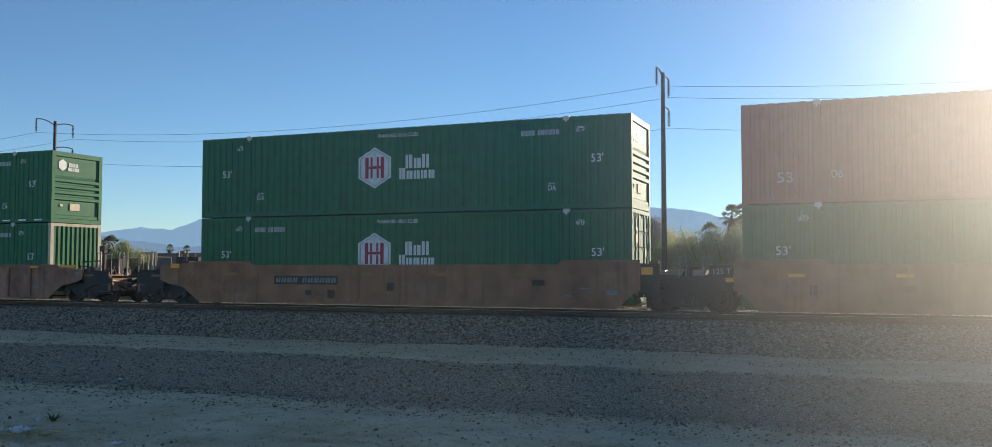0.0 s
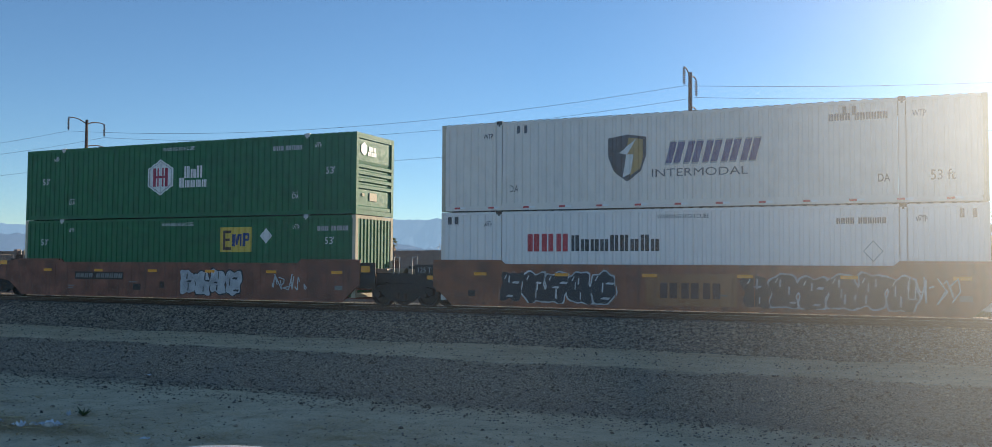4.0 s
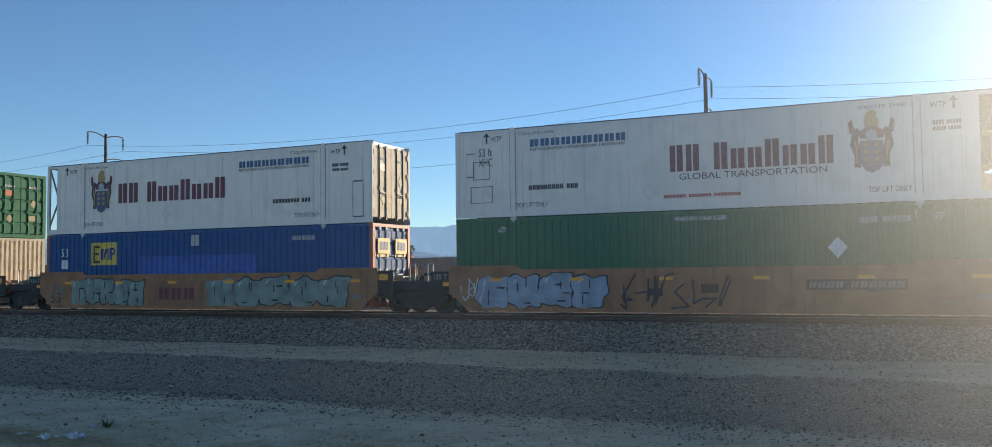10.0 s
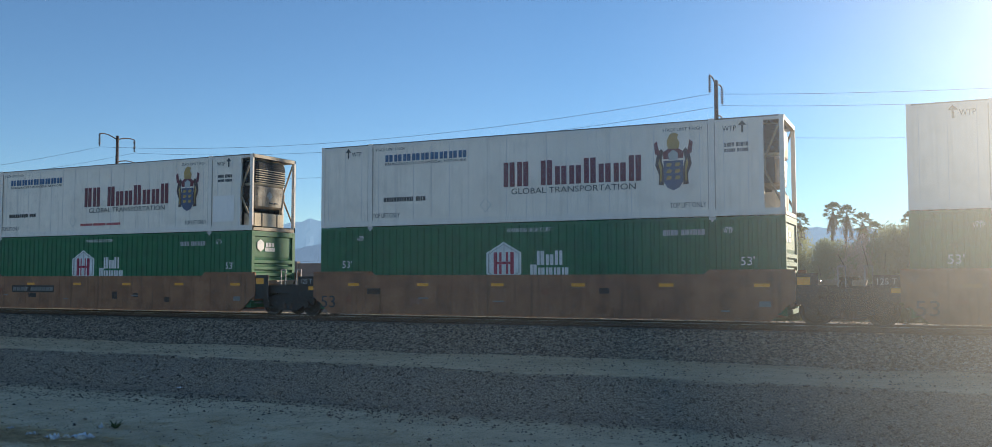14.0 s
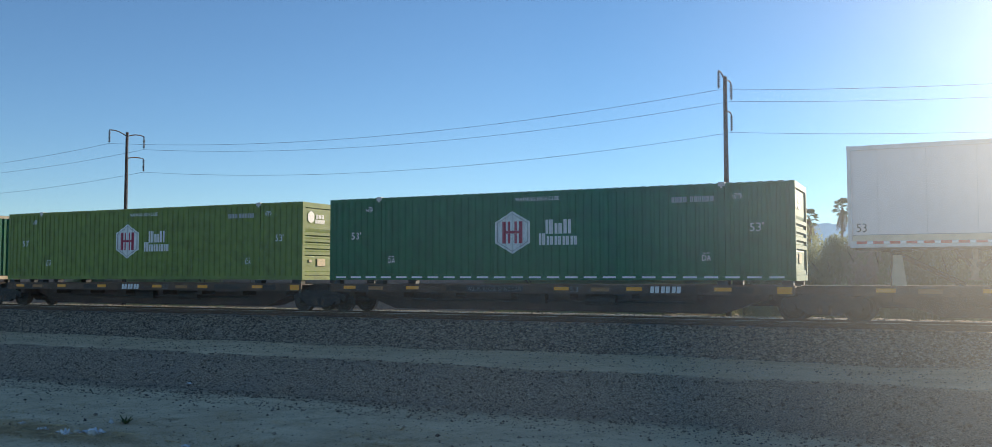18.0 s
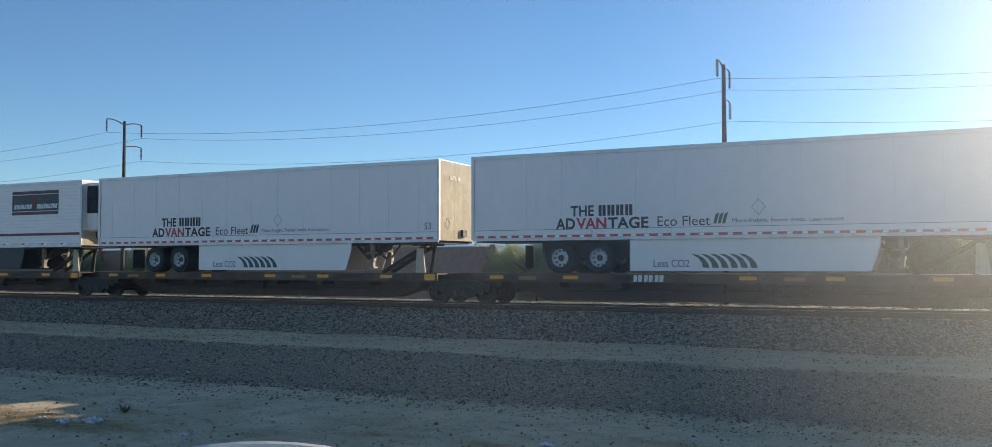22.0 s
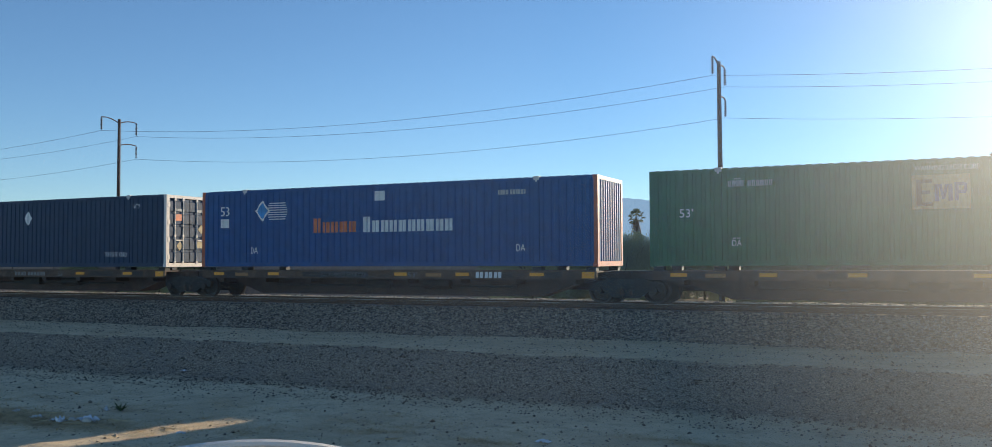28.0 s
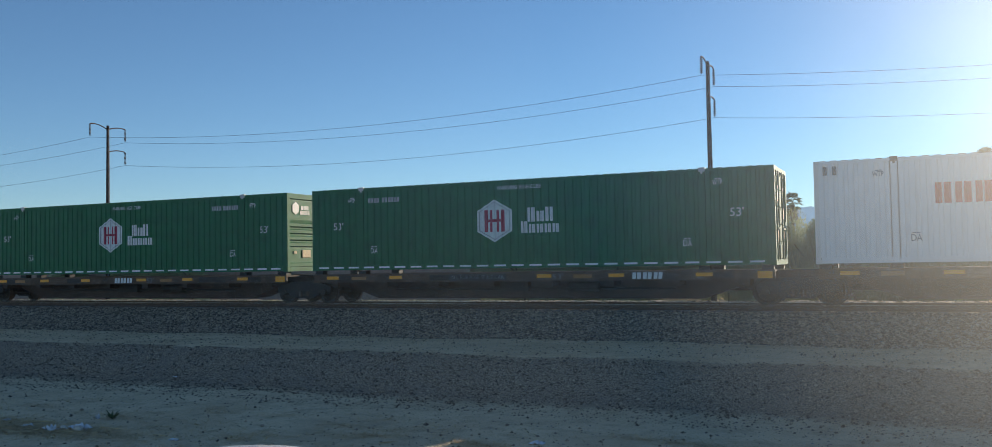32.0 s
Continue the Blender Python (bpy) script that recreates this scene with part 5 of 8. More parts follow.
def reefer(u, z, nose=1, panel=False, faded=False):
    """A smooth white refrigerated box with an open frame and cooling machine at its nose."""
    c = new("reefer_container")
    BX = 0.72                           # depth of the open frame
    bx0, bx1 = (-L / 2, L / 2 - BX) if nose > 0 else (-L / 2 + BX, L / 2 - 0.115)
    part("box", Geo().box(bx0, bx1, -HY + 0.012, HY - 0.012, 0.2, H - 0.12), M["reefer"], c)
    part("roof", Geo().box(bx0, bx1, -HY + 0.04, HY - 0.04, H - 0.12, H - 0.02), M["reefer"], c)
    for sy in (-1, 1):
        y = sy * (HY - 0.035)
        part("top_rail", Geo().box(-L / 2, L / 2, y - 0.035, y + 0.035, H - 0.13, H - 0.035), M["grey_white"], c)
        part("roof_edge", Geo().box(-L / 2, L / 2, y - 0.036, y + 0.036, H - 0.035, H), M["old_galv"], c, "grimy roof edge")
        part("bottom_rail", Geo().box(-L / 2, L / 2, y - 0.04, y + 0.04, 0, 0.2), M["grey_white"], c)
        for x in (-L / 2 + 0.065, L / 2 - 0.065):
            part("corner_post", Geo().box(x - 0.065, x + 0.065, y - 0.05, y + 0.04, 0.0, H), M["grey_white"], c)
        for x in (-L / 2 + POST, L / 2 - POST):
            part("lifting_post", Geo().box(x - 0.085, x + 0.085, sy * HY - 0.02, sy * HY + 0.02, -0.03, H + 0.02), M["grey_white"], c, "scuffed lifting post")
            part("post_gap", Geo().box(x - 0.112, x + 0.112, sy * HY - 0.006, sy * HY + 0.006, 0.2, H - 0.13), M["rib_tan"], c, "grimy edge of the lifting post")
    n = 22
    for k in range(n):
        x = bx0 + 0.3 + k * (bx1 - bx0 - 0.6) / (n - 1)
        part("seam", shared("seam", lambda: Geo().box(-0.008, 0.008, -0.006, 0.004, 0.2, H - 0.13)), M["siding"], c, at=(x, -HY + 0.012, 0))
    ex = nose * L / 2
    for za in (0.06, H - 0.06):
        part("end_beam", Geo().box(ex - nose * 0.13 if nose > 0 else ex, ex if nose > 0 else ex + 0.13, -HY + 0.08, HY - 0.08, za - 0.06, za + 0.06), M["tan_frame"], c)
    for sy in (-1, 1):
        y = sy * (HY - 0.05)
        part("brace", Geo().tube((ex - nose * 0.10, y, H - 0.15), (ex - nose * 0.60, y, 1.52), 0.035, 6).tube((ex - nose * 0.60, y, 1.38), (ex - nose * 0.10, y, 0.35), 0.035, 6).box(ex - nose * 0.60 - 0.08, ex - nose * 0.60 + 0.08, y - 0.03, y + 0.03, 1.36, 1.55), M["tan_frame"], c, "diagonal frame brace")
    # cooling machine: a rounded cream drum below, louvred hood above, sooty edges
    mc = part("cooling_unit", shell_geo(nose, [(1.76, 0.80), (1.82, 0.88), (2.46, 0.90), (2.64, 0.85), (2.74, 0.70)]), M["cream"], c, "rounded cream hood of the refrigeration unit", at=(ex - nose * BX, 0, 0))
    part("lower_housing", shell_geo(nose, [(0.90, 0.70), (0.96, 0.80), (1.66, 0.86), (1.74, 0.80)]), M["soot"], mc, "stained rounded lower housing")
    part("engine_block", Geo().box(min(0.04 * nose, 0.40 * nose), max(0.04 * nose, 0.40 * nose), -1.02, -0.62, 0.95, 1.70).tube((nose * 0.2, -1.06, 1.3), (nose * 0.2, -1.0, 1.3), 0.16, 12), M["iron"], mc, "dark engine behind the frame")
    sg = part("side_grille", shell_geo(nose, [(1.84, 0.895), (2.46, 0.915), (2.64, 0.865), (2.70, 0.80)], 0, 5), M["grille"], mc, "black side louvres")
    for k in range(7):
        part("louvre", shell_geo(nose, [(1.91 + 0.1 * k, 0.90), (1.92 + 0.1 * k, 0.925), (1.94 + 0.1 * k, 0.90)], 0, 3), M["black"], sg)
    if faded or panel:
        fg = part("front_grille", shell_geo(nose, [(1.86, 0.90), (2.46, 0.918), (2.62, 0.872), (2.69, 0.81)], 5, 13), M["grille"], mc, "dark louvred front grille")
        for k in range(8):
            q = 0.925 - 0.05 * max(0.0, (k - 5.5) / 2)
            part("louvre", shell_geo(nose, [(1.895 + 0.088 * k, q - 0.03), (1.90 + 0.088 * k, q), (1.925 + 0.088 * k, q), (1.93 + 0.088 * k, q - 0.03)], 4, 12), M["end_cream"], fg)
    else:
        part("maker_plate", Geo().box(nose * 0.575 - 0.01, nose * 0.575 + 0.01, -0.22, 0.06, 2.05, 2.32), M["ink_grey_dark"], mc, "grey maker's plate")
    part("diamond_placard", Geo().prism([(0.0, -0.17), (0.17, 0.0), (0.0, 0.17), (-0.17, 0.0)], -0.004, 0.004), M["ink_grey"], mc, at=Matrix.Translation((nose * 0.555, -0.1, 1.38)) @ Matrix.Rotation(math.pi / 2, 4, "Z"))
    part("vent_slot", Geo().box(nose * 0.53 - 0.02, nose * 0.53 + 0.02, -0.1, 0.1, 1.08, 1.13).box(nose * 0.53 - 0.02, nose * 0.53 + 0.02, 0.2, 0.4, 1.08, 1.13), M["black"], mc)
    part("exhaust", Geo().tube((nose * 0.2, -0.5, 2.7), (nose * 0.2, -0.5, 2.86), 0.05, 8), M["iron"], mc, "sooty exhaust stub")
    ft = part("fuel_tank", Geo().box(nose * 0.3 - 0.26, nose * 0.3 + 0.26, -0.95, 0.75, 0.18, 0.68), M["end_cream"], mc, "tan tank below the unit")
    for q in (-0.55, 0.35):
        part("tank_strap", Geo().box(nose * 0.3 - 0.27, nose * 0.3 + 0.27, q - 0.03, q + 0.03, 0.16, 0.70), M["iron"], ft)
    part("nose_wall", Geo().box(min(0, -nose * 0.02), max(0, -nose * 0.02), -HY + 0.02, HY - 0.02, 0.15, H - 0.1), M["soot"], mc, "sooty nose wall")
    for q in (-1, 1):
        part("inner_post", Geo().box(min(0, nose * 0.14), max(0, nose * 0.14), q * (HY - 0.04) - 0.05, q * (HY - 0.04) + 0.04, 0.12, H - 0.08), M["grey_white"], mc, "upright behind the open frame")
    part("soot_edge", Geo().box(min(ex - nose * 1.9, ex - nose * 0.02), max(ex - nose * 1.9, ex - nose * 0.02), -HY + 0.05, HY - 0.05, H - 0.02, H + 0.012), M["iron"], c, "soot-blackened roof edge over the machine")
    if nose < 0:
        end_parts(c, "doors", "end_cream", "end_cream")
    else:
        part("end_wall", Geo().box(-L / 2 + 0.0, -L / 2 + 0.02, -HY + 0.1, HY - 0.1, 0.1, H - 0.1), M["reefer"], c)
    m = Marks(c, lift=0.004)

    if nose > 0:
        cre, ts, com, sh = 9.6, 4.3, 3.48, 12.92
    else:
        cre, ts, com, sh = 6.83, 11.85, 12.67, 3.12
    m.bars((2, 7), cre, 1.56, 4.75 if nose > 0 else 5.6, 0.80, "ink_maroon", tall=(0, 1, 2, 5, 8), label="maroon word bars")
    if nose > 0:
        m.word("GLOBAL TRANSPORTATION", 9.64, 1.0, 4.2, 0.19, "ink_black")
    m.bars((9,), ts, 2.36, 3.25, 0.24, "ink_steel", label="blue word bars")
    m.word("REFRIGERATED INTERMODAL NETWORK", ts, 2.15, 3.2, 0.09, "ink_black")
    m.bars((9, 3), com, 0.91, 1.7, 0.15, "ink_black", label="black address bars")
    m.word("TOP LIFT ONLY", 2.75, 0.36, 1.1, 0.16, "ink_black")
    m.word("TOP LIFT ONLY", 13.35, 0.36, 1.1, 0.16, "ink_black")
    m.word("STACK LIMIT 3 HIGH", 2.9, 2.68, 1.2, 0.1, "ink_black")
    m.word("STACK LIMIT 3 HIGH", 13.2, 2.66, 1.2, 0.1, "ink_black")
    for x in (1.5, 14.6):
        m.word("WTP", x, 2.58, 0.4, 0.16, "ink_black")
    m.bars((4, 5), 14.8, 2.1, 0.7, 0.12, "ink_grey_dark")
    m.bars((5, 5), 14.8, 1.93, 0.7, 0.1, "ink_grey_dark")
    if panel or faded:
        m.word("53 ft", 1.1, 2.15, 0.5, 0.26, "ink_black")
        m.word("XHC", 1.1, 1.82, 0.5, 0.26, "ink_black")
        m.bars((7, 7, 8), 8.2, 0.42, 2.3, 0.1, "ink_red", label="small red lettering bars")
    if panel:
        m.put("panel", rect(1.05, 1.0), "white", 14.75, 0.85, "clean white replacement panel")
        m.put("panel", rect(1.3, 0.25), "white", 0.95, 0.35, "clean white replacement panel")
    m.put("placard", ring([(0, -0.25), (0.21, 0), (0, 0.25), (-0.21, 0)], 0.1), "ink_grey", 6.6, 0.6)
    def frame_of(w, h):
        return ring([(-w / 2, -h / 2), (w / 2, -h / 2), (w / 2, h / 2), (-w / 2, h / 2)], 0.07)
    for xx, zz, ww, hh in ((((0.55, 1.75, 0.28, 0.8), (0.95, 1.55, 0.6, 0.6), (0.95, 0.75, 0.8, 0.55)) if faded else ()) if nose > 0 else ((15.55, 0.85, 0.45, 1.3),)):
        m.put("patch_seam", frame_of(ww, hh), "ink_grey_dark", xx, zz, "dark seam of a patch panel")
    for xx in (1.15, 14.98):
        m.put("arrow", poly([(-0.03, -0.16), (0.03, -0.16), (0.03, 0.06), (0.12, 0.06), (0.0, 0.2), (-0.12, 0.06), (-0.03, 0.06)]), "ink_black", xx, 2.6, "black upward arrow")
    # coat of arms in plain shapes
    for q in (-1, 1):
        def mir_pts(pts):
            return pts if q > 0 else [(-x, z) for x, z in reversed(pts)]
        m.put("supporter", poly(mir_pts([(0.30, -0.62), (0.46, -0.60), (0.44, -0.30), (0.56, 0.0), (0.50, 0.34), (0.38, 0.50), (0.30, 0.42), (0.36, 0.15), (0.30, -0.1)])), "ink_brown", sh, 1.60, "dark supporter of the crest", out=0.002)
        m.put("supporter_mane", poly(mir_pts([(0.40, 0.30), (0.56, 0.34), (0.60, 0.66), (0.50, 0.74), (0.46, 0.52)])), "ink_maroon", sh, 1.60, out=0.003)
        m.put("supporter_shade", poly(mir_pts([(0.36, -0.5), (0.42, -0.5), (0.40, -0.2), (0.46, 0.05), (0.42, 0.2), (0.36, -0.05)])), "ink_gold", sh, 1.60, out=0.005)
    m.put("mantle", poly([(-0.30, 0.18), (0.30, 0.18), (0.32, 0.38), (0.14, 0.50), (-0.14, 0.50), (-0.32, 0.38)]), "ink_maroon", sh, 1.60, "maroon mantle of the crest", out=0.003)
    m.put("helmet", poly([(-0.13, 0.14), (0.13, 0.14), (0.15, 0.34), (0.0, 0.46), (-0.15, 0.34)]), "ink_grey", sh, 1.60, "grey helmet", out=0.006)
    m.put("crest_top", poly([(-0.16, 0.48), (0.16, 0.48), (0.20, 0.66), (0.12, 0.80), (0.16, 0.92), (0.0, 0.98), (-0.12, 0.90), (-0.20, 0.72)]), "ink_gold", sh, 1.60, "gold crest", out=0.004)
    m.put("shield", poly([(-0.30, 0.14), (-0.30, -0.50), (-0.18, -0.68), (0, -0.76), (0.18, -0.68), (0.30, -0.50), (0.30, 0.14)]), "ink_slate", sh, 1.58, "slate blue shield", out=0.007)
    for k in range(3):
        for q in (-1, 1):
            m.put("shield_charge", shared("charge", lambda: poly([(-0.09, -0.05), (0.03, -0.06), (0.09, 0.0), (0.06, 0.06), (-0.06, 0.05)])), "ink_gold", sh + q * 0.13, 1.60 - 0.2 * k, out=0.011)
    return load("stained white refrigerated container with maroon wording and a crest", c, u, z, "reefer container")


# ---- bogies ----
WHEEL_R = 0.42
WHEELSETS = []


def wheel_geo():
    return Geo().lathe([(0.0, -0.07), (0.09, -0.08), (0.12, -0.03), (0.30, 0.01), (0.36, -0.06), (WHEEL_R, -0.065), (WHEEL_R, 0.045), (WHEEL_R + 0.025, 0.055), (WHEEL_R + 0.025, 0.075), (0.35, 0.075), (0.30, 0.04), (0.1, 0.04), (0.0, 0.05)], True, 28)


def frame_geo():
    return Geo().prism([(-1.15, 0.40), (-0.72, 0.40), (-0.42, 0.20), (0.42, 0.20), (0.72, 0.40), (1.15, 0.40), (1.18, 0.62), (0.95, 0.68), (0.5, 0.80), (-0.5, 0.80), (-0.95, 0.68), (-1.18, 0.62)], -0.08, 0.08)


def bogie(car, x, u):
    b = part("bogie", shared("bolster", lambda: Geo().box(-0.28, 0.28, -1.0, 1.0, 0.42, 0.72).box(-0.2, 0.2, -0.3, 0.3, 0.7, 0.9)), M["iron"], car, "grimy two-axle bogie", at=(x, 0, 0))
    for s in (-1, 1):
        part("side_frame", shared("side_frame", frame_geo), M["iron"], b, at=(0, s * 1.0, 0))
        for k in (-1, 1):
            part("bearing", shared("bearing", lambda: Geo().tube((0, -0.16, 0), (0, 0.16, 0), 0.12, 12)), M["iron"], b, at=(k * 0.89, s * 1.03, WHEEL_R))
            part("spring", shared("spring", lambda: Geo().tube((0, 0, 0.26), (0, 0, 0.46), 0.075, 10)), M["rail"], b, at=(k * 0.14, s * 1.05, 0))
    for k in (-1, 1):
        ws = part("wheelset", shared("axle", lambda: Geo().tube((0, -0.95, 0), (0, 0.95, 0), 0.085, 12)), M["iron"], b, at=(k * 0.89, 0, WHEEL_R))
        for s in (-1, 1):
            part("wheel", shared("wheel", wheel_geo), M["tread"], ws, "steel wheel with a worn tread", at=Matrix.Translation((0, s * 0.76, 0)) @ (TURN if s > 0 else Matrix.Identity(4)))
        WHEELSETS.append((ws, UNIT_X[u] + L / 2 + x + k * 0.89, k * 0.89))
    return b


def coupler_end(car, s, x_plat, colour, tall=True):
    """Platform, grab rails, hand brake and coupler at a car's end; s: which way it looks."""
    def X(v):
        return s * v
    def bx(g, a, b, *r):
        return g.box(min(X(a), X(b)), max(X(a), X(b)), *r)
    x0 = x_plat
    # Its front plate is drawn down low to block sun below the deck.
    part("end_platform", bx(bx(Geo(), x0 - 1.3, x0, -1.15, 1.15, 0.98, 1.05), x0 - 0.1, x0, -1.2, 1.2, 0.48, 1.05), M[colour], car, "end platform")
    part("draft_sill", bx(Geo(), x0 - 1.6, x0 + 0.25, -0.32, 0.32, 0.62, 0.97), M["iron"], car)
    cp = part("coupler", bx(bx(Geo(), x0 + 0.2, x0 + 0.62, -0.08, 0.08, 0.78, 0.94), x0 + 0.55, x0 + 0.85, -0.17, 0.14, 0.70, 1.0), M["iron"], car, "rusty knuckle coupler")
    part("uncoupling_lever", Geo().path([(X(x0 + 0.02), -1.15, 0.9), (X(x0 + 0.08), -0.5, 0.8), (X(x0 + 0.3), -0.1, 0.75)], 0.018), M["galv"], car)
    part("brake_hose", Geo().path([(X(x0 + 0.1), 0.3, 0.75), (X(x0 + 0.35), 0.3, 0.42), (X(x0 + 0.75), 0.22, 0.36)], 0.03), M["rubber"], car)
    # Side plates and a box, added to block low sun at the coupler.
    for y in (-1.16, 1.16):
        part("corner_plate", bx(Geo(), x0 - 0.95, x0 + 0.06, y - 0.03, y + 0.03, 0.36, 0.98), M["iron"], car, "black corner plate added to block low sun")
    part("coupler_carrier", bx(Geo(), x0 - 0.05, x0 + 0.52, 0.15, 0.6, 0.36, 0.74), M["iron"], car)
    if tall:
        for y in (-1.12, 1.12):
            part("grab_rail", Geo().path([(X(x0 - 0.05), y, 0.7), (X(x0 - 0.05), y, 1.95), (X(x0 - 0.75), y, 1.95), (X(x0 - 0.75), y, 1.0)], 0.016), M["old_galv"], car, "dull steel grab rail")
        part("grab_rail", Geo().path([(X(x0 - 0.04), -0.55, 1.0), (X(x0 - 0.04), -0.55, 1.8), (X(x0 - 0.04), 0.55, 1.8), (X(x0 - 0.04), 0.55, 1.0)], 0.015), M["old_galv"], car, "dull steel grab rail")
        part("step", bx(bx(Geo(), x0 - 0.45, x0 - 0.05, -1.25, -1.1, 0.45, 0.48), x0 - 0.45, x0 - 0.05, -1.25, -1.1, 0.72, 0.75), M["old_galv"], car, "side step")
    return cp


def brake_gear(car, s, x0, tank=True):
    """Hand brake, air reservoir and pipes on a car's end deck."""
    p = part("brake_stand", Geo().box(s * x0 - 0.05, s * x0 + 0.05, -0.62, -0.52, 1.0, 2.35).box(s * x0 - 0.14, s * x0 + 0.14, -0.70, -0.45, 1.95, 2.25), M["iron"], car, "hand brake stand")
    ring_pts = [(s * x0 + s * 0.2, -0.58 + 0.26 * math.cos(a * math.pi / 8), 2.15 + 0.26 * math.sin(a * math.pi / 8)) for a in range(17)]
    wheel = Geo().path(ring_pts, 0.022)
    for a in (0, 4, 8, 12):
        wheel.tube((s * x0 + s * 0.2, -0.58, 2.15), ring_pts[a], 0.014, 5)
    part("brake_wheel", wheel, M["iron"], p)
    xa, xb = s * (x0 - 1.45), s * (x0 - 0.72)
    lo, hi = min(xa, xb), max(xa, xb)
    if tank:
        reservoir = part("air_tank", Geo().tube((lo, -0.45, 1.82), (hi, -0.45, 1.82), 0.22, 16).tube((lo - 0.06, -0.45, 1.82), (lo, -0.45, 1.82), 0.13, 16, 0.22).tube((hi, -0.45, 1.82), (hi + 0.06, -0.45, 1.82), 0.22, 16, 0.13), M["tank_brown"], car, "rusty brown air reservoir")
        for x in (lo + 0.12, hi - 0.12):
            part("tank_strap", Geo().box(x - 0.025, x + 0.025, -0.68, -0.22, 1.5, 1.62).box(x - 0.02, x + 0.02, -0.69, -0.66, 1.55, 1.9).box(x - 0.03, x + 0.03, -0.5, -0.4, 1.05, 1.5), M["iron"], reservoir)
    # A box added on the deck to trim the sun patch from the gap.
    part("equipment_box", Geo().box(min(s * (x0 - 0.85), s * (x0 - 0.2)), max(s * (x0 - 0.85), s * (x0 - 0.2)), 0.35, 0.95, 1.05, 1.75), M["spine"], car, "brown box added to block sun through the gap")
    part("pipe_run", Geo().path([(s * (x0 - 1.6), -0.15, 1.62), (s * (x0 - 0.6), -0.15, 1.66), (s * (x0 - 0.5), -0.15, 1.15)], 0.03).path([(s * (x0 - 0.9), -0.9, 1.12), (s * (x0 - 0.9), -0.9, 1.45), (s * (x0 - 0.3), -0.9, 1.42), (s * (x0 - 0.25), -0.9, 1.1)], 0.022), M["old_galv"], car, "bent brake pipes")
    part("valve_box", Geo().box(s * x0 - 0.5, s * x0 - 0.2, -0.9, -0.55, 1.05, 1.4).tube((s * x0 - 0.35, -0.95, 1.25), (s * x0 - 0.35, -0.88, 1.25), 0.11, 10), M["iron"], car)


def end_gear(car, s, u):
    """Dark side plates, valves, levers and hoses between a well and its coupler."""
    r = random.Random(u * 5 + (1 if s > 0 else 2))
    e = L / 2
    for sy in (-1, 1):
        pts = [(1.76, 0.50), (2.35, 0.72), (3.05, 0.80), (3.02, 1.22), (2.2, 1.30), (1.76, 1.34)]
        poly2 = [(s * (e + x), z) for x, z in (pts if s > 0 else pts[::-1])]
        part("end_plate", Geo().prism(poly2, sy * 1.24 - 0.03, sy * 1.24 + 0.03), M["iron"], car, "grimy black end plate")
    part("stencil_plate", Geo().box(min(s * (e + 1.50), s * (e + 1.66)), max(s * (e + 1.50), s * (e + 1.66)), -1.425, -1.41, 1.06, 1.20), M["ink_number"], car, "pale stencilled plate")
    for k in range(7):
        x, y, w, h = e + r.uniform(1.0, 2.9), r.uniform(-1.1, -0.1), r.uniform(0.10, 0.26), r.uniform(0.10, 0.34)
        part("fitting", Geo().box(s * x - w / 2, s * x + w / 2, y - 0.08, y + 0.08, 1.08, 1.14 + h).tube((s * x - w * 0.3, y - 0.11, 1.14 + h * 0.6), (s * x - w * 0.3, y + 0.11, 1.14 + h * 0.6), 0.05, 8), M["iron"] if k % 3 else M["tan_frame"], car, "brake fitting on the end deck")
    for k in range(4):
        x, y = e + r.uniform(1.2, 2.7), r.uniform(-1.0, 0.2)
        part("brake_lever", Geo().path([(s * x, y, 1.1), (s * (x + r.uniform(-0.2, 0.2)), y, 1.35), (s * (x + r.uniform(0.2, 0.5)), y, 1.42), (s * (x + 0.5), y - 0.1, 1.12)], 0.02), M["old_galv"], car, "bent brake lever")
    part("air_hose", Geo().path([(s * (e + 2.2), -1.05, 1.25), (s * (e + 2.6), -1.1, 0.95), (s * (e + 3.0), -0.8, 0.72), (s * (e + 3.35), -0.45, 0.45), (s * (e + 3.7), -0.3, 0.40)], 0.03), M["rubber"], car)


def reflectors(car, y, z, xs, ink="reflect", w=0.45, h=0.10):
    for x in xs:
        part("reflector", shared("reflector:%.2f%.2f%s" % (w, h, ink), lambda: rect(w, h, 0.01)), M[ink], car, "amber reflector plate", at=(x, y, z))


def bubble(r, n=14, sx=1.0, sz=1.0):
    return [(math.cos(2 * math.pi * k / n) * r[k % len(r)] * sx, math.sin(2 * math.pi * k / n) * r[k % len(r)] * sz) for k in range(n)]


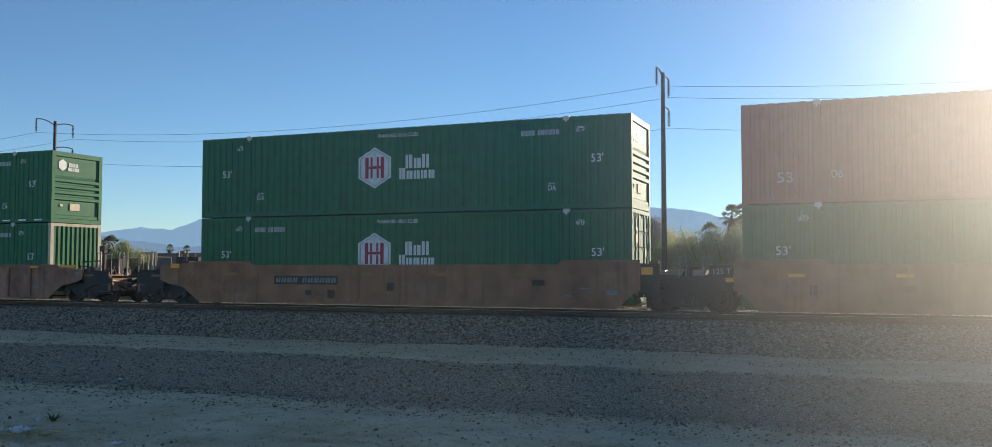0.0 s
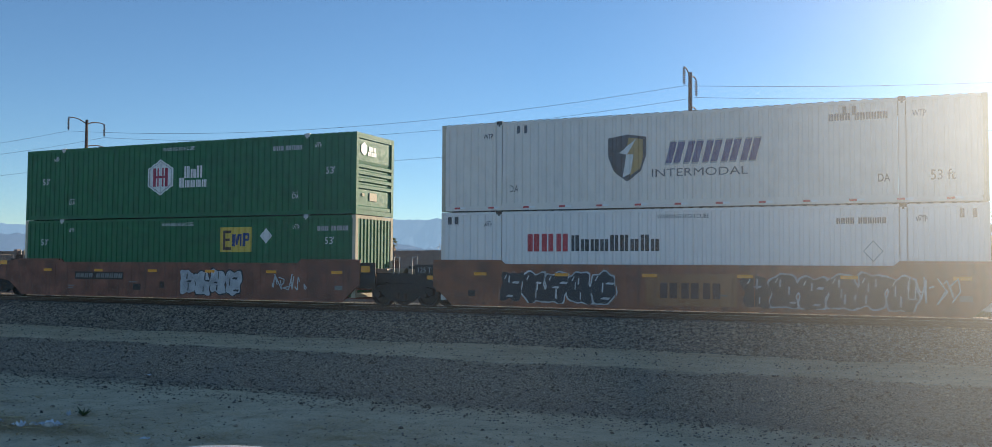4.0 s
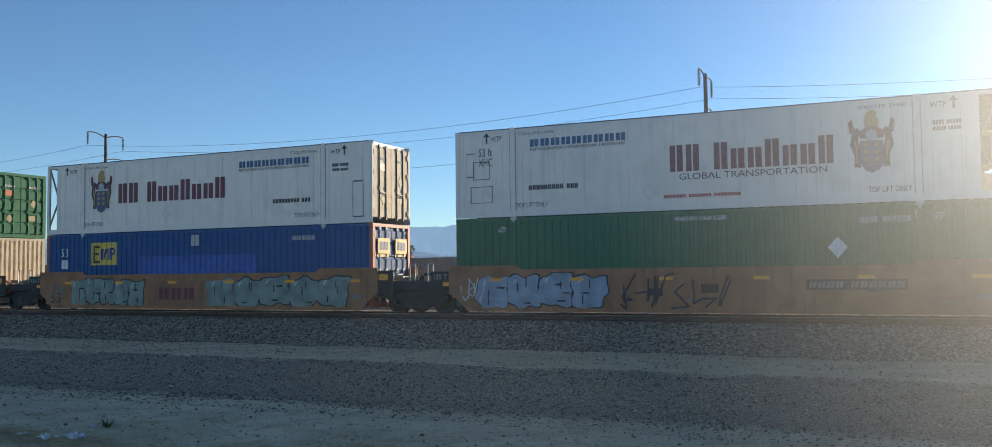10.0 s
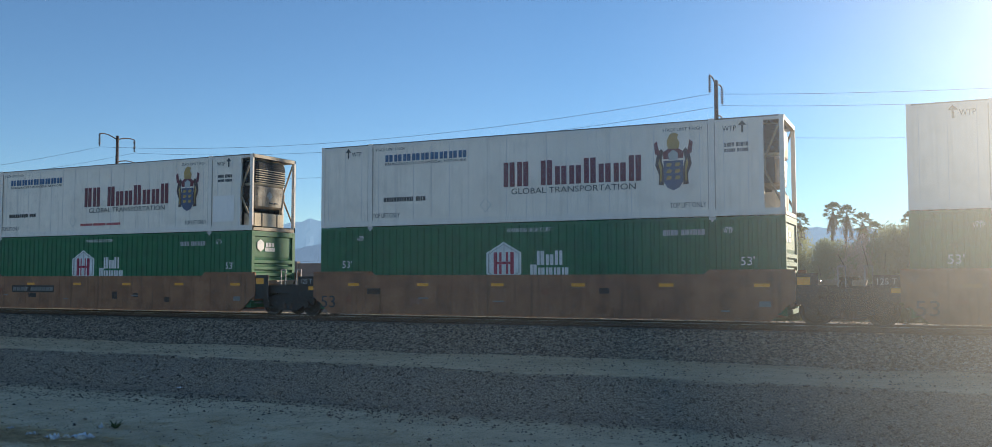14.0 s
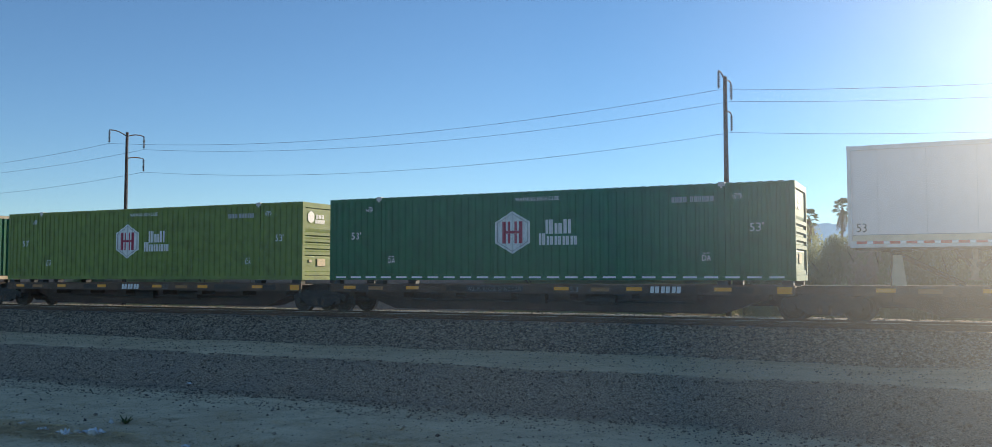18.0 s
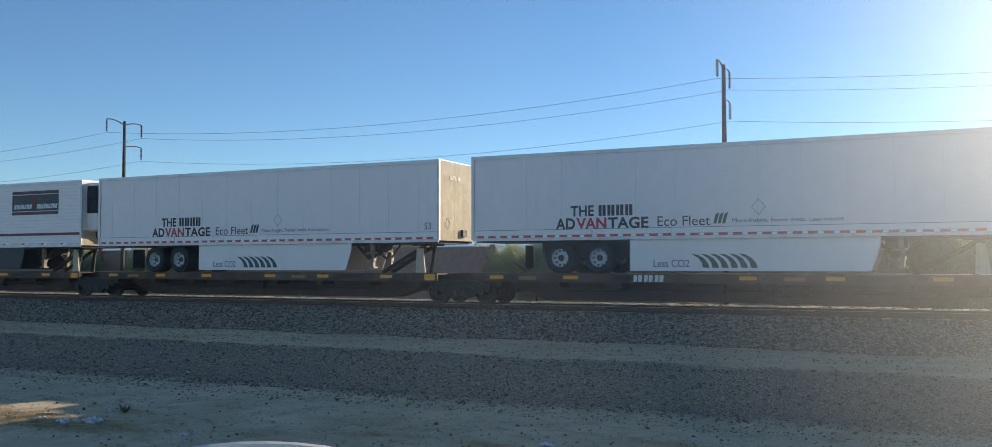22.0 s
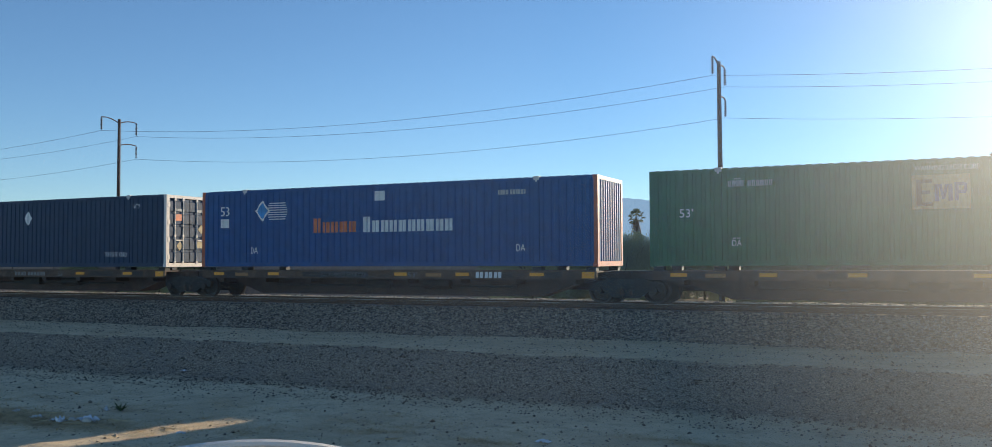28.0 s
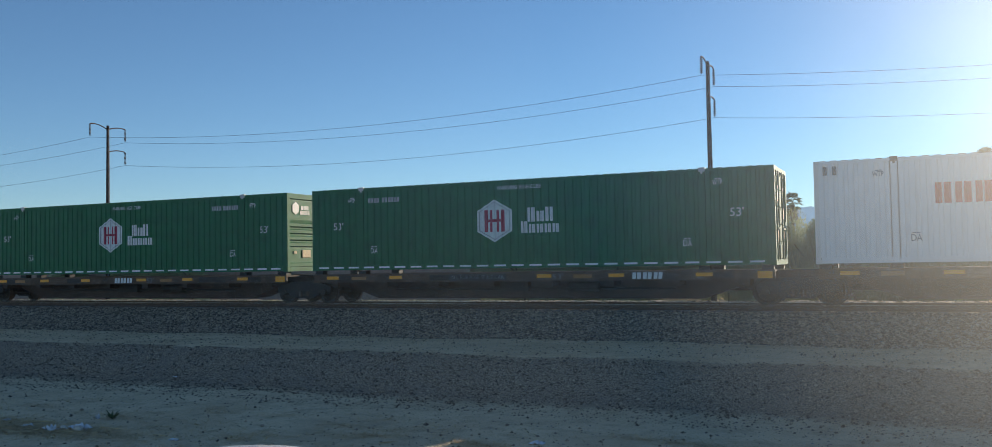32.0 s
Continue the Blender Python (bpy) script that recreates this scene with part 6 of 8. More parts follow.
def graffiti(car, x, z, w, h, ink, seed, y=-1.40, edge="spray_black", letters=5, label="bubble-shaped graffiti letter"):
    """Fat swollen sprayed shapes that overlap, each with a dark rim, a drop shade and inner cuts."""
    r = random.Random(seed)
    step = w / letters
    glow = Geo()
    n = 30
    wob = [1.0 + 0.07 * math.sin(5 * 2 * math.pi * i / n + seed) + 0.05 * math.sin(9 * 2 * math.pi * i / n) for i in range(n)]
    sq = [min(1.3, 1 / max(abs(math.cos(2 * math.pi * i / n)), abs(math.sin(2 * math.pi * i / n)))) for i in range(n)]
    glow.prism([(x + a, z + b) for a, b in bubble([0.92 * p * q for p, q in zip(wob, sq)], n, w * 0.55, h * 0.55)], y + 0.008, y + 0.02)
    part("graffiti_cloud", glow, M["spray_shade"], car, "dark sprayed cloud behind the letters")
    for k in range(letters):
        cx, cz = x - w / 2 + step * (k + 0.5), z + r.uniform(-0.05, 0.05) * h
        n = 32
        ph, lob = r.uniform(0, 6), r.choice((3, 4, 5))
        rr = [1.0 + 0.10 * math.sin(lob * 2 * math.pi * i / n + ph) + 0.07 * math.sin(7 * 2 * math.pi * i / n + 2 * ph) for i in range(n)]
        sq = [min(1.32, 1 / max(abs(math.cos(2 * math.pi * i / n)), abs(math.sin(2 * math.pi * i / n)))) for i in range(n)]
        rr = [a * (0.18 + 0.80 * b) for a, b in zip(rr, sq)]
        lean = r.uniform(-0.12, 0.2)
        p = [(a + lean * b, b) for a, b in bubble(rr, n, step * 0.56, h * 0.46)]
        q = [(a + lean * b, b) for a, b in bubble(rr, n, step * 0.56 - 0.05, h * 0.46 - 0.05)]
        rim = Geo().prism([(cx + a, cz + b) for a, b in p], y - 0.0015 * k, y + 0.02)
        fill = Geo().prism([(cx + a, cz + b) for a, b in q], y - 0.006 - 0.0015 * k, y + 0.02)
        lt = part("graffiti_letter", fill, M[ink], car, label)
        part("outline", rim, M[edge], lt, "dark sprayed outline")
        ys = y - 0.009 - 0.0015 * k
        cuts = [(r.uniform(-0.26, 0.16), -0.30), (r.uniform(-0.2, 0.2), 0.12)] + [(r.uniform(-0.3, 0.2), r.uniform(-0.15, 0.1))]
        for fx, fz in cuts:
            x0, z0 = cx + fx * step, cz + fz * h
            s0, s1 = r.uniform(0.035, 0.06), r.uniform(0.16, 0.26) * h
            if r.random() < 0.4:
                s0, s1 = s1 * 1.0, s0
            part("stroke", Geo().prism([(x0, z0), (x0 + s0, z0 - 0.02), (x0 + s0 * 1.2, z0 + s1), (x0 + s0 * 0.4, z0 + s1 * 1.1)], ys, y), M[edge], lt)
        part("shine", Geo().prism([(cx - 0.33 * step, cz + 0.22 * h), (cx - 0.29 * step, cz + 0.20 * h), (cx - 0.2 * step, cz + 0.33 * h), (cx - 0.23 * step, cz + 0.35 * h)], ys, y), M["spray_white"], lt, "white highlight stroke")


def wild(car, x, z, w, h, ink, seed, y=-1.40, n=16, r0=0.022, label="scrawled graffiti lines"):
    """Thin looping sprayed lines."""
    r = random.Random(seed)
    g = Geo()
    for k in range(n):
        cx = x - w / 2 + w * (k + 0.5) / n
        pts = [(cx + r.uniform(-0.9, 0.9) * w / n, y, z + h * r.uniform(-0.5, 0.5)) for _ in range(4)]
        g.path(pts, r0, 5)
    return part("graffiti", g, M[ink], car, label)


def well_car(u, colour, left, right, ribbed=False, tags=None, number=None, num_z=0.95, size53=None, top=1.48, rz=1.16, refl="reflect", extra=()):
    """One platform of a double-stack car. left, right: 'joint' (shared bogie) or 'coupler'."""
    c = empty("well_car", {"brown": "brown", "red_brown": "red-brown", "tan": "dusty yellow-tan", "old_brown": "faded dark brown", "rust_tan": "light rust-brown"}[colour] + (" ribbed" if ribbed else " smooth-sided") + " double-stack well car" + (" with sprayed graffiti" if tags else ""),
              "well car", "cars of the train")
    MOVERS.append((c, UNIT_X[u] + L / 2, YC, 0))
    yo = -1.40
    el = L / 2 + (0.25 if left == "joint" else 1.8)
    er = L / 2 + (0.25 if right == "joint" else 1.8)

    def slope(e, kind):
        # outline of the side sill from the well floor up to the end
        return [(L / 2 - 0.45, 0.14), (L / 2 + 0.05, 0.60), (e, 0.72)] if kind == "joint" else [(L / 2 + 0.0, 0.14), (L / 2 + 0.75, 0.68), (e - 0.35, 0.80), (e, 0.95)]
    rt = slope(er, right)
    lf = [(-x, z) for x, z in reversed(slope(el, left))]
    raise_z = top + (0.13 if not ribbed else 0.02)
    prof = lf + rt + [(er, raise_z - (0.0 if right == "joint" else 0.2)), (L / 2 + 0.15, raise_z), (L / 2 - 2.2, raise_z), (L / 2 - 2.35, top), (-L / 2 + 2.35, top), (-L / 2 + 2.2, raise_z), (-L / 2 - 0.15, raise_z), (-el, raise_z - (0.0 if left == "joint" else 0.2))]
    for s in (-1, 1):
        part("side_sill", Geo().prism(prof, -0.03, 0.03), M[colour], c, at=(0, s * 1.37, 0))
        part("top_chord", Geo().box(-L / 2 + 2.4, L / 2 - 2.4, -0.05, 0.05, top - 0.10, top + 0.004), M[colour], c, at=(0, s * 1.372, 0))
        for q in (-1, 1):
            part("end_chord", Geo().box(-1.15, 1.15, -0.07, 0.05, raise_z - 0.06, raise_z + 0.006), M[colour], c, at=(q * (L / 2 - 1.0), s * 1.38, 0))
        part("bottom_chord", Geo().box(-L / 2 + 0.5, L / 2 - 0.5, -0.05, 0.05, 0.13, 0.25), M[colour], c, at=(0, s * 1.373, 0))
        if ribbed:
            n = 13
            for k in range(n):
                x = -L / 2 + 0.9 + k * (L - 1.8) / (n - 1)
                part("rib", shared("sill_rib:" + colour, lambda: Geo().box(-0.055, 0.055, -0.07, 0.03, 0.22, top - 0.09)), M[colour], c, at=(x, -1.40 if s < 0 else 1.44, 0))
            part("top_flange", Geo().box(-L / 2 - 0.6, L / 2 + 0.6, -0.09, 0.09, top - 0.02, top + 0.03), M[colour], c, at=(0, s * 1.375, 0))
    part("well_floor", Geo().box(-L / 2 + 1.9, L / 2 - 1.9, -1.33, 1.33, 0.16, 0.26), M["iron"], c)
    for x in (-L / 2 - 0.12, L / 2 + 0.12):
        part("bulkhead", Geo().box(x - 0.05, x + 0.05, -1.33, 1.33, 0.55, 1.30), M[colour], c, "end bulkhead of the well")
    for side, kind, e in ((-1, left, el), (1, right, er)):
        if kind == "coupler":
            bogie(c, side * (L / 2 + 1.75), u)
            coupler_end(c, side, L / 2 + 3.05, colour)
            if side > 0:
                brake_gear(c, side, L / 2 + 2.1, tank=u in (3, 9, 12))
            else:
                # Boxes added at this end for the same sun blocking.
                part("end_cabinet", Geo().box(-L / 2 - 2.6, -L / 2 - 1.5, 0.35, 1.1, 1.05, 1.80).box(-L / 2 - 1.3, -L / 2 - 0.9, -0.9, -0.4, 1.1, 1.62), M["spine"], c, "brown box added to block sun through the gap")
            part("deck_plate", Geo().box(min(side * (L / 2 + 0.2), side * (L / 2 + 2.3)), max(side * (L / 2 + 0.2), side * (L / 2 + 2.3)), -1.33, 1.33, 1.05, 1.12), M[colour], c)
            for q, y in ((1.35, 1.2), (2.0, 0.3), (2.45, -1.12), (2.95, 0.9), (3.0, -0.3)):
                part("stanchion", shared("stanchion", lambda: Geo().tube((0, 0, 1.05), (0, 0, 2.02), 0.036, 6).box(-0.06, 0.06, -0.05, 0.05, 1.05, 1.16)), M["post_tan"], c, "pale upright end stanchion", at=(side * (L / 2 + q), y, 0))
            end_gear(c, side, u)
            reflectors(c, yo - 0.012, raise_z - (0.06 if ribbed else 0.16), [side * (L / 2 + 1.1)], "reflect", 0.95 if ribbed else 0.40, 0.09 if ribbed else 0.16)
        if kind == "joint" and side > 0:
            ep = part("end_plate", Geo().box(L / 2 + 0.22, L / 2 + 0.85, -1.36, -1.33, 0.62, 1.50), M["iron"], c, "dark end plate")
            part("reflector", rect(0.36, 0.22, 0.01), M["reflect"], ep, "amber reflector plate", at=(L / 2 + 0.46, -1.372, 1.28))
        if kind == "joint" and side < 0:
            bogie(c, side * (L / 2 + 1.62), u)
            for sy in (-1, 1):
                part("side_bearing", Geo().box(-L / 2 - 2.5, -L / 2 - 0.7, sy * 1.025 - 0.22, sy * 1.025 + 0.22, 0.85, 1.12), M["iron"], c)
            art = part("articulation", Geo().box(-L / 2 - 3.0, -L / 2 - 0.2, -0.45, 0.45, 0.72, 1.15).tube((-L / 2 - 1.62, 0, 0.7), (-L / 2 - 1.62, 0, 1.4), 0.3, 14), M["iron"], c, "articulated joint over the shared bogie")
            pl = part("capacity_plate", Geo().box(-L / 2 - 0.95, -L / 2 - 0.22, -1.36, -1.33, 0.7, 1.45), M["iron"], c, "dark end plate")
            part("lettering", text_mesh("125 T", 0.5, 0.17), M["ink_grey"], pl, at=(-L / 2 - 0.58, -1.368, 1.27))
            part("reflector", rect(0.26, 0.13, 0.01), M["reflect"], pl, "amber reflector plate", at=(-L / 2 - 0.36, -1.372, 1.02))
            # plates whose tan imitates sunlight, levers and hoses over the shared bogie
            for q, (x0, z0, w0, h0, tilt) in enumerate(((-2.55, 1.22, 0.5, 0.14, 0.5), (-2.15, 1.18, 0.42, 0.2, -0.6), (-1.75, 1.25, 0.5, 0.12, 0.35), (-1.35, 1.2, 0.36, 0.16, -0.4))):
                part("bearing_lug", Geo().prism([(-w0 / 2, 0), (w0 / 2, 0), (w0 / 2 - h0 * tilt, h0), (-w0 / 2 - h0 * tilt * 0.4, h0)], -0.25, 0.25), M["tan_frame"], c, "bearing lug in a tan painted as if sunlit", at=(-L / 2 + x0, -0.55 + 0.35 * (q % 3), z0 - 0.06))
            part("air_hose", Geo().path([(-L / 2 - 3.0, -0.9, 1.25), (-L / 2 - 2.4, -0.95, 1.05), (-L / 2 - 1.5, -0.95, 1.0), (-L / 2 - 0.9, -0.9, 1.2), (-L / 2 - 0.3, -0.9, 1.3)], 0.03), M["rubber"], c)
            for q in (0.25, -0.45):
                part("grab_iron", Geo().path([(-L / 2 - 1.4 + q, -1.2, 1.1), (-L / 2 - 1.4 + q, -1.2, 1.7), (-L / 2 - 1.2 + q, -1.2, 1.7), (-L / 2 - 1.2 + q, -1.2, 1.1)], 0.018), M["galv"], c, "grab iron")
    xs = [-6.9, -4.1, -1.3, 1.5, 4.3, 7.1]
    reflectors(c, yo - (0.06 if ribbed else 0.012), top - 0.05 if ribbed else rz, [x + 0.3 for x in xs], refl)
    m = Marks(c, front=yo, lift=0.006)
    if number is not None:
        m.put("number_panel", rect(2.6, 0.30), "number_dark" if not ribbed else colour, number, num_z, "dark number panel")
        m.bars((4, 6), number, num_z, 2.5, 0.17, "ink_number", 0.2, label="bars in place of the car number", out=0.006)
    if size53 is not None:
        m.word("53", size53, 0.55, 0.6, 0.42, "ink_black")
    for q in extra:
        q(c, m)
    m.put("data_plate", rect(0.32, 0.16), "ink_number", L - 0.6, 0.62, "stencilled data plate")
    # weld seams, stencilled data and rust-coloured patches along the side
    rp = random.Random(u * 7 + 3)
    if not ribbed:
        for k in range(7):
            part("weld_seam", shared("weld_seam:%.2f" % top, lambda: Geo().box(-0.012, 0.012, -0.008, 0.01, 0.26, top - 0.11)), M[colour], c, at=(-L / 2 + 1.9 + k * (L - 3.8) / 6, yo, 0))
    for k in range(5):
        xx, ww, hh = rp.uniform(1.0, L - 1.0), rp.uniform(0.2, 0.55), rp.uniform(0.12, 0.3)
        m.put("paint_patch", rect(ww, hh, 0.003), rp.choice(("number_dark", "old_brown", "spine", "brown")), xx, rp.uniform(0.45, 1.0), "touched-up paint patch", out=-0.003)
    for k in range(3):
        m.put("stencil", rect(rp.uniform(0.25, 0.45), 0.04, 0.003), "ink_number", rp.uniform(1.2, L - 1.2), rp.uniform(0.4, 0.75), "tiny stencilled data bar", out=0.003)
    for t in tags or ():
        t(c)
    return c


# ---- spine cars ----
def half_gap(u, side):
    """Half of the space to the next load behind (-1) or ahead (1)."""
    v = u - side
    if not 0 <= v < len(UNIT_X):
        return 0.6
    return (abs(UNIT_X[u] - UNIT_X[v]) - L) / 2 if not (u == 15 and side > 0) else 1.5


def spine_car(u, left, right, trailer=False, hitch=0, number=None, word=None):
    c = empty("spine_car", "sooty brown spine car" + (" with a trailer hitch" if trailer else ""), "spine car", "cars of the train")
    MOVERS.append((c, UNIT_X[u] + L / 2, YC, 0))
    hl, hr = half_gap(u, -1), half_gap(u, 1)
    gl = hl - 0.03 if left == "joint" else hl - 0.5
    gr = hr - 0.03 if right == "joint" else hr - 0.5
    el, er = L / 2 + gl, L / 2 + gr
    part("centre_sill", Geo().prism([(-el, 0.62), (-L / 2 + 1.0, 0.62), (-L / 2 + 2.3, 0.17), (L / 2 - 2.3, 0.17), (L / 2 - 1.0, 0.62), (er, 0.62), (er, 1.0), (-el, 1.0)], -0.5, 0.5), M["spine"], c, "fish-bellied centre sill")
    for s in (-1, 1):
        part("side_rail", Geo().box(-L / 2 + 0.05, L / 2 - 0.05, s * 1.27 - 0.04, s * 1.27 + 0.04, 0.76, 1.045), M["spine_rail"], c, "side channel")
        part("walkway", Geo().box(-L / 2 + 0.1, L / 2 - 0.1, min(s * 0.46, s * 1.22), max(s * 0.46, s * 1.22), 0.98, 1.03), M["spine"], c)
    # Far-side aprons, added to keep sun patches off the bench.
    for q in (-1, 1):
        part("cable_tray", Geo().box(min(q * (L / 2 - 3.2), q * (L / 2 + 0.1)), max(q * (L / 2 - 3.2), q * (L / 2 + 0.1)), 1.16, 1.24, 0.36, 0.78), M["iron"], c, "black apron added below the side channel to block low sun")
    for k in range(8):
        x = -L / 2 + 0.9 + k * (L - 1.8) / 7
        part("cross_arm", shared("cross_arm", lambda: Geo().prism([(-0.12, 0.6), (0.12, 0.6), (0.12, 0.98), (-0.12, 0.98)], -1.22, 1.22)), M["spine"], c, at=(x, 0, 0))
    if not trailer:
        for x in (-L / 2 + 0.25, -L / 2 + POST, L / 2 - POST, L / 2 - 0.25):
            for s in (-1, 1):
                part("pedestal", shared("pedestal", lambda: Geo().box(-0.16, 0.16, -0.14, 0.14, 1.02, Z_DECK)), M["iron"], c, "container pedestal", at=(x, s * 1.12, 0))
    else:
        hx = hitch * (L / 2 - 1.15)
        h = part("hitch", Geo().box(hx - 0.4, hx + 0.4, -0.5, 0.5, 2.0, 2.12).tube((hx - 0.1, -0.4, 1.02), (hx + 0.1 * hitch, -0.35, 2.02), 0.07, 8).tube((hx - 0.1, 0.4, 1.02), (hx + 0.1 * hitch, 0.35, 2.02), 0.07, 8), M["iron"], c, "raised trailer hitch stand")
        part("hitch_strut", Geo().tube((hx - hitch * 1.7, -0.3, 1.05), (hx, -0.3, 1.95), 0.08, 8).tube((hx - hitch * 1.7, 0.3, 1.05), (hx, 0.3, 1.95), 0.08, 8), M["iron"], h, "diagonal strut")
        # The cream of this plate stands for sunlight on the hitch leg.
        part("hitch_plate", Geo().prism([(hx - 0.14, 1.05), (hx + 0.24, 1.05), (hx + 0.14, 1.9), (hx - 0.1, 1.9)], -0.62, -0.55), M["cream"], h, "hitch leg plate painted pale as if sunlit")
    for side, kind, e in ((-1, left, el), (1, right, er)):
        if kind == "coupler":
            hg = hl if side < 0 else hr
            bogie(c, side * (L / 2 - 0.45), u)
            coupler_end(c, side, L / 2 + hg - 0.60, "spine", tall=True)
            if side > 0:
                brake_gear(c, side, L / 2 + hg - 0.95)
        elif side < 0:
            bogie(c, -(L / 2 + hl), u)
            part("articulation", Geo().box(-L / 2 - hl - 0.7, -L / 2 + 0.2, -0.45, 0.45, 0.64, 1.03), M["iron"], c, "articulated joint over the shared bogie")
    # reflectors keep clear of the lettering
    size_x = 9.45 if number is None else number + 1.9
    taken = [(size_x - 0.2, size_x + 0.2)]
    if number is not None:
        taken.append((number - 1.0, number + 1.0))
    if word == "spine":
        taken += [(5.5, 7.7), (11.8, 12.9)]
    elif word:
        taken.append((word - 0.55, word + 0.55))

    def clear(xs, w):
        return [x for x in xs if not any(a - w / 2 < x + L / 2 < b + w / 2 for a, b in taken)]
    reflectors(c, -1.325, 0.92, clear([-7.2, -4.6, -2.2, 0.9, 3.3, 6.0], 0.5), "reflect", 0.5, 0.11)
    reflectors(c, -1.325, 0.90, [7.75], "reflect", 0.42, 0.2)
    reflectors(c, -1.325, 0.90, clear([-6.1, 2.2], 0.6), "reflect_dull", 0.6, 0.12)
    m = Marks(c, front=-1.31, lift=0.006)
    if number is not None:
        m.bars((4, 6), number, 0.9, 1.9, 0.16, "ink_number", label="bars in place of the car number")
    for xx, ww in ((1.6, 1.1), (5.2, 0.8), (12.6, 1.3), (14.6, 0.7)):
        m.put("number_panel", rect(ww, 0.2, 0.003), "number_dark", xx, 0.9, "black painted panel", out=-0.003)
    m.word("53'", size_x, 0.9, 0.36, 0.19, "ink_number")
    if word == "spine":
        m.put("sign_panel", rect(2.1, 0.22), "ink_black", 6.6, 0.9, "black sign panel")
        m.word("ALL PURPOSE SPINE CAR", 6.6, 0.9, 1.95, 0.12, "ink_white")
        m.bars((3,), 12.35, 0.9, 1.0, 0.2, "ink_white", 0.1)
    elif word:
        m.bars((3,), word, 0.9, 1.0, 0.2, "ink_white", 0.1, label="white word bars")
    part("brake_rigging", Geo().tube((-5, -0.6, 0.5), (5, -0.6, 0.5), 0.04, 6).box(-0.9, 0.1, -0.75, -0.45, 0.42, 0.72).tube((1.5, -0.62, 0.55), (2.5, -0.62, 0.55), 0.17, 12), M["iron"], c, "brake cylinder and rods")
    return c


# ---- semi-trailers ----
def trailer(u, maker, nose):
    """nose: +1 when its front looks along +x."""
    t = new("semi_trailer")
    z0, z1 = 2.16, 4.94
    part("van_body", Geo().box(-L / 2, L / 2, -HY + 0.01, HY - 0.01, z0 + 0.1, z1 - 0.05), M["trailer_white"], t)
    part("roof", Geo().box(-L / 2 + 0.02, L / 2 - 0.02, -HY + 0.03, HY - 0.03, z1 - 0.05, z1), M["aluminium"], t)
    for s in (-1, 1):
        part("top_rail", Geo().box(-L / 2, L / 2, s * HY - 0.02, s * HY + 0.02, z1 - 0.13, z1 - 0.01), M["aluminium"], t)
        part("bottom_rail", Geo().box(-L / 2, L / 2, s * HY - 0.025, s * HY + 0.025, z0 - 0.06, z0 + 0.12), M["aluminium"], t)
        for x in (-L / 2, L / 2):
            part("corner_post", Geo().box(x - 0.05, x + 0.05, s * HY - 0.03, s * HY + 0.03, z0, z1), M["aluminium"], t)
    seam = shared("trailer_seam", lambda: Geo().box(-0.006, 0.006, -0.005, 0.004, z0 + 0.12, z1 - 0.13)) if maker == "dry_van" else None
    if seam:
        for k in range(13):
            part("panel_seam", seam, M["siding"], t, at=(-L / 2 + 1.22 * (k + 0.6), -HY + 0.01, 0))
    else:
        line = shared("siding", lambda: Geo().box(-L / 2 + 0.1, L / 2 - 0.1, -0.004, 0.004, -0.007, 0.007))
        for k in range(17):
            part("siding_line", line, M["siding"], t, at=(0, -HY + 0.01, z0 + 0.22 + 0.148 * k))
    part("floor_frame", Geo().box(-L / 2 + 0.1, L / 2 - 0.1, -HY + 0.1, HY - 0.1, z0 - 0.1, z0), M["iron"], t)
    # axles under the rear
    ax = [-nose * (L / 2 - 3.1), -nose * (L / 2 - 4.4)]
    # Slider side plates, added to darken the space behind the tyres.
    for s in (-1, 1):
        part("hanger", Geo().box(min(ax) - 0.75, max(ax) + 0.75, s * 0.66 - 0.03, s * 0.66 + 0.03, 1.5, 2.07), M["iron"], t, "dark slider side plate added to darken behind the tyres")
    part("slider", Geo().box(min(ax) - 0.9, max(ax) + 0.9, -0.55, -0.4, 1.75, 2.08).box(min(ax) - 0.9, max(ax) + 0.9, 0.4, 0.55, 1.75, 2.08), M["iron"], t, "axle slider frame")
    for x in ax:
        a = part("axle", Geo().tube((x, -1.0, 1.54), (x, 1.0, 1.54), 0.07, 10), M["iron"], t)
        for s in (-1, 1):
            w = part("wheel", shared("tyre", lambda: Geo().lathe([(0.29, -0.28), (0.46, -0.28), (0.505, -0.24), (0.505, 0.24), (0.46, 0.28), (0.29, 0.28)], True, 28)), M["rubber"], a, "black truck tyre", at=(x, s * 0.99, 1.54))
            rim = part("rim", shared("rim", lambda: Geo().lathe([(0.30, -0.27), (0.28, -0.10), (0.20, -0.06), (0.15, -0.08), (0.12, -0.17), (0.0, -0.17)], True, 24)), M["bright_rim"], a, "wheel rim", at=Matrix.Translation((x, s * 0.99, 1.54)) @ (Matrix.Identity(4) if s < 0 else TURN))
            hl = Geo()
            for k in range(10):
                q = 2 * math.pi * k / 10
                hl.tube((0.235 * math.cos(q), -0.118, 0.235 * math.sin(q)), (0.235 * math.cos(q), -0.05, 0.235 * math.sin(q)), 0.032, 8)
            hl.tube((0, -0.18, 0), (0, -0.165, 0), 0.105, 14)
            if "hand_holes" not in MESH:
                MESH["hand_holes"] = hl.mesh("hand_holes")
            part("hand_holes", MESH["hand_holes"], M["black"], a, at=Matrix.Translation((x, s * 0.99, 1.54)) @ (Matrix.Identity(4) if s < 0 else TURN))
    flap = -nose * (L / 2 - 1.9)
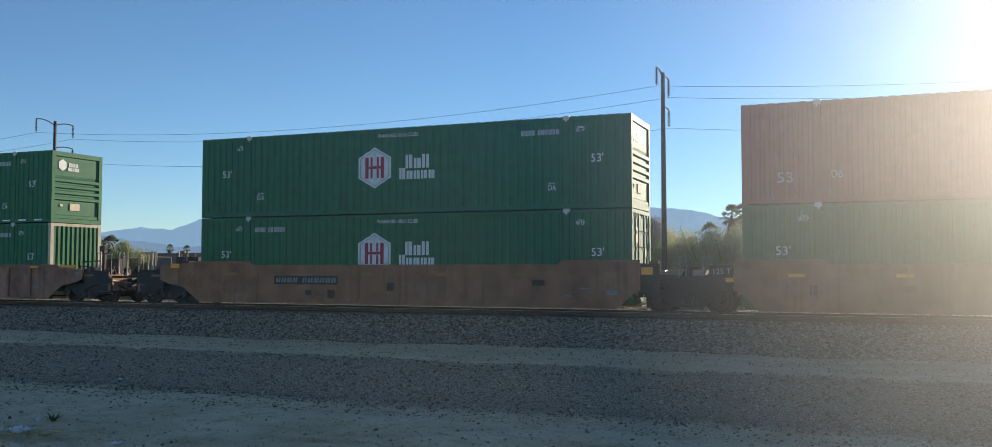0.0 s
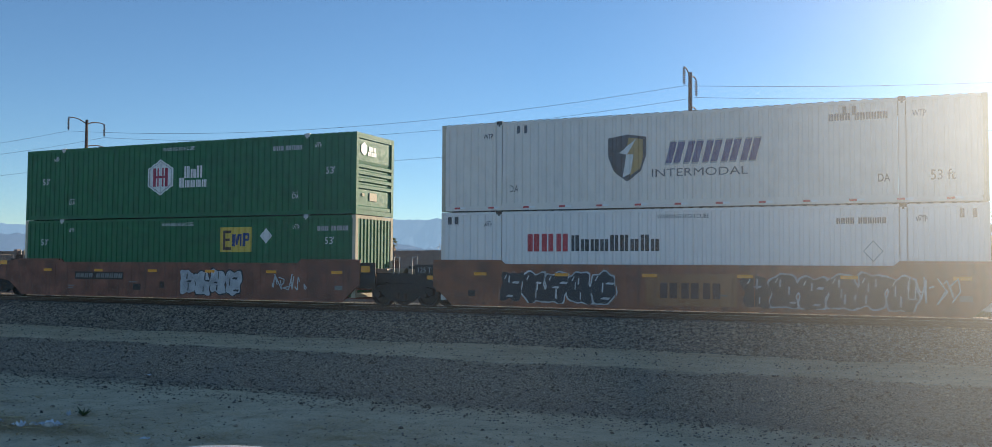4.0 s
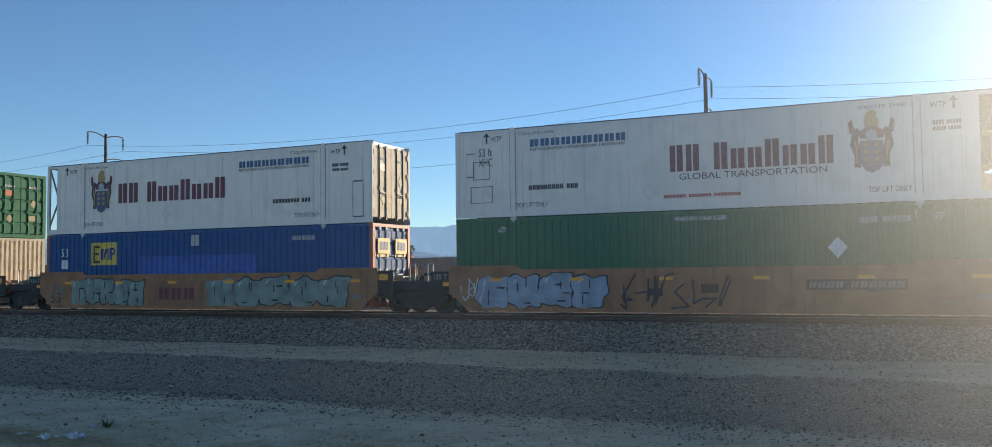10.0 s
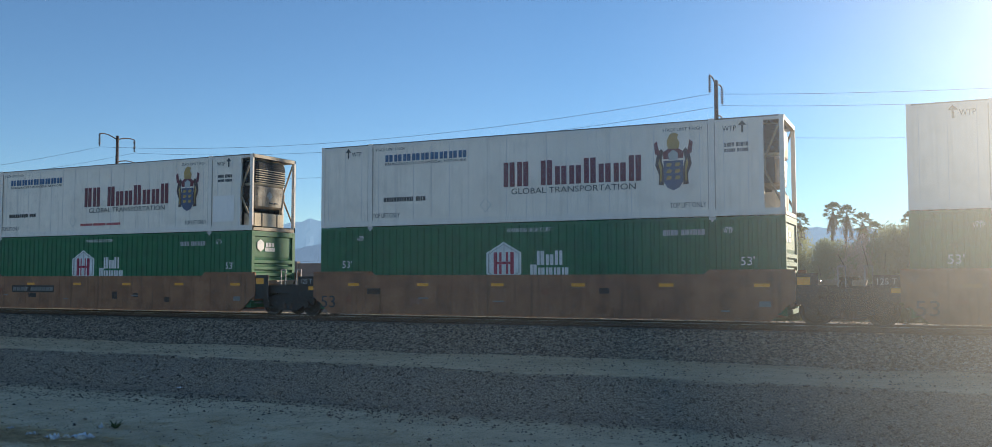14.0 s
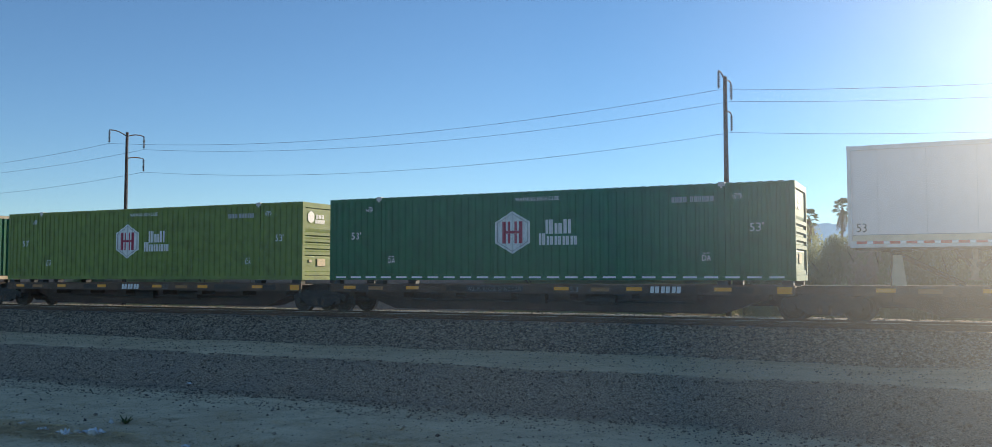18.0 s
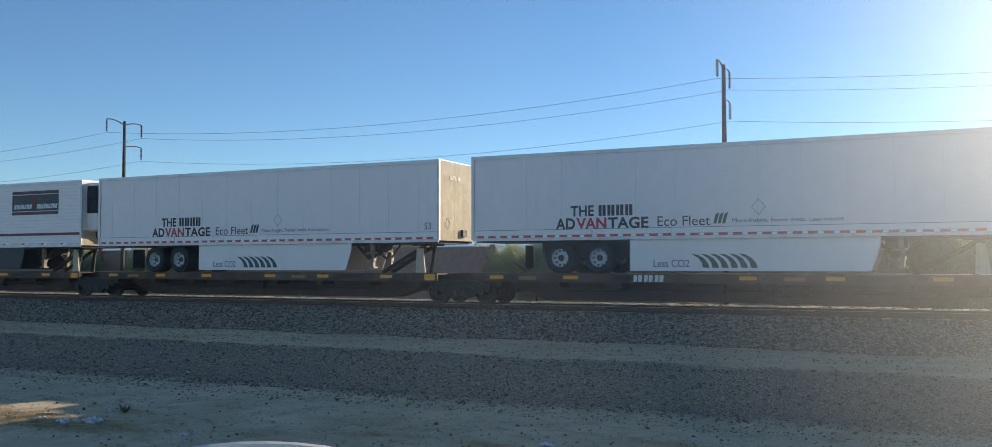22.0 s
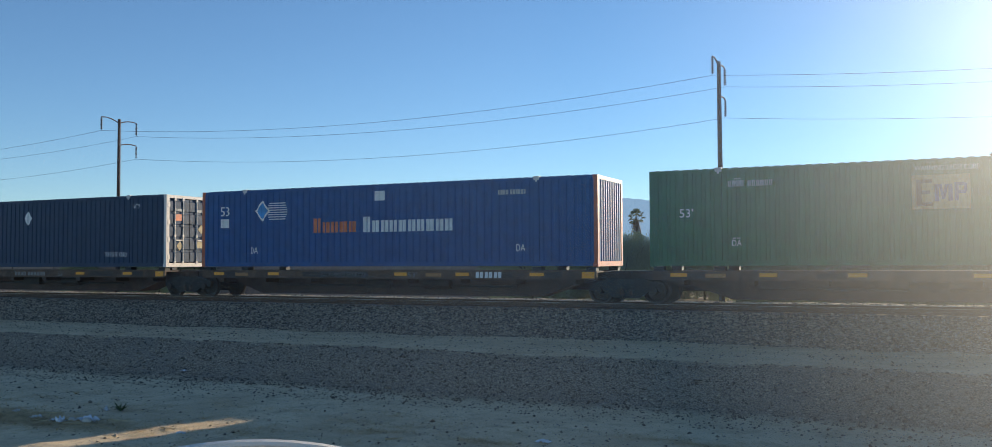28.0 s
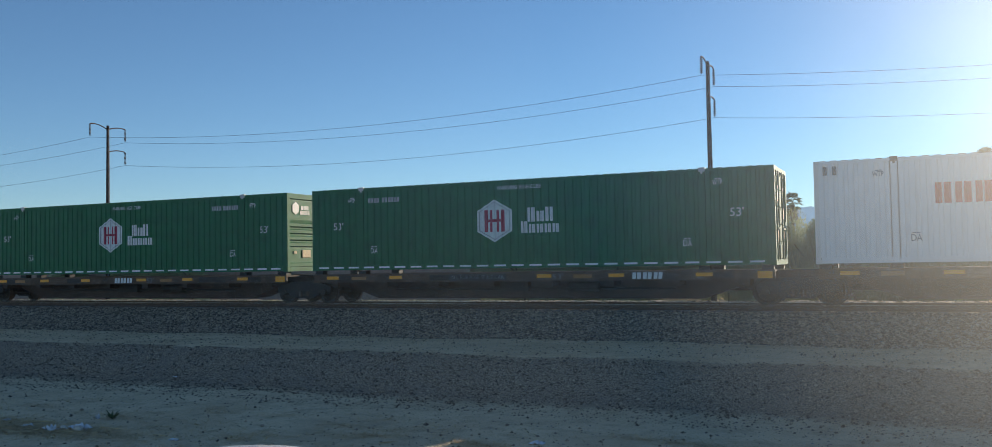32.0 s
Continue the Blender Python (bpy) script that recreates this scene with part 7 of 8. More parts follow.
    for s in (-1, 1):
        part("mud_flap", Geo().box(flap - 0.01, flap + 0.01, s * 0.95 - 0.3, s * 0.95 + 0.3, 1.2, 1.95), M["rubber"], t)
    # skirts
    sk = sorted((-nose * (L / 2 - 5.4), nose * (L / 2 - 3.6)))
    pts = [(sk[0], 1.13), (sk[1], 1.13), (sk[1], z0 - 0.05), (sk[0], z0 - 0.05)]
    if nose > 0:
        pts = [(sk[0], 1.13), (sk[1] - 0.25, 1.13), (sk[1], z0 - 0.3), (sk[1], z0 - 0.05), (sk[0], z0 - 0.05)]
    for s in (-1, 1):
        part("side_skirt", Geo().prism(pts, s * (HY - 0.08) - 0.015, s * (HY - 0.08) + 0.015), M["white"] if maker == "dry_van" else M["skirt_dark"], t, "aerodynamic side skirt")
    # landing gear; the tan of the legs stands for sun on them
    lx = nose * (L / 2 - 3.1)
    for s in (-1, 1):
        part("landing_leg", Geo().box(lx - 0.07, lx + 0.07, s * 0.6 - 0.07, s * 0.6 + 0.07, 1.25, z0 - 0.05).box(lx - 0.14, lx + 0.14, s * 0.6 - 0.12, s * 0.6 + 0.12, 1.2, 1.26).box(lx - 0.10, lx + 0.10, s * 0.6 - 0.09, s * 0.6 + 0.09, 1.45, 1.75), M["tan_frame"], t, "landing leg in a tan that imitates sunlight")
    part("gear_box", Geo().box(lx - 0.42, lx + 0.16, -0.50, 0.50, 1.78, 2.06).tube((lx - nose * 0.1, -0.62, 1.62), (lx - nose * 0.1, -0.78, 1.62), 0.09, 10), M["iron"], t, "dark landing gear box and crank")
    for s in (-1, 1):
        part("gear_strut", Geo().tube((lx, s * 0.6, 1.42), (lx - nose * 0.75, s * 0.5, 2.06), 0.05, 6).tube((lx, s * 0.6, 1.5), (lx + nose * 0.5, s * 0.5, 2.06), 0.04, 6), M["iron"], t, "diagonal leg strut")
    part("landing_brace", Geo().tube((lx, -0.6, 1.5), (lx, 0.6, 2.0), 0.03, 6).tube((lx, -0.6, 2.0), (lx - nose * 0.9, -0.6, 2.08), 0.03, 6), M["iron"], t)
    # rear or nose at the far end of the box
    R90 = Matrix.Rotation(math.pi / 2, 4, "Z")
    if nose < 0:
        for s in (-1, 1):
            if maker == "reefer_van" and s > 0:
                for zz, hh, ink in ((4.12, 0.62, "ink_black"), (4.47, 0.06, "ink_maroon"), (3.77, 0.06, "ink_maroon")):
                    part("logo_panel", rect(2.3, hh), M[ink], t, "logo band across the doors", at=Matrix.Translation((L / 2 + 0.036, 0, zz)) @ R90)
                part("wordmark", blocks((7,), 0.9, 0.14, 0.2), M["ink_white"], t, "white word bars", at=Matrix.Translation((L / 2 + 0.042, -0.45, 4.1)) @ R90)
            # These creams carry the warm sun on the rear of a white body.
            dl = part("rear_door", Geo().box(s * 0.63 - 0.6, s * 0.63 + 0.6, -0.03, 0.02, z0 + 0.1, z1 - 0.1), M["end_cream"] if maker == "reefer_van" else M["cream"], t, "rear door leaf", at=Matrix.Translation((L / 2, 0, 0)) @ R90)
            part("locking_bar", Geo().tube((s * 0.2, -0.06, z0 + 0.1), (s * 0.2, -0.06, z1 - 0.1), 0.035, 8), M["gasket_black"], dl)
            for k in range(4):
                part("hinge", Geo().box(s * 1.2 - 0.08, s * 1.2 + 0.05, -0.05, 0.0, z0 + 0.3 + 0.7 * k, z0 + 0.42 + 0.7 * k), M["galv"], dl)
        part("bumper", Geo().box(L / 2 - 0.15, L / 2 - 0.05, -1.15, 1.15, 1.25, 1.38).box(L / 2 - 0.14, L / 2 - 0.06, -0.6, -0.52, 1.38, z0).box(L / 2 - 0.14, L / 2 - 0.06, 0.52, 0.6, 1.38, z0), M["cream"], t, "underride guard")
        part("lamp_strip", Geo().box(L / 2 + 0.0, L / 2 + 0.02, -1.1, 1.1, z0 - 0.02, z0 + 0.08), M["end_cream"], t)
        if maker == "dry_van":
            part("wordmark", blocks((4,), 0.9, 0.22, 0.2), M["ink_red"], t, "red word bars", at=Matrix.Translation((L / 2 + 0.045, -0.1, 3.2)) @ R90)
            part("wordmark", blocks((5,), 0.8, 0.16), M["ink_grey"], t, at=Matrix.Translation((L / 2 + 0.045, -0.2, 4.6)) @ R90)
    elif maker == "dry_van":
        # Cream stands for sunlight on the white nose.
        part("nose_panel", Geo().box(L / 2 - 0.01, L / 2 + 0.03, -HY + 0.05, HY - 0.05, z0, z1 - 0.02), M["cream"], t, "plain nose wall")
        part("wordmark", blocks((4,), 0.8, 0.15, 0.2), M["ink_maroon"], t, "dark red word bars", at=Matrix.Translation((L / 2 + 0.045, -0.2, 4.35)) @ R90)
        part("placard", ring([(0, -0.22), (0.19, 0), (0, 0.22), (-0.19, 0)], 0.15), M["ink_black"], t, at=Matrix.Translation((L / 2 + 0.045, -0.7, 2.75)) @ R90)
        part("air_coupling", Geo().box(L / 2 + 0.03, L / 2 + 0.12, 0.3, 0.6, 2.3, 2.55), M["iron"], t)
    if maker == "reefer_van":
        cu = part("cooling_unit", shell_geo(nose, [(2.76, 0.80), (2.84, 0.96), (3.2, 1.0), (4.45, 1.0), (4.66, 0.96), (4.79, 0.86), (4.84, 0.66)]), M["white"], t, "white rounded refrigeration unit", at=(nose * L / 2, 0, 0))
        gr = part("grille", shell_geo(nose, [(3.52, 1.0), (3.56, 1.02), (4.45, 1.02), (4.64, 0.985), (4.70, 0.95)], 0, 4), M["grille"], cu, "black curved grille on the unit's flank")
        for k in range(5):
            part("slat", shell_geo(nose, [(3.70 + 0.18 * k, 1.015), (3.72 + 0.18 * k, 1.035), (3.74 + 0.18 * k, 1.015)], 0, 4), M["black"], gr)
        part("band", shell_geo(nose, [(3.44, 1.0), (3.46, 1.025), (3.52, 1.025), (3.54, 1.0)], 4, 15), M["grille"], cu, "dark band round the front")
        part("front_slot", Geo().box(nose * 0.64 - 0.02, nose * 0.64 + 0.02, -0.50, 0.45, 4.32, 4.48).box(nose * 0.64 - 0.02, nose * 0.64 + 0.02, -0.45, -0.05, 4.18, 4.23), M["grille"], cu, "dark vent slot")
        part("latch", Geo().box(nose * 0.56 - 0.03, nose * 0.56 + 0.03, -0.62, -0.56, 2.98, 3.02).box(nose * 0.63 - 0.015, nose * 0.63 + 0.015, 0.1, 0.3, 2.98, 3.02), M["grille"], cu)
        part("fuel_line", Geo().path([(nose * 0.1, -0.6, 2.78), (nose * 0.12, -0.6, 2.5), (nose * 0.1, -0.35, 2.36), (nose * 0.12, 0.1, 2.5)], 0.025).box(min(nose * 0.02, nose * 0.16), max(nose * 0.02, nose * 0.16), -0.3, 0.1, 2.3, 2.6), M["iron"], cu, "hoses and coupling below the unit")
        # Cream here too stands for sunlight on the nose.
        part("nose_plate", Geo().box(nose * L / 2 - 0.01, nose * L / 2 + 0.02, -HY + 0.05, HY - 0.05, z0, 2.8), M["cream"], t)
    m = Marks(t, front=-HY + 0.01, lift=0.01)
    if maker == "reefer_van":
        lx = 13.28 if nose > 0 else 2.88
        m.put("logo_panel", rect(2.95, 1.04), "ink_black", lx, 4.04, "black logo panel with red edges")
        for dz in (0.46, -0.46):
            m.put("logo_stripe", rect(2.95, 0.08), "ink_maroon", lx, 4.04 + dz, out=0.005)
            m.put("logo_stripe", rect(2.95, 0.03), "ink_white", lx, 4.04 + dz * 0.8, out=0.005)
        for k in range(4):
            m.put("logo_line", rect(2.9, 0.02), "ink_grey_dark", lx, 4.0 + 0.09 * k, out=0.005)
        m.put("logo_mark", shared("logo_mark", lambda: poly([(-0.12, -0.25), (0.12, -0.25), (0.1, 0.0), (0.18, 0.2), (0.06, 0.34), (-0.06, 0.34), (-0.18, 0.2), (-0.1, 0.0)])), "ink_maroon", lx - 0.05, 4.06, "dark red mark", out=0.006)
        m.bars((7,), lx - 0.78, 3.88, 1.15, 0.2, "ink_white", 0.2, label="white script word bars", out=0.008)
        m.bars((9,), lx + 0.75, 3.88, 1.3, 0.2, "ink_white", 0.2, label="white script word bars", out=0.008)
        m.put("stripe", rect(L - 0.1, 0.11), "ink_maroon", L / 2, 2.66, "maroon waistline stripe")
        x = 0.4
        while x < L - 0.2:
            m.put("reflector", shared("tape", lambda: rect(0.2, 0.06)), "tape_red", x, 2.24, out=0.03)
            m.put("reflector", shared("tape", lambda: rect(0.2, 0.06)), "reflect_white", x + 0.2, 2.24, out=0.03)
            x += 1.22
    else:
        ad, eco, mf, d53, less = (4.45, 7.2, 10.0, 15.73, 7.6) if nose > 0 else (11.75, 5.55, 8.6, 0.3, 8.4)
        m.word("THE", ad - 0.58, 3.02, 0.78, 0.34, "ink_black", "bold black lettering", 0.03)
        m.bars((4,), ad + 0.52, 3.02, 1.15, 0.34, "ink_black", label="black word bars")
        m.word("AD", ad - 1.15, 2.62, 0.66, 0.36, "ink_black", "bold black lettering", 0.03)
        m.word("VAN", ad - 0.28, 2.62, 1.0, 0.36, "ink_red", "bold red lettering", 0.03)
        m.word("TAGE", ad + 0.92, 2.62, 1.3, 0.36, "ink_black", "bold black lettering", 0.03)
        m.word("Eco Fleet", eco - 0.1, 2.64, 1.6, 0.30, "ink_black")
        for k in range(3):
            m.put("leaf_mark", shared("leaf_mark", lambda: poly([(-0.06, -0.16), (0.03, -0.16), (0.12, 0.18), (0.0, 0.1)])), "ink_green", eco + 0.85 + 0.13 * k, 2.7)
        m.word("More freight. Fewer loads. Less impact.", mf + 0.1, 2.6, 3.1, 0.16, "ink_grey_dark")
        m.put("placard", ring([(0, -0.25), (0.21, 0), (0, 0.25), (-0.21, 0)], 0.15), "ink_grey", 9.3 if nose > 0 else 6.85, 3.0)
        m.word("53", d53, 2.65, 0.26, 0.24, "ink_black")
        s = Marks(t, front=-HY + 0.08, lift=0.022)
        s.word("Less CO2", less - 0.9 if nose > 0 else less + 0.9, 1.36, 1.1, 0.22, "ink_blue")
        for k in range(6):
            s.put("leaf_mark", shared("leaf_blade", lambda: poly([(-0.30, 0.20), (-0.10, 0.17), (0.09, 0.06), (0.21, -0.10), (0.25, -0.22), (0.05, -0.22), (0.03, -0.08), (-0.08, 0.07)])), "ink_green", less + (0.0 + 0.28 * k if nose > 0 else -1.35 + 0.28 * k), 1.45)
        # the lower rub rail with its tape: white plates on a red band
        m.put("rub_rail", Geo().box(-L / 2 + 0.06, L / 2 - 0.06, -0.012, 0.012, -0.08, 0.08), "end_cream" if nose < 0 else "white", L / 2, 2.36, "pale lower rub rail")
        m.put("seam", rect(L - 0.12, 0.012), "ink_grey_dark", L / 2, 2.45, "dark seam over the rub rail")
        x = 0.3
        while x < L - 0.2:
            m.put("reflector", shared("tape_long", lambda: rect(0.27, 0.075)), "tape_red", x, 2.235, out=0.03)
            m.put("reflector", shared("tape_short", lambda: rect(0.15, 0.06)), "reflect_white", x + 0.21, 2.235, out=0.032)
            x += 0.42
        m.put("scuff", rect(0.02, 0.12), "ink_black", 4.2, 2.36, out=0.02)
    lab = "white dry-van semi-trailer with black and red wording and white skirts" if maker == "dry_van" else "white refrigerated semi-trailer with a black logo panel and maroon stripe"
    tagged(t, lab, "semi-trailer", "trailers on the train")
    MOVERS.append((t, UNIT_X[u] + L / 2, YC, 0))
    return t


M["blue_patch"] = mat("fresh_blue_patch", (0.022, 0.085, 0.36), 0.5, vary=0.2, scale=2, bump=0)
M["ink_orange"] = mat("orange_lettering", (0.62, 0.16, 0.05), 0.5, vary=0.15, bump=0)
M["ink_grey_dark"] = mat("dark_grey_lettering", (0.10, 0.10, 0.11), 0.6, vary=0.2, bump=0)
M["ink_green"] = mat("dark_green_leaf_marks", (0.02, 0.09, 0.08), 0.5, vary=0.2, bump=0)

# ---- the train, from its front ----
def tag(kind, x, z, w, h, ink, seed, **k):
    f = graffiti if kind == "b" else wild
    return lambda c: f(c, x - L / 2, z, w, h, ink, seed, **k)


def logo_panel_at(x, ink, panel=None):
    def f(c, m):
        if panel:
            m.put("logo_panel", rect(2.7, 0.95), panel, x, 0.74, "clean panel with logo bars")
        m.bars((3,), x, 0.72, 1.9, 0.46, ink, label="logo bars", out=0.006)
    return f


well_car(0, "rust_tan", "joint", "joint", number=12.0)
well_car(1, "rust_tan", "coupler", "joint", number=4.6, refl="reflect_dull")
well_car(2, "old_brown", "coupler", "coupler", ribbed=True, number=2.2, tags=(tag("b", 4.9, 0.82, 2.6, 1.0, "spray_silver", 1, letters=4, y=-1.478), tag("b", 11.0, 0.82, 4.3, 1.0, "spray_silver", 2, letters=6, y=-1.478), tag("w", 6.7, 0.7, 0.7, 0.5, "spray_white", 3, n=5, y=-1.478)))
well_car(3, "red_brown", "joint", "coupler", number=10.1, tags=(tag("b", 4.0, 0.78, 2.3, 1.0, "spray_black", 4, letters=3, edge="spray_white"), tag("b", 14.4, 0.78, 2.0, 1.1, "spray_teal", 5, letters=3)))
well_car(4, "brown", "joint", "joint", extra=(logo_panel_at(8.3, "ink_brown", "tan"),), tags=(tag("b", 4.1, 0.74, 3.8, 1.1, "spray_black", 6, letters=5, edge="spray_white"), tag("b", 12.1, 0.74, 4.6, 1.1, "spray_black", 7, letters=6, edge="spray_silver"), tag("w", 14.8, 0.8, 1.2, 0.8, "spray_white", 8, n=7)))
well_car(5, "red_brown", "coupler", "joint", number=4.3, tags=(tag("b", 9.9, 0.75, 2.9, 1.05, "spray_silver", 9, letters=4), tag("w", 13.4, 0.8, 1.6, 0.6, "spray_white", 10, n=7)))
well_car(6, "tan", "coupler", "coupler", number=3.6, top=1.36, refl="reflect_dull", tags=(tag("w", 5.9, 1.2, 2.0, 0.25, "spray_white", 11, n=9),))
well_car(7, "old_brown", "coupler", "coupler", ribbed=True, number=3.0, tags=(tag("w", 5.7, 0.9, 0.8, 0.6, "spray_white", 12, n=5, y=-1.478), tag("w", 7.7, 0.8, 0.9, 0.8, "spray_teal", 13, n=7, y=-1.478)), extra=(logo_panel_at(11.4, "ink_number"),))
well_car(8, "tan", "coupler", "coupler", number=2.6, num_z=1.1, top=1.36, size53=14.0, refl="reflect", extra=(logo_panel_at(9.9, "ink_maroon"),))
well_car(9, "tan", "joint", "coupler", number=12.4, tags=(tag("b", 3.0, 0.78, 4.4, 1.22, "spray_blue", 14, letters=4), tag("w", 7.1, 0.76, 3.6, 1.1, "spray_shade", 15, n=9, r0=0.03), tag("w", 0.6, 0.8, 0.9, 0.9, "spray_white", 16, n=5)))
well_car(10, "tan", "joint", "joint", extra=(logo_panel_at(7.3, "ink_maroon", "rust_tan"),), size53=0.7, tags=(tag("b", 3.6, 0.78, 4.0, 1.2, "spray_teal", 17, letters=5), tag("b", 12.0, 0.78, 6.4, 1.22, "spray_teal", 18, letters=5), tag("w", 0.9, 0.85, 0.9, 0.6, "spray_teal", 28, n=5)))
well_car(11, "tan", "coupler", "joint", number=4.5, size53=0.5, tags=(tag("w", 3.4, 0.75, 3.2, 0.8, "spray_white", 19, n=9), tag("w", 6.8, 0.7, 1.3, 0.7, "spray_silver", 20, n=6), tag("b", 10.7, 0.72, 4.6, 1.15, "spray_silver", 21, letters=6)))
well_car(12, "rust_tan", "joint", "coupler", number=10.6, size53=0.4, refl="reflect_dull")
well_car(13, "rust_tan", "joint", "joint", size53=0.4, refl="reflect")
well_car(14, "rust_tan", "coupler", "joint", number=4.4, size53=0.7)
plain_red(0, Z_TOP)
hex_box(0, Z_LOW, lower=True)
hex_box(1, Z_TOP)
hex_box(1, Z_LOW, end="doors", lower=True, idx=3.0)
hex_box(2, Z_TOP, dash=True)
yellow_panel_box(2, Z_LOW, x=8.0, zz=1.3, colour="green", panel="ink_faded_yellow", diam=(12.2, 1.75), z53=1.55, idx=13.3, wtp=(1.7, 14.5))
slant_word_box(3, Z_TOP)
yellow_panel_box(3, Z_LOW, x=10.9)
slant_word_box(4, Z_TOP, shield=True)
red_black_box(4, Z_LOW)
hex_box(5, Z_TOP)
yellow_panel_box(5, Z_LOW, colour="green", x=10.95)
slant_word_box(6, Z_TOP)
diamond_box(6, Z_LOW)
slant_word_box(7, Z_TOP, scrawl=True)
yellow_panel_box(7, Z_LOW)
hex_box(8, Z_TOP)
blue_panel_box(8, Z_LOW)
reefer(9, Z_TOP, faded=True)
plain_green(9, Z_LOW)
reefer(10, Z_TOP, nose=-1)
blue_panel_box(10, Z_LOW)
yellow_panel_box(11, Z_TOP, x=8.07, zz=1.5, colour="green", end="doors", panel="ink_faded_yellow", diam=(3.71, 1.79), z53=1.5, idx=3.0, da=True)
sky_word_box(11, Z_LOW)
for u in (12, 13, 14):
    reefer(u, Z_TOP, panel=u == 14)
    hex_box(u, Z_LOW, lower=True)
spine_car(15, "joint", "coupler", True, 1, number=4.0)
spine_car(16, "joint", "joint", True, -1, word=9.5)
spine_car(17, "joint", "joint", word="spine")
spine_car(18, "joint", "joint", word=7.5)
spine_car(19, "coupler", "joint", number=8.6)
spine_car(20, "joint", "coupler", number=4.0)
spine_car(21, "joint", "joint", True, 1, word=6.0)
spine_car(22, "joint", "joint", True, 1)
spine_car(23, "joint", "joint", True, 1)
spine_car(24, "coupler", "joint", True, -1, number=8.5)
spine_car(25, "joint", "coupler", number=5.3)
spine_car(26, "joint", "joint", word=6.4)
spine_car(27, "joint", "joint")
spine_car(28, "joint", "joint", word="spine")
spine_car(29, "coupler", "joint", number=8.3)
spine_car(30, "joint", "coupler", number=5.5)
spine_car(31, "joint", "joint", word=6.8)
spine_car(32, "joint", "joint", word="spine")
spine_car(33, "joint", "joint", word=8.0)
trailer(15, "reefer_van", 1)
trailer(16, "dry_van", -1)
hex_box(17, Z_DECK, dash=True)
hex_box(18, Z_DECK, colour="olive")
yellow_panel_box(19, Z_DECK, x=11.27, zz=2.02, colour="teal", tlo=True, diam=(4.9, 2.27), z53=2.02, wtp=(2.4, 13.8))
hex_box(20, Z_DECK)
trailer(21, "dry_van", 1)
trailer(22, "dry_van", 1)
trailer(23, "reefer_van", 1)
trailer(24, "reefer_van", -1)
navy_box(25, Z_DECK)
yellow_panel_box(26, Z_DECK, x=5.25, zz=2.1, colour="green", end="doors", panel="ink_faded_yellow", diam=(3.84, 2.1), z53=2.07, tlo=True, idx=1.5, dash=True)
yellow_panel_box(27, Z_DECK, x=8.0, zz=2.0, colour="green", end="doors", panel="ink_faded_yellow", z53=1.6, tlo=False, idx=3.0, da=True)
diamond_box(28, Z_DECK)
navy_box(29, Z_DECK, x0=3.13, dia=8.1)
ribbed_white_box(30, Z_DECK)
red_black_box(31, Z_DECK, lower=False)
hex_box(32, Z_DECK, end="doors", dash=True, idx=3.0)
hex_box(33, Z_DECK, dash=True)


# ---- the vehicle from which the train is watched ----
def film_glass():
    """Clear glass with a thin film, added for glare, that scatters the low sun forward."""
    m = bpy.data.materials.new("dusty_window_glass")
    m.use_nodes = True
    n, l = link_nodes(m)
    n.remove(n["Principled BSDF"])
    clear, rough, soft = n.new("ShaderNodeBsdfTransparent"), n.new("ShaderNodeBsdfRefraction"), n.new("ShaderNodeBsdfTranslucent")
    rough.inputs["IOR"].default_value, rough.inputs["Roughness"].default_value = 1.30, FILM_ROUGH
    a, b = n.new("ShaderNodeMixShader"), n.new("ShaderNodeMixShader")
    t = n.new("ShaderNodeTexNoise")
    t.inputs["Scale"].default_value, t.inputs["Detail"].default_value = 9.0, 5
    tc = n.new("ShaderNodeTexCoord")
    l.new(tc.outputs["Object"], t.inputs["Vector"])
    r = n.new("ShaderNodeMapRange")
    for k, v in enumerate((0.3, 0.7, FILM * 0.85, FILM * 1.15)):
        r.inputs[k + 1].default_value = v
    l.new(t.outputs["Fac"], r.inputs[0])
    # the film is set denser to the right, to shape the glare there
    sep, side, mul = n.new("ShaderNodeSeparateXYZ"), n.new("ShaderNodeMapRange"), n.new("ShaderNodeMath")
    side.interpolation_type = "SMOOTHSTEP"
    for k, v in enumerate((-0.22, 0.14, 0.25, 0.86)):
        side.inputs[k + 1].default_value = v
    mul.operation = "MULTIPLY"
    l.new(tc.outputs["Object"], sep.inputs[0])
    l.new(sep.outputs["X"], side.inputs[0])
    l.new(r.outputs[0], mul.inputs[0])
    l.new(side.outputs[0], mul.inputs[1])
    l.new(mul.outputs[0], a.inputs[0])
    l.new(clear.outputs[0], a.inputs[1])
    l.new(b.outputs[0], a.inputs[2])
    b.inputs[0].default_value = FILM_SOFT
    l.new(rough.outputs[0], b.inputs[1])
    l.new(soft.outputs[0], b.inputs[2])
    l.new(a.outputs[0], n["Material Output"].inputs[0])
    return m


win = empty("vehicle_window", "side window glass of the parked vehicle with a glare film", "window")
win.matrix_basis = Matrix.Translation((-0.2, 0.42, 1.4)) @ Matrix.Rotation(radians(24.5), 4, "Z") @ Matrix.Rotation(radians(-8), 4, "X")
pane = part("pane", Geo().box(-0.75, 0.75, -0.002, 0.002, -0.42, 0.42), film_glass(), win, "clear glass with a thin film added for sun glare")
pane.visible_shadow = False
M["gasket"] = mat("black_window_gasket", (0.012, 0.012, 0.013), 0.7, bump=0)
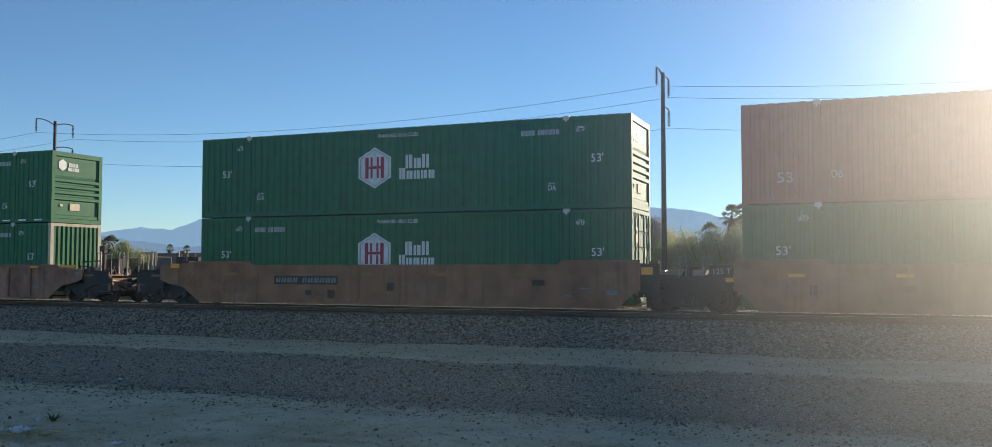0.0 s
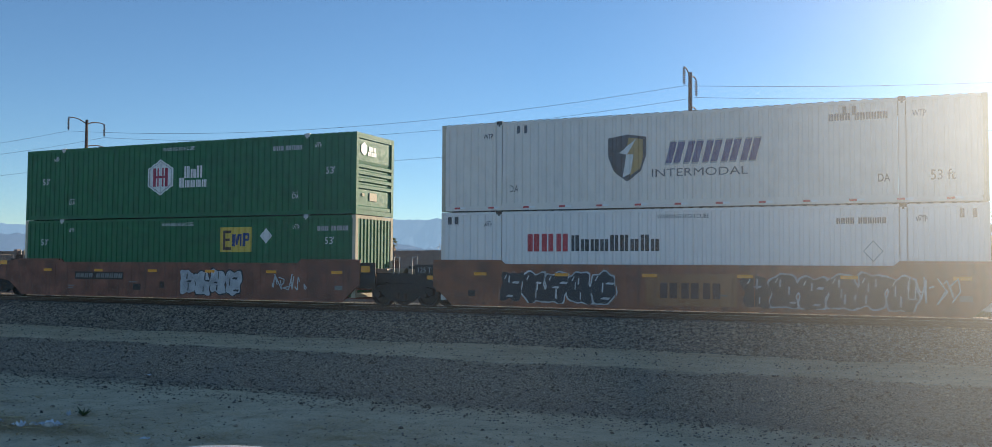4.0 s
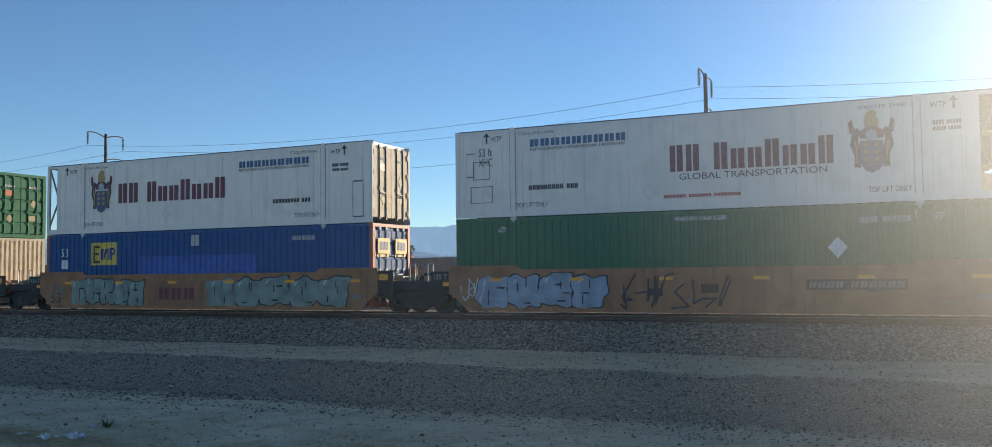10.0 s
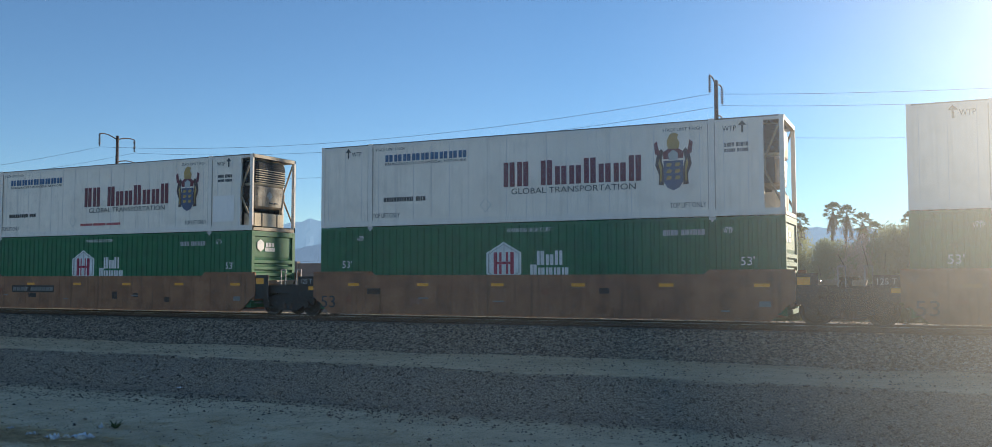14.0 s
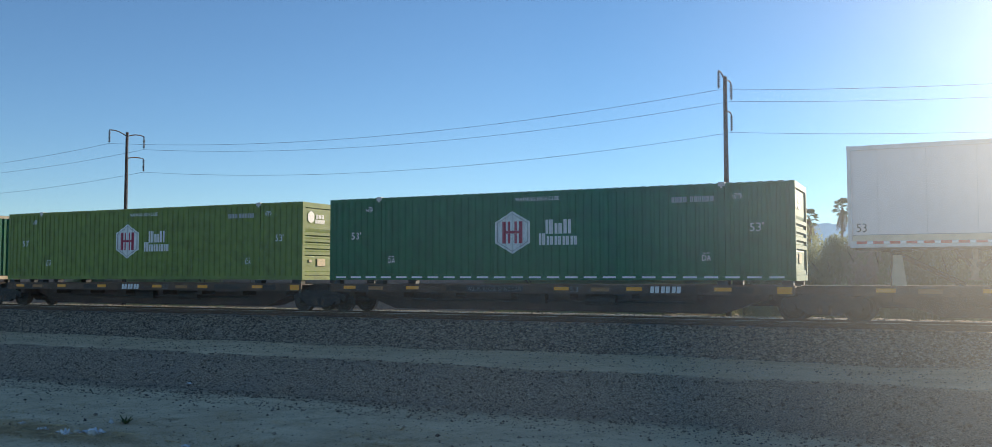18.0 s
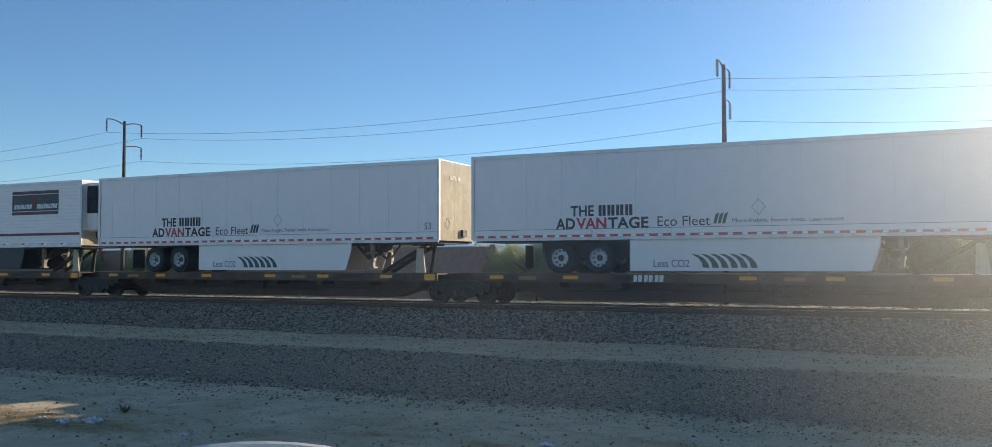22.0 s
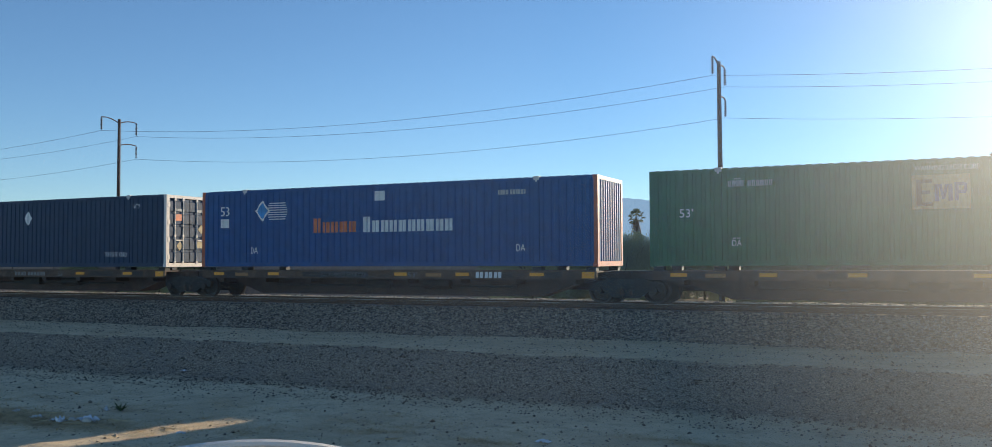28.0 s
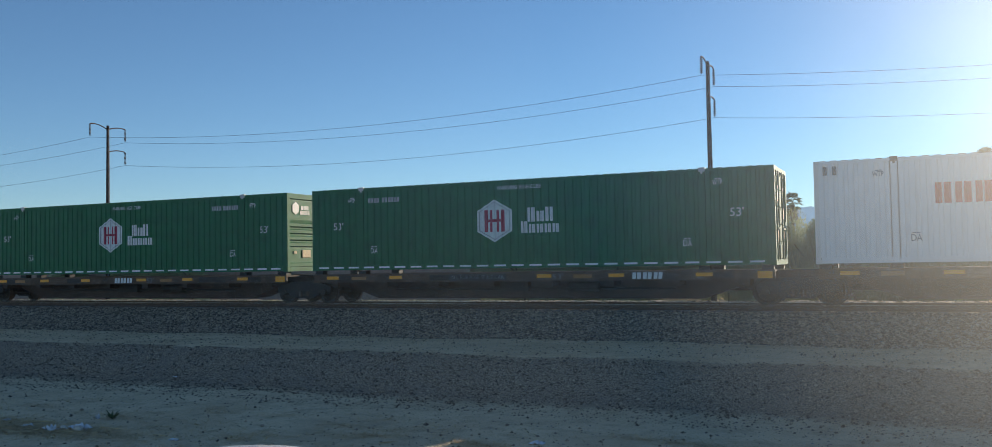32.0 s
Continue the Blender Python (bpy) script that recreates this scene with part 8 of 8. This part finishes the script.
for x0, x1, z0, z1 in ((-0.80, -0.75, -0.47, 0.47), (0.75, 0.80, -0.47, 0.47), (-0.75, 0.75, -0.47, -0.42), (-0.75, 0.75, 0.42, 0.47)):
    part("gasket", Geo().box(x0, x1, -0.012, 0.012, z0, z1), M["gasket"], win)

M["door_paint"] = mat("dark_vehicle_paint", (0.03, 0.03, 0.034), 0.4, vary=0.1, dirt=0.2, bump=0)
part("door_panel", Geo().box(-0.80, 0.80, -0.03, 0.03, -2.35, -0.47), M["door_paint"], win, "plain dark vehicle door below the window")
part("rocker_panel", Geo().box(-0.86, 0.86, -0.06, 0.05, -3.34, -2.35), M["gasket"], win, "plain dark sill under the door")

# round convex mirror outside the window

MR = 0.35
mdir = Vector((-0.6469, 0.7389, -0.1800)).normalized()
mc = Vector(EYE) + mdir * 0.78
flat = Vector((mdir.x, mdir.y, 0)).normalized()
mpose = win.matrix_basis.inverted() @ Matrix.Translation((mc.x, mc.y, mc.z - MR)) @ Matrix.Rotation(math.atan2(-flat.x, flat.y), 4, "Z")
M["silver_rim"] = mat("silver_mirror_rim", (0.82, 0.76, 0.66), 0.35, metal=0.0, vary=0.06, bump=0)
M["mirror_shell"] = mat("dark_mirror_shell", (0.022, 0.018, 0.016), 0.5, vary=0.2)
mir = part("outside_mirror", Geo().lathe([(0.0, 0.10), (0.15, 0.09), (0.26, 0.06), (0.325, 0.015), (MR - 0.006, -0.002), (0.0, -0.004)], True, 72), M["mirror_shell"], win, "dark domed shell of the outside mirror", at=mpose)
rim = Geo()
rim.lathe([(MR - 0.007 + 0.004 * math.cos(a * math.pi / 4), 0.006 * math.sin(a * math.pi / 4)) for a in range(9)], True, 96)
part("rim", rim, M["silver_rim"], mir, "bright silver rim")
part("stalk", Geo().tube((0, 0.02, -0.1), (0.25, -0.22, -0.30), 0.015, 10), M["mirror_shell"], mir)


# ---- litter and plants on the dirt ----
def on_ground(x, y):
    return ground_height(x, y)


rs = random.Random(9)
wd = empty("weed", "small dark green weed in the dirt", "weed")
wd.matrix_basis = Matrix.Translation((-16.52, 15.09, on_ground(-16.52, 15.09)))
for k in range(44):
    a, ln, up = rs.uniform(0, 6.28), rs.uniform(0.12, 0.30), rs.uniform(0.5, 1.5)
    e = Vector((math.cos(a), math.sin(a), up)).normalized() * ln
    sd2 = Vector((-math.sin(a), math.cos(a), 0)) * 0.016
    g2 = Geo().add([tuple(sd2), tuple(-sd2), tuple(e * 0.55 - sd2 * 0.9 + Vector((0, 0, 0.01))), tuple(e), tuple(e * 0.55 + sd2 * 0.9)], [(0, 1, 2, 3, 4)])
    part("blade", g2, M["weed"], wd)


def crumple(seed, w, d, h):
    """A crumpled sheet lying on the ground."""
    r = random.Random(seed)
    n = 8
    vs = [((i / n - 0.5) * w + r.uniform(-1, 1) * w / n * 0.4, (j / n - 0.5) * d + r.uniform(-1, 1) * d / n * 0.4, max(0.004, r.random() ** 1.6 * h * (1 - abs(i / n - 0.5) * 1.4))) for j in range(n + 1) for i in range(n + 1)]
    fs = [(j * (n + 1) + i, j * (n + 1) + i + 1, (j + 1) * (n + 1) + i + 1, (j + 1) * (n + 1) + i) for j in range(n) for i in range(n)]
    return Geo().add(vs, fs)


for nm, lab, cat, x, y, w, d, h, mt in (("plastic_bag", "crumpled pale blue plastic bag on the dirt", "litter", -16.0, 13.72, 0.50, 0.34, 0.16, "litter"),
                                       ("paper_scrap", "small white paper scrap on the dirt", "litter", -16.81, 14.95, 0.10, 0.08, 0.14, "litter"),
                                       ("paper_scrap", "flat white paper scrap on the dirt", "litter", -13.3, 13.64, 0.22, 0.12, 0.05, "litter"),
                                       ("paper_scrap", "torn white paper scrap on the dirt", "litter", -6.45, 15.66, 0.30, 0.18, 0.07, "litter"),
                                       ("paper_scrap", "crushed white paper among the straw", "litter", -16.45, 13.42, 0.34, 0.22, 0.13, "litter"),
                                       ("paper_scrap", "torn pale wrapper among the straw", "litter", -17.3, 13.55, 0.26, 0.16, 0.09, "litter"),
                                       ("paper_scrap", "small pale wrapper in the dry grass", "litter", -18.4, 13.9, 0.18, 0.14, 0.07, "litter"),
                                       ("paper_scrap", "white paper scrap on the gravel bank", "litter", -19.6, 20.2, 0.18, 0.15, 0.05, "litter")):
    o = new(nm, crumple(len(lab), w, d, h).mesh(nm))
    o.data.materials.append(M[mt])
    o.matrix_basis = Matrix.Translation((x, y, on_ground(x, y)))
    tagged(o, lab, cat)
for x0, y0, x1, y1, r0 in ((-14.05, 13.85, -13.55, 13.75, 0.012), (-17.2, 13.3, -16.6, 13.25, 0.012), (-9.2, 14.6, -8.9, 14.75, 0.014), (-17.9, 13.9, -17.2, 14.1, 0.022), (-16.9, 13.75, -16.2, 13.62, 0.018), (-15.6, 13.95, -15.0, 13.9, 0.016), (-18.6, 13.5, -17.9, 13.42, 0.02), (-16.3, 13.25, -15.7, 13.35, 0.015)):
    o = new("stick", Geo().tube((0, 0, 0.02), (x1 - x0, y1 - y0, 0.035), r0, 6, r0 * 0.6).mesh("stick"))
    o.data.materials.append(M["straw"])
    o.matrix_basis = Matrix.Translation((x0, y0, on_ground(x0, y0)))
    tagged(o, "bleached dry stick on the dirt", "stick", "sticks")
for x, y, r0, mt, lab in ((-16.28, 13.60, 0.10, "pale_rock", "pale lump of rock on the straw"), (-15.86, 13.62, 0.13, "pale_rock", "pale lump of rock on the straw"), (-18.06, 15.59, 0.06, "stone", "dark stone on the dirt"), (-12.5, 20.0, 0.11, "stone", "dark stone at the foot of the bank")):
    if mt not in M:
        M[mt] = mat("pale_rock", (0.55, 0.50, 0.42), 0.8, vary=0.15)
    g2 = Geo().lathe([(0.0, -0.5 * r0), (0.8 * r0, -0.3 * r0), (r0, 0.1 * r0), (0.75 * r0, 0.5 * r0), (0.35 * r0, 0.68 * r0), (0.0, 0.66 * r0)], False, 9)
    g2.v = [(vx * (1 + 0.25 * noise.noise((vx * 9, vy * 9, k2))), vy * 0.8, vz * (1 + 0.2 * noise.noise((vx * 8, k2, 1)))) for k2, (vx, vy, vz) in enumerate(g2.v)]
    o = new("rock", g2.mesh("rock"))
    o.data.materials.append(M[mt])
    o.matrix_basis = Matrix.Translation((x, y, on_ground(x, y) + 0.01))
    tagged(o, lab, "rock", "rocks")
# dry straw and grass litter strewn over the near dirt
rr = np.random.RandomState(12)
vs, fs = [], []
clumps = [(rr.uniform(-23, -2), rr.uniform(12.0, 17.0), rr.uniform(0.15, 0.6)) for _ in range(70)]
for k in range(13000):
    if k < 5800:
        x, y = rr.normal(-17.4, 1.7), rr.normal(13.40, 0.40)
    elif k < 11200:
        cx, cy, cr = clumps[k % len(clumps)]
        x, y = rr.normal(cx, cr * 1.6), rr.normal(cy, cr * 0.6)
    else:
        x, y = rr.uniform(-23, -2), rr.uniform(11.8, 17.5)
    a, ln, z = rr.uniform(0, 6.28), rr.uniform(0.05, 0.28), on_ground(x, y)
    c, q, w2 = math.cos(a), math.sin(a), rr.uniform(0.005, 0.014)
    up = rr.uniform(0.0, 0.06) if k < 11200 else 0.01
    b0 = len(vs)
    vs += [(x + q * w2, y - c * w2, z + 0.012), (x - q * w2, y + c * w2, z + 0.012), (x + c * ln, y + q * ln, z + 0.014 + up)]
    fs.append((b0, b0 + 1, b0 + 2))
me = bpy.data.meshes.new("straw_litter")
me.from_pydata(vs, [], fs)
me.materials.append(M["straw"])
tagged(new("straw_litter", me), "dry straw and dead grass strewn over the dirt", "straw", kind="stuff")
for cx, cy, n in ((-14.02, 15.06, 26), (-19.5, 16.4, 22), (-15.0, 16.6, 18), (-10.4, 16.9, 16)):
    tf = empty("grass_tuft", "low dry brown tuft of grass", "grass tuft", "dry tufts")
    tf.matrix_basis = Matrix.Translation((cx, cy, on_ground(cx, cy)))
    g2 = Geo()
    for k in range(n):
        a, ln = rs.uniform(0, 6.28), rs.uniform(0.06, 0.2)
        e = Vector((math.cos(a) * 1.4, math.sin(a), rs.uniform(0.15, 0.7))) * ln
        sd2 = Vector((-math.sin(a), math.cos(a), 0)) * 0.008
        g2.add([tuple(sd2), tuple(-sd2), tuple(e)], [(0, 1, 2)])
    part("blades", g2, M["straw"], tf)


# ---- what moves ----
def run_at(t):
    """How far the train has gone."""
    return float(np.interp(t, [r[0] for r in TRAIN_RUN], [r[1] for r in TRAIN_RUN]))


def motions():
    for thing, x, y, z in MOVERS:
        walk(thing, [(t, pose(x + s, y, z)) for t, s in TRAIN_RUN])
    for ws, x, at in WHEELSETS:
        # rolling, keyed while the axle passes the view
        t0, t1 = (-46 - x) / 19.1, (6 - x) / 19.1
        times = [k / 30 for k in range(max(0, int(t0 * 30)), min(960, int(t1 * 30)) + 1)]
        if len(times) < 2:
            times = [0.0, 32.0]
        times = sorted({0.0, 32.0, *times})
        rows = []
        for t in times:
            turn = math.degrees(run_at(t) / WHEEL_R) % 360 if len(times) > 4 else 0
            rows.append((t, pose(at, 0, WHEEL_R, 0, turn, 0)))
        walk(ws, rows)


motions()
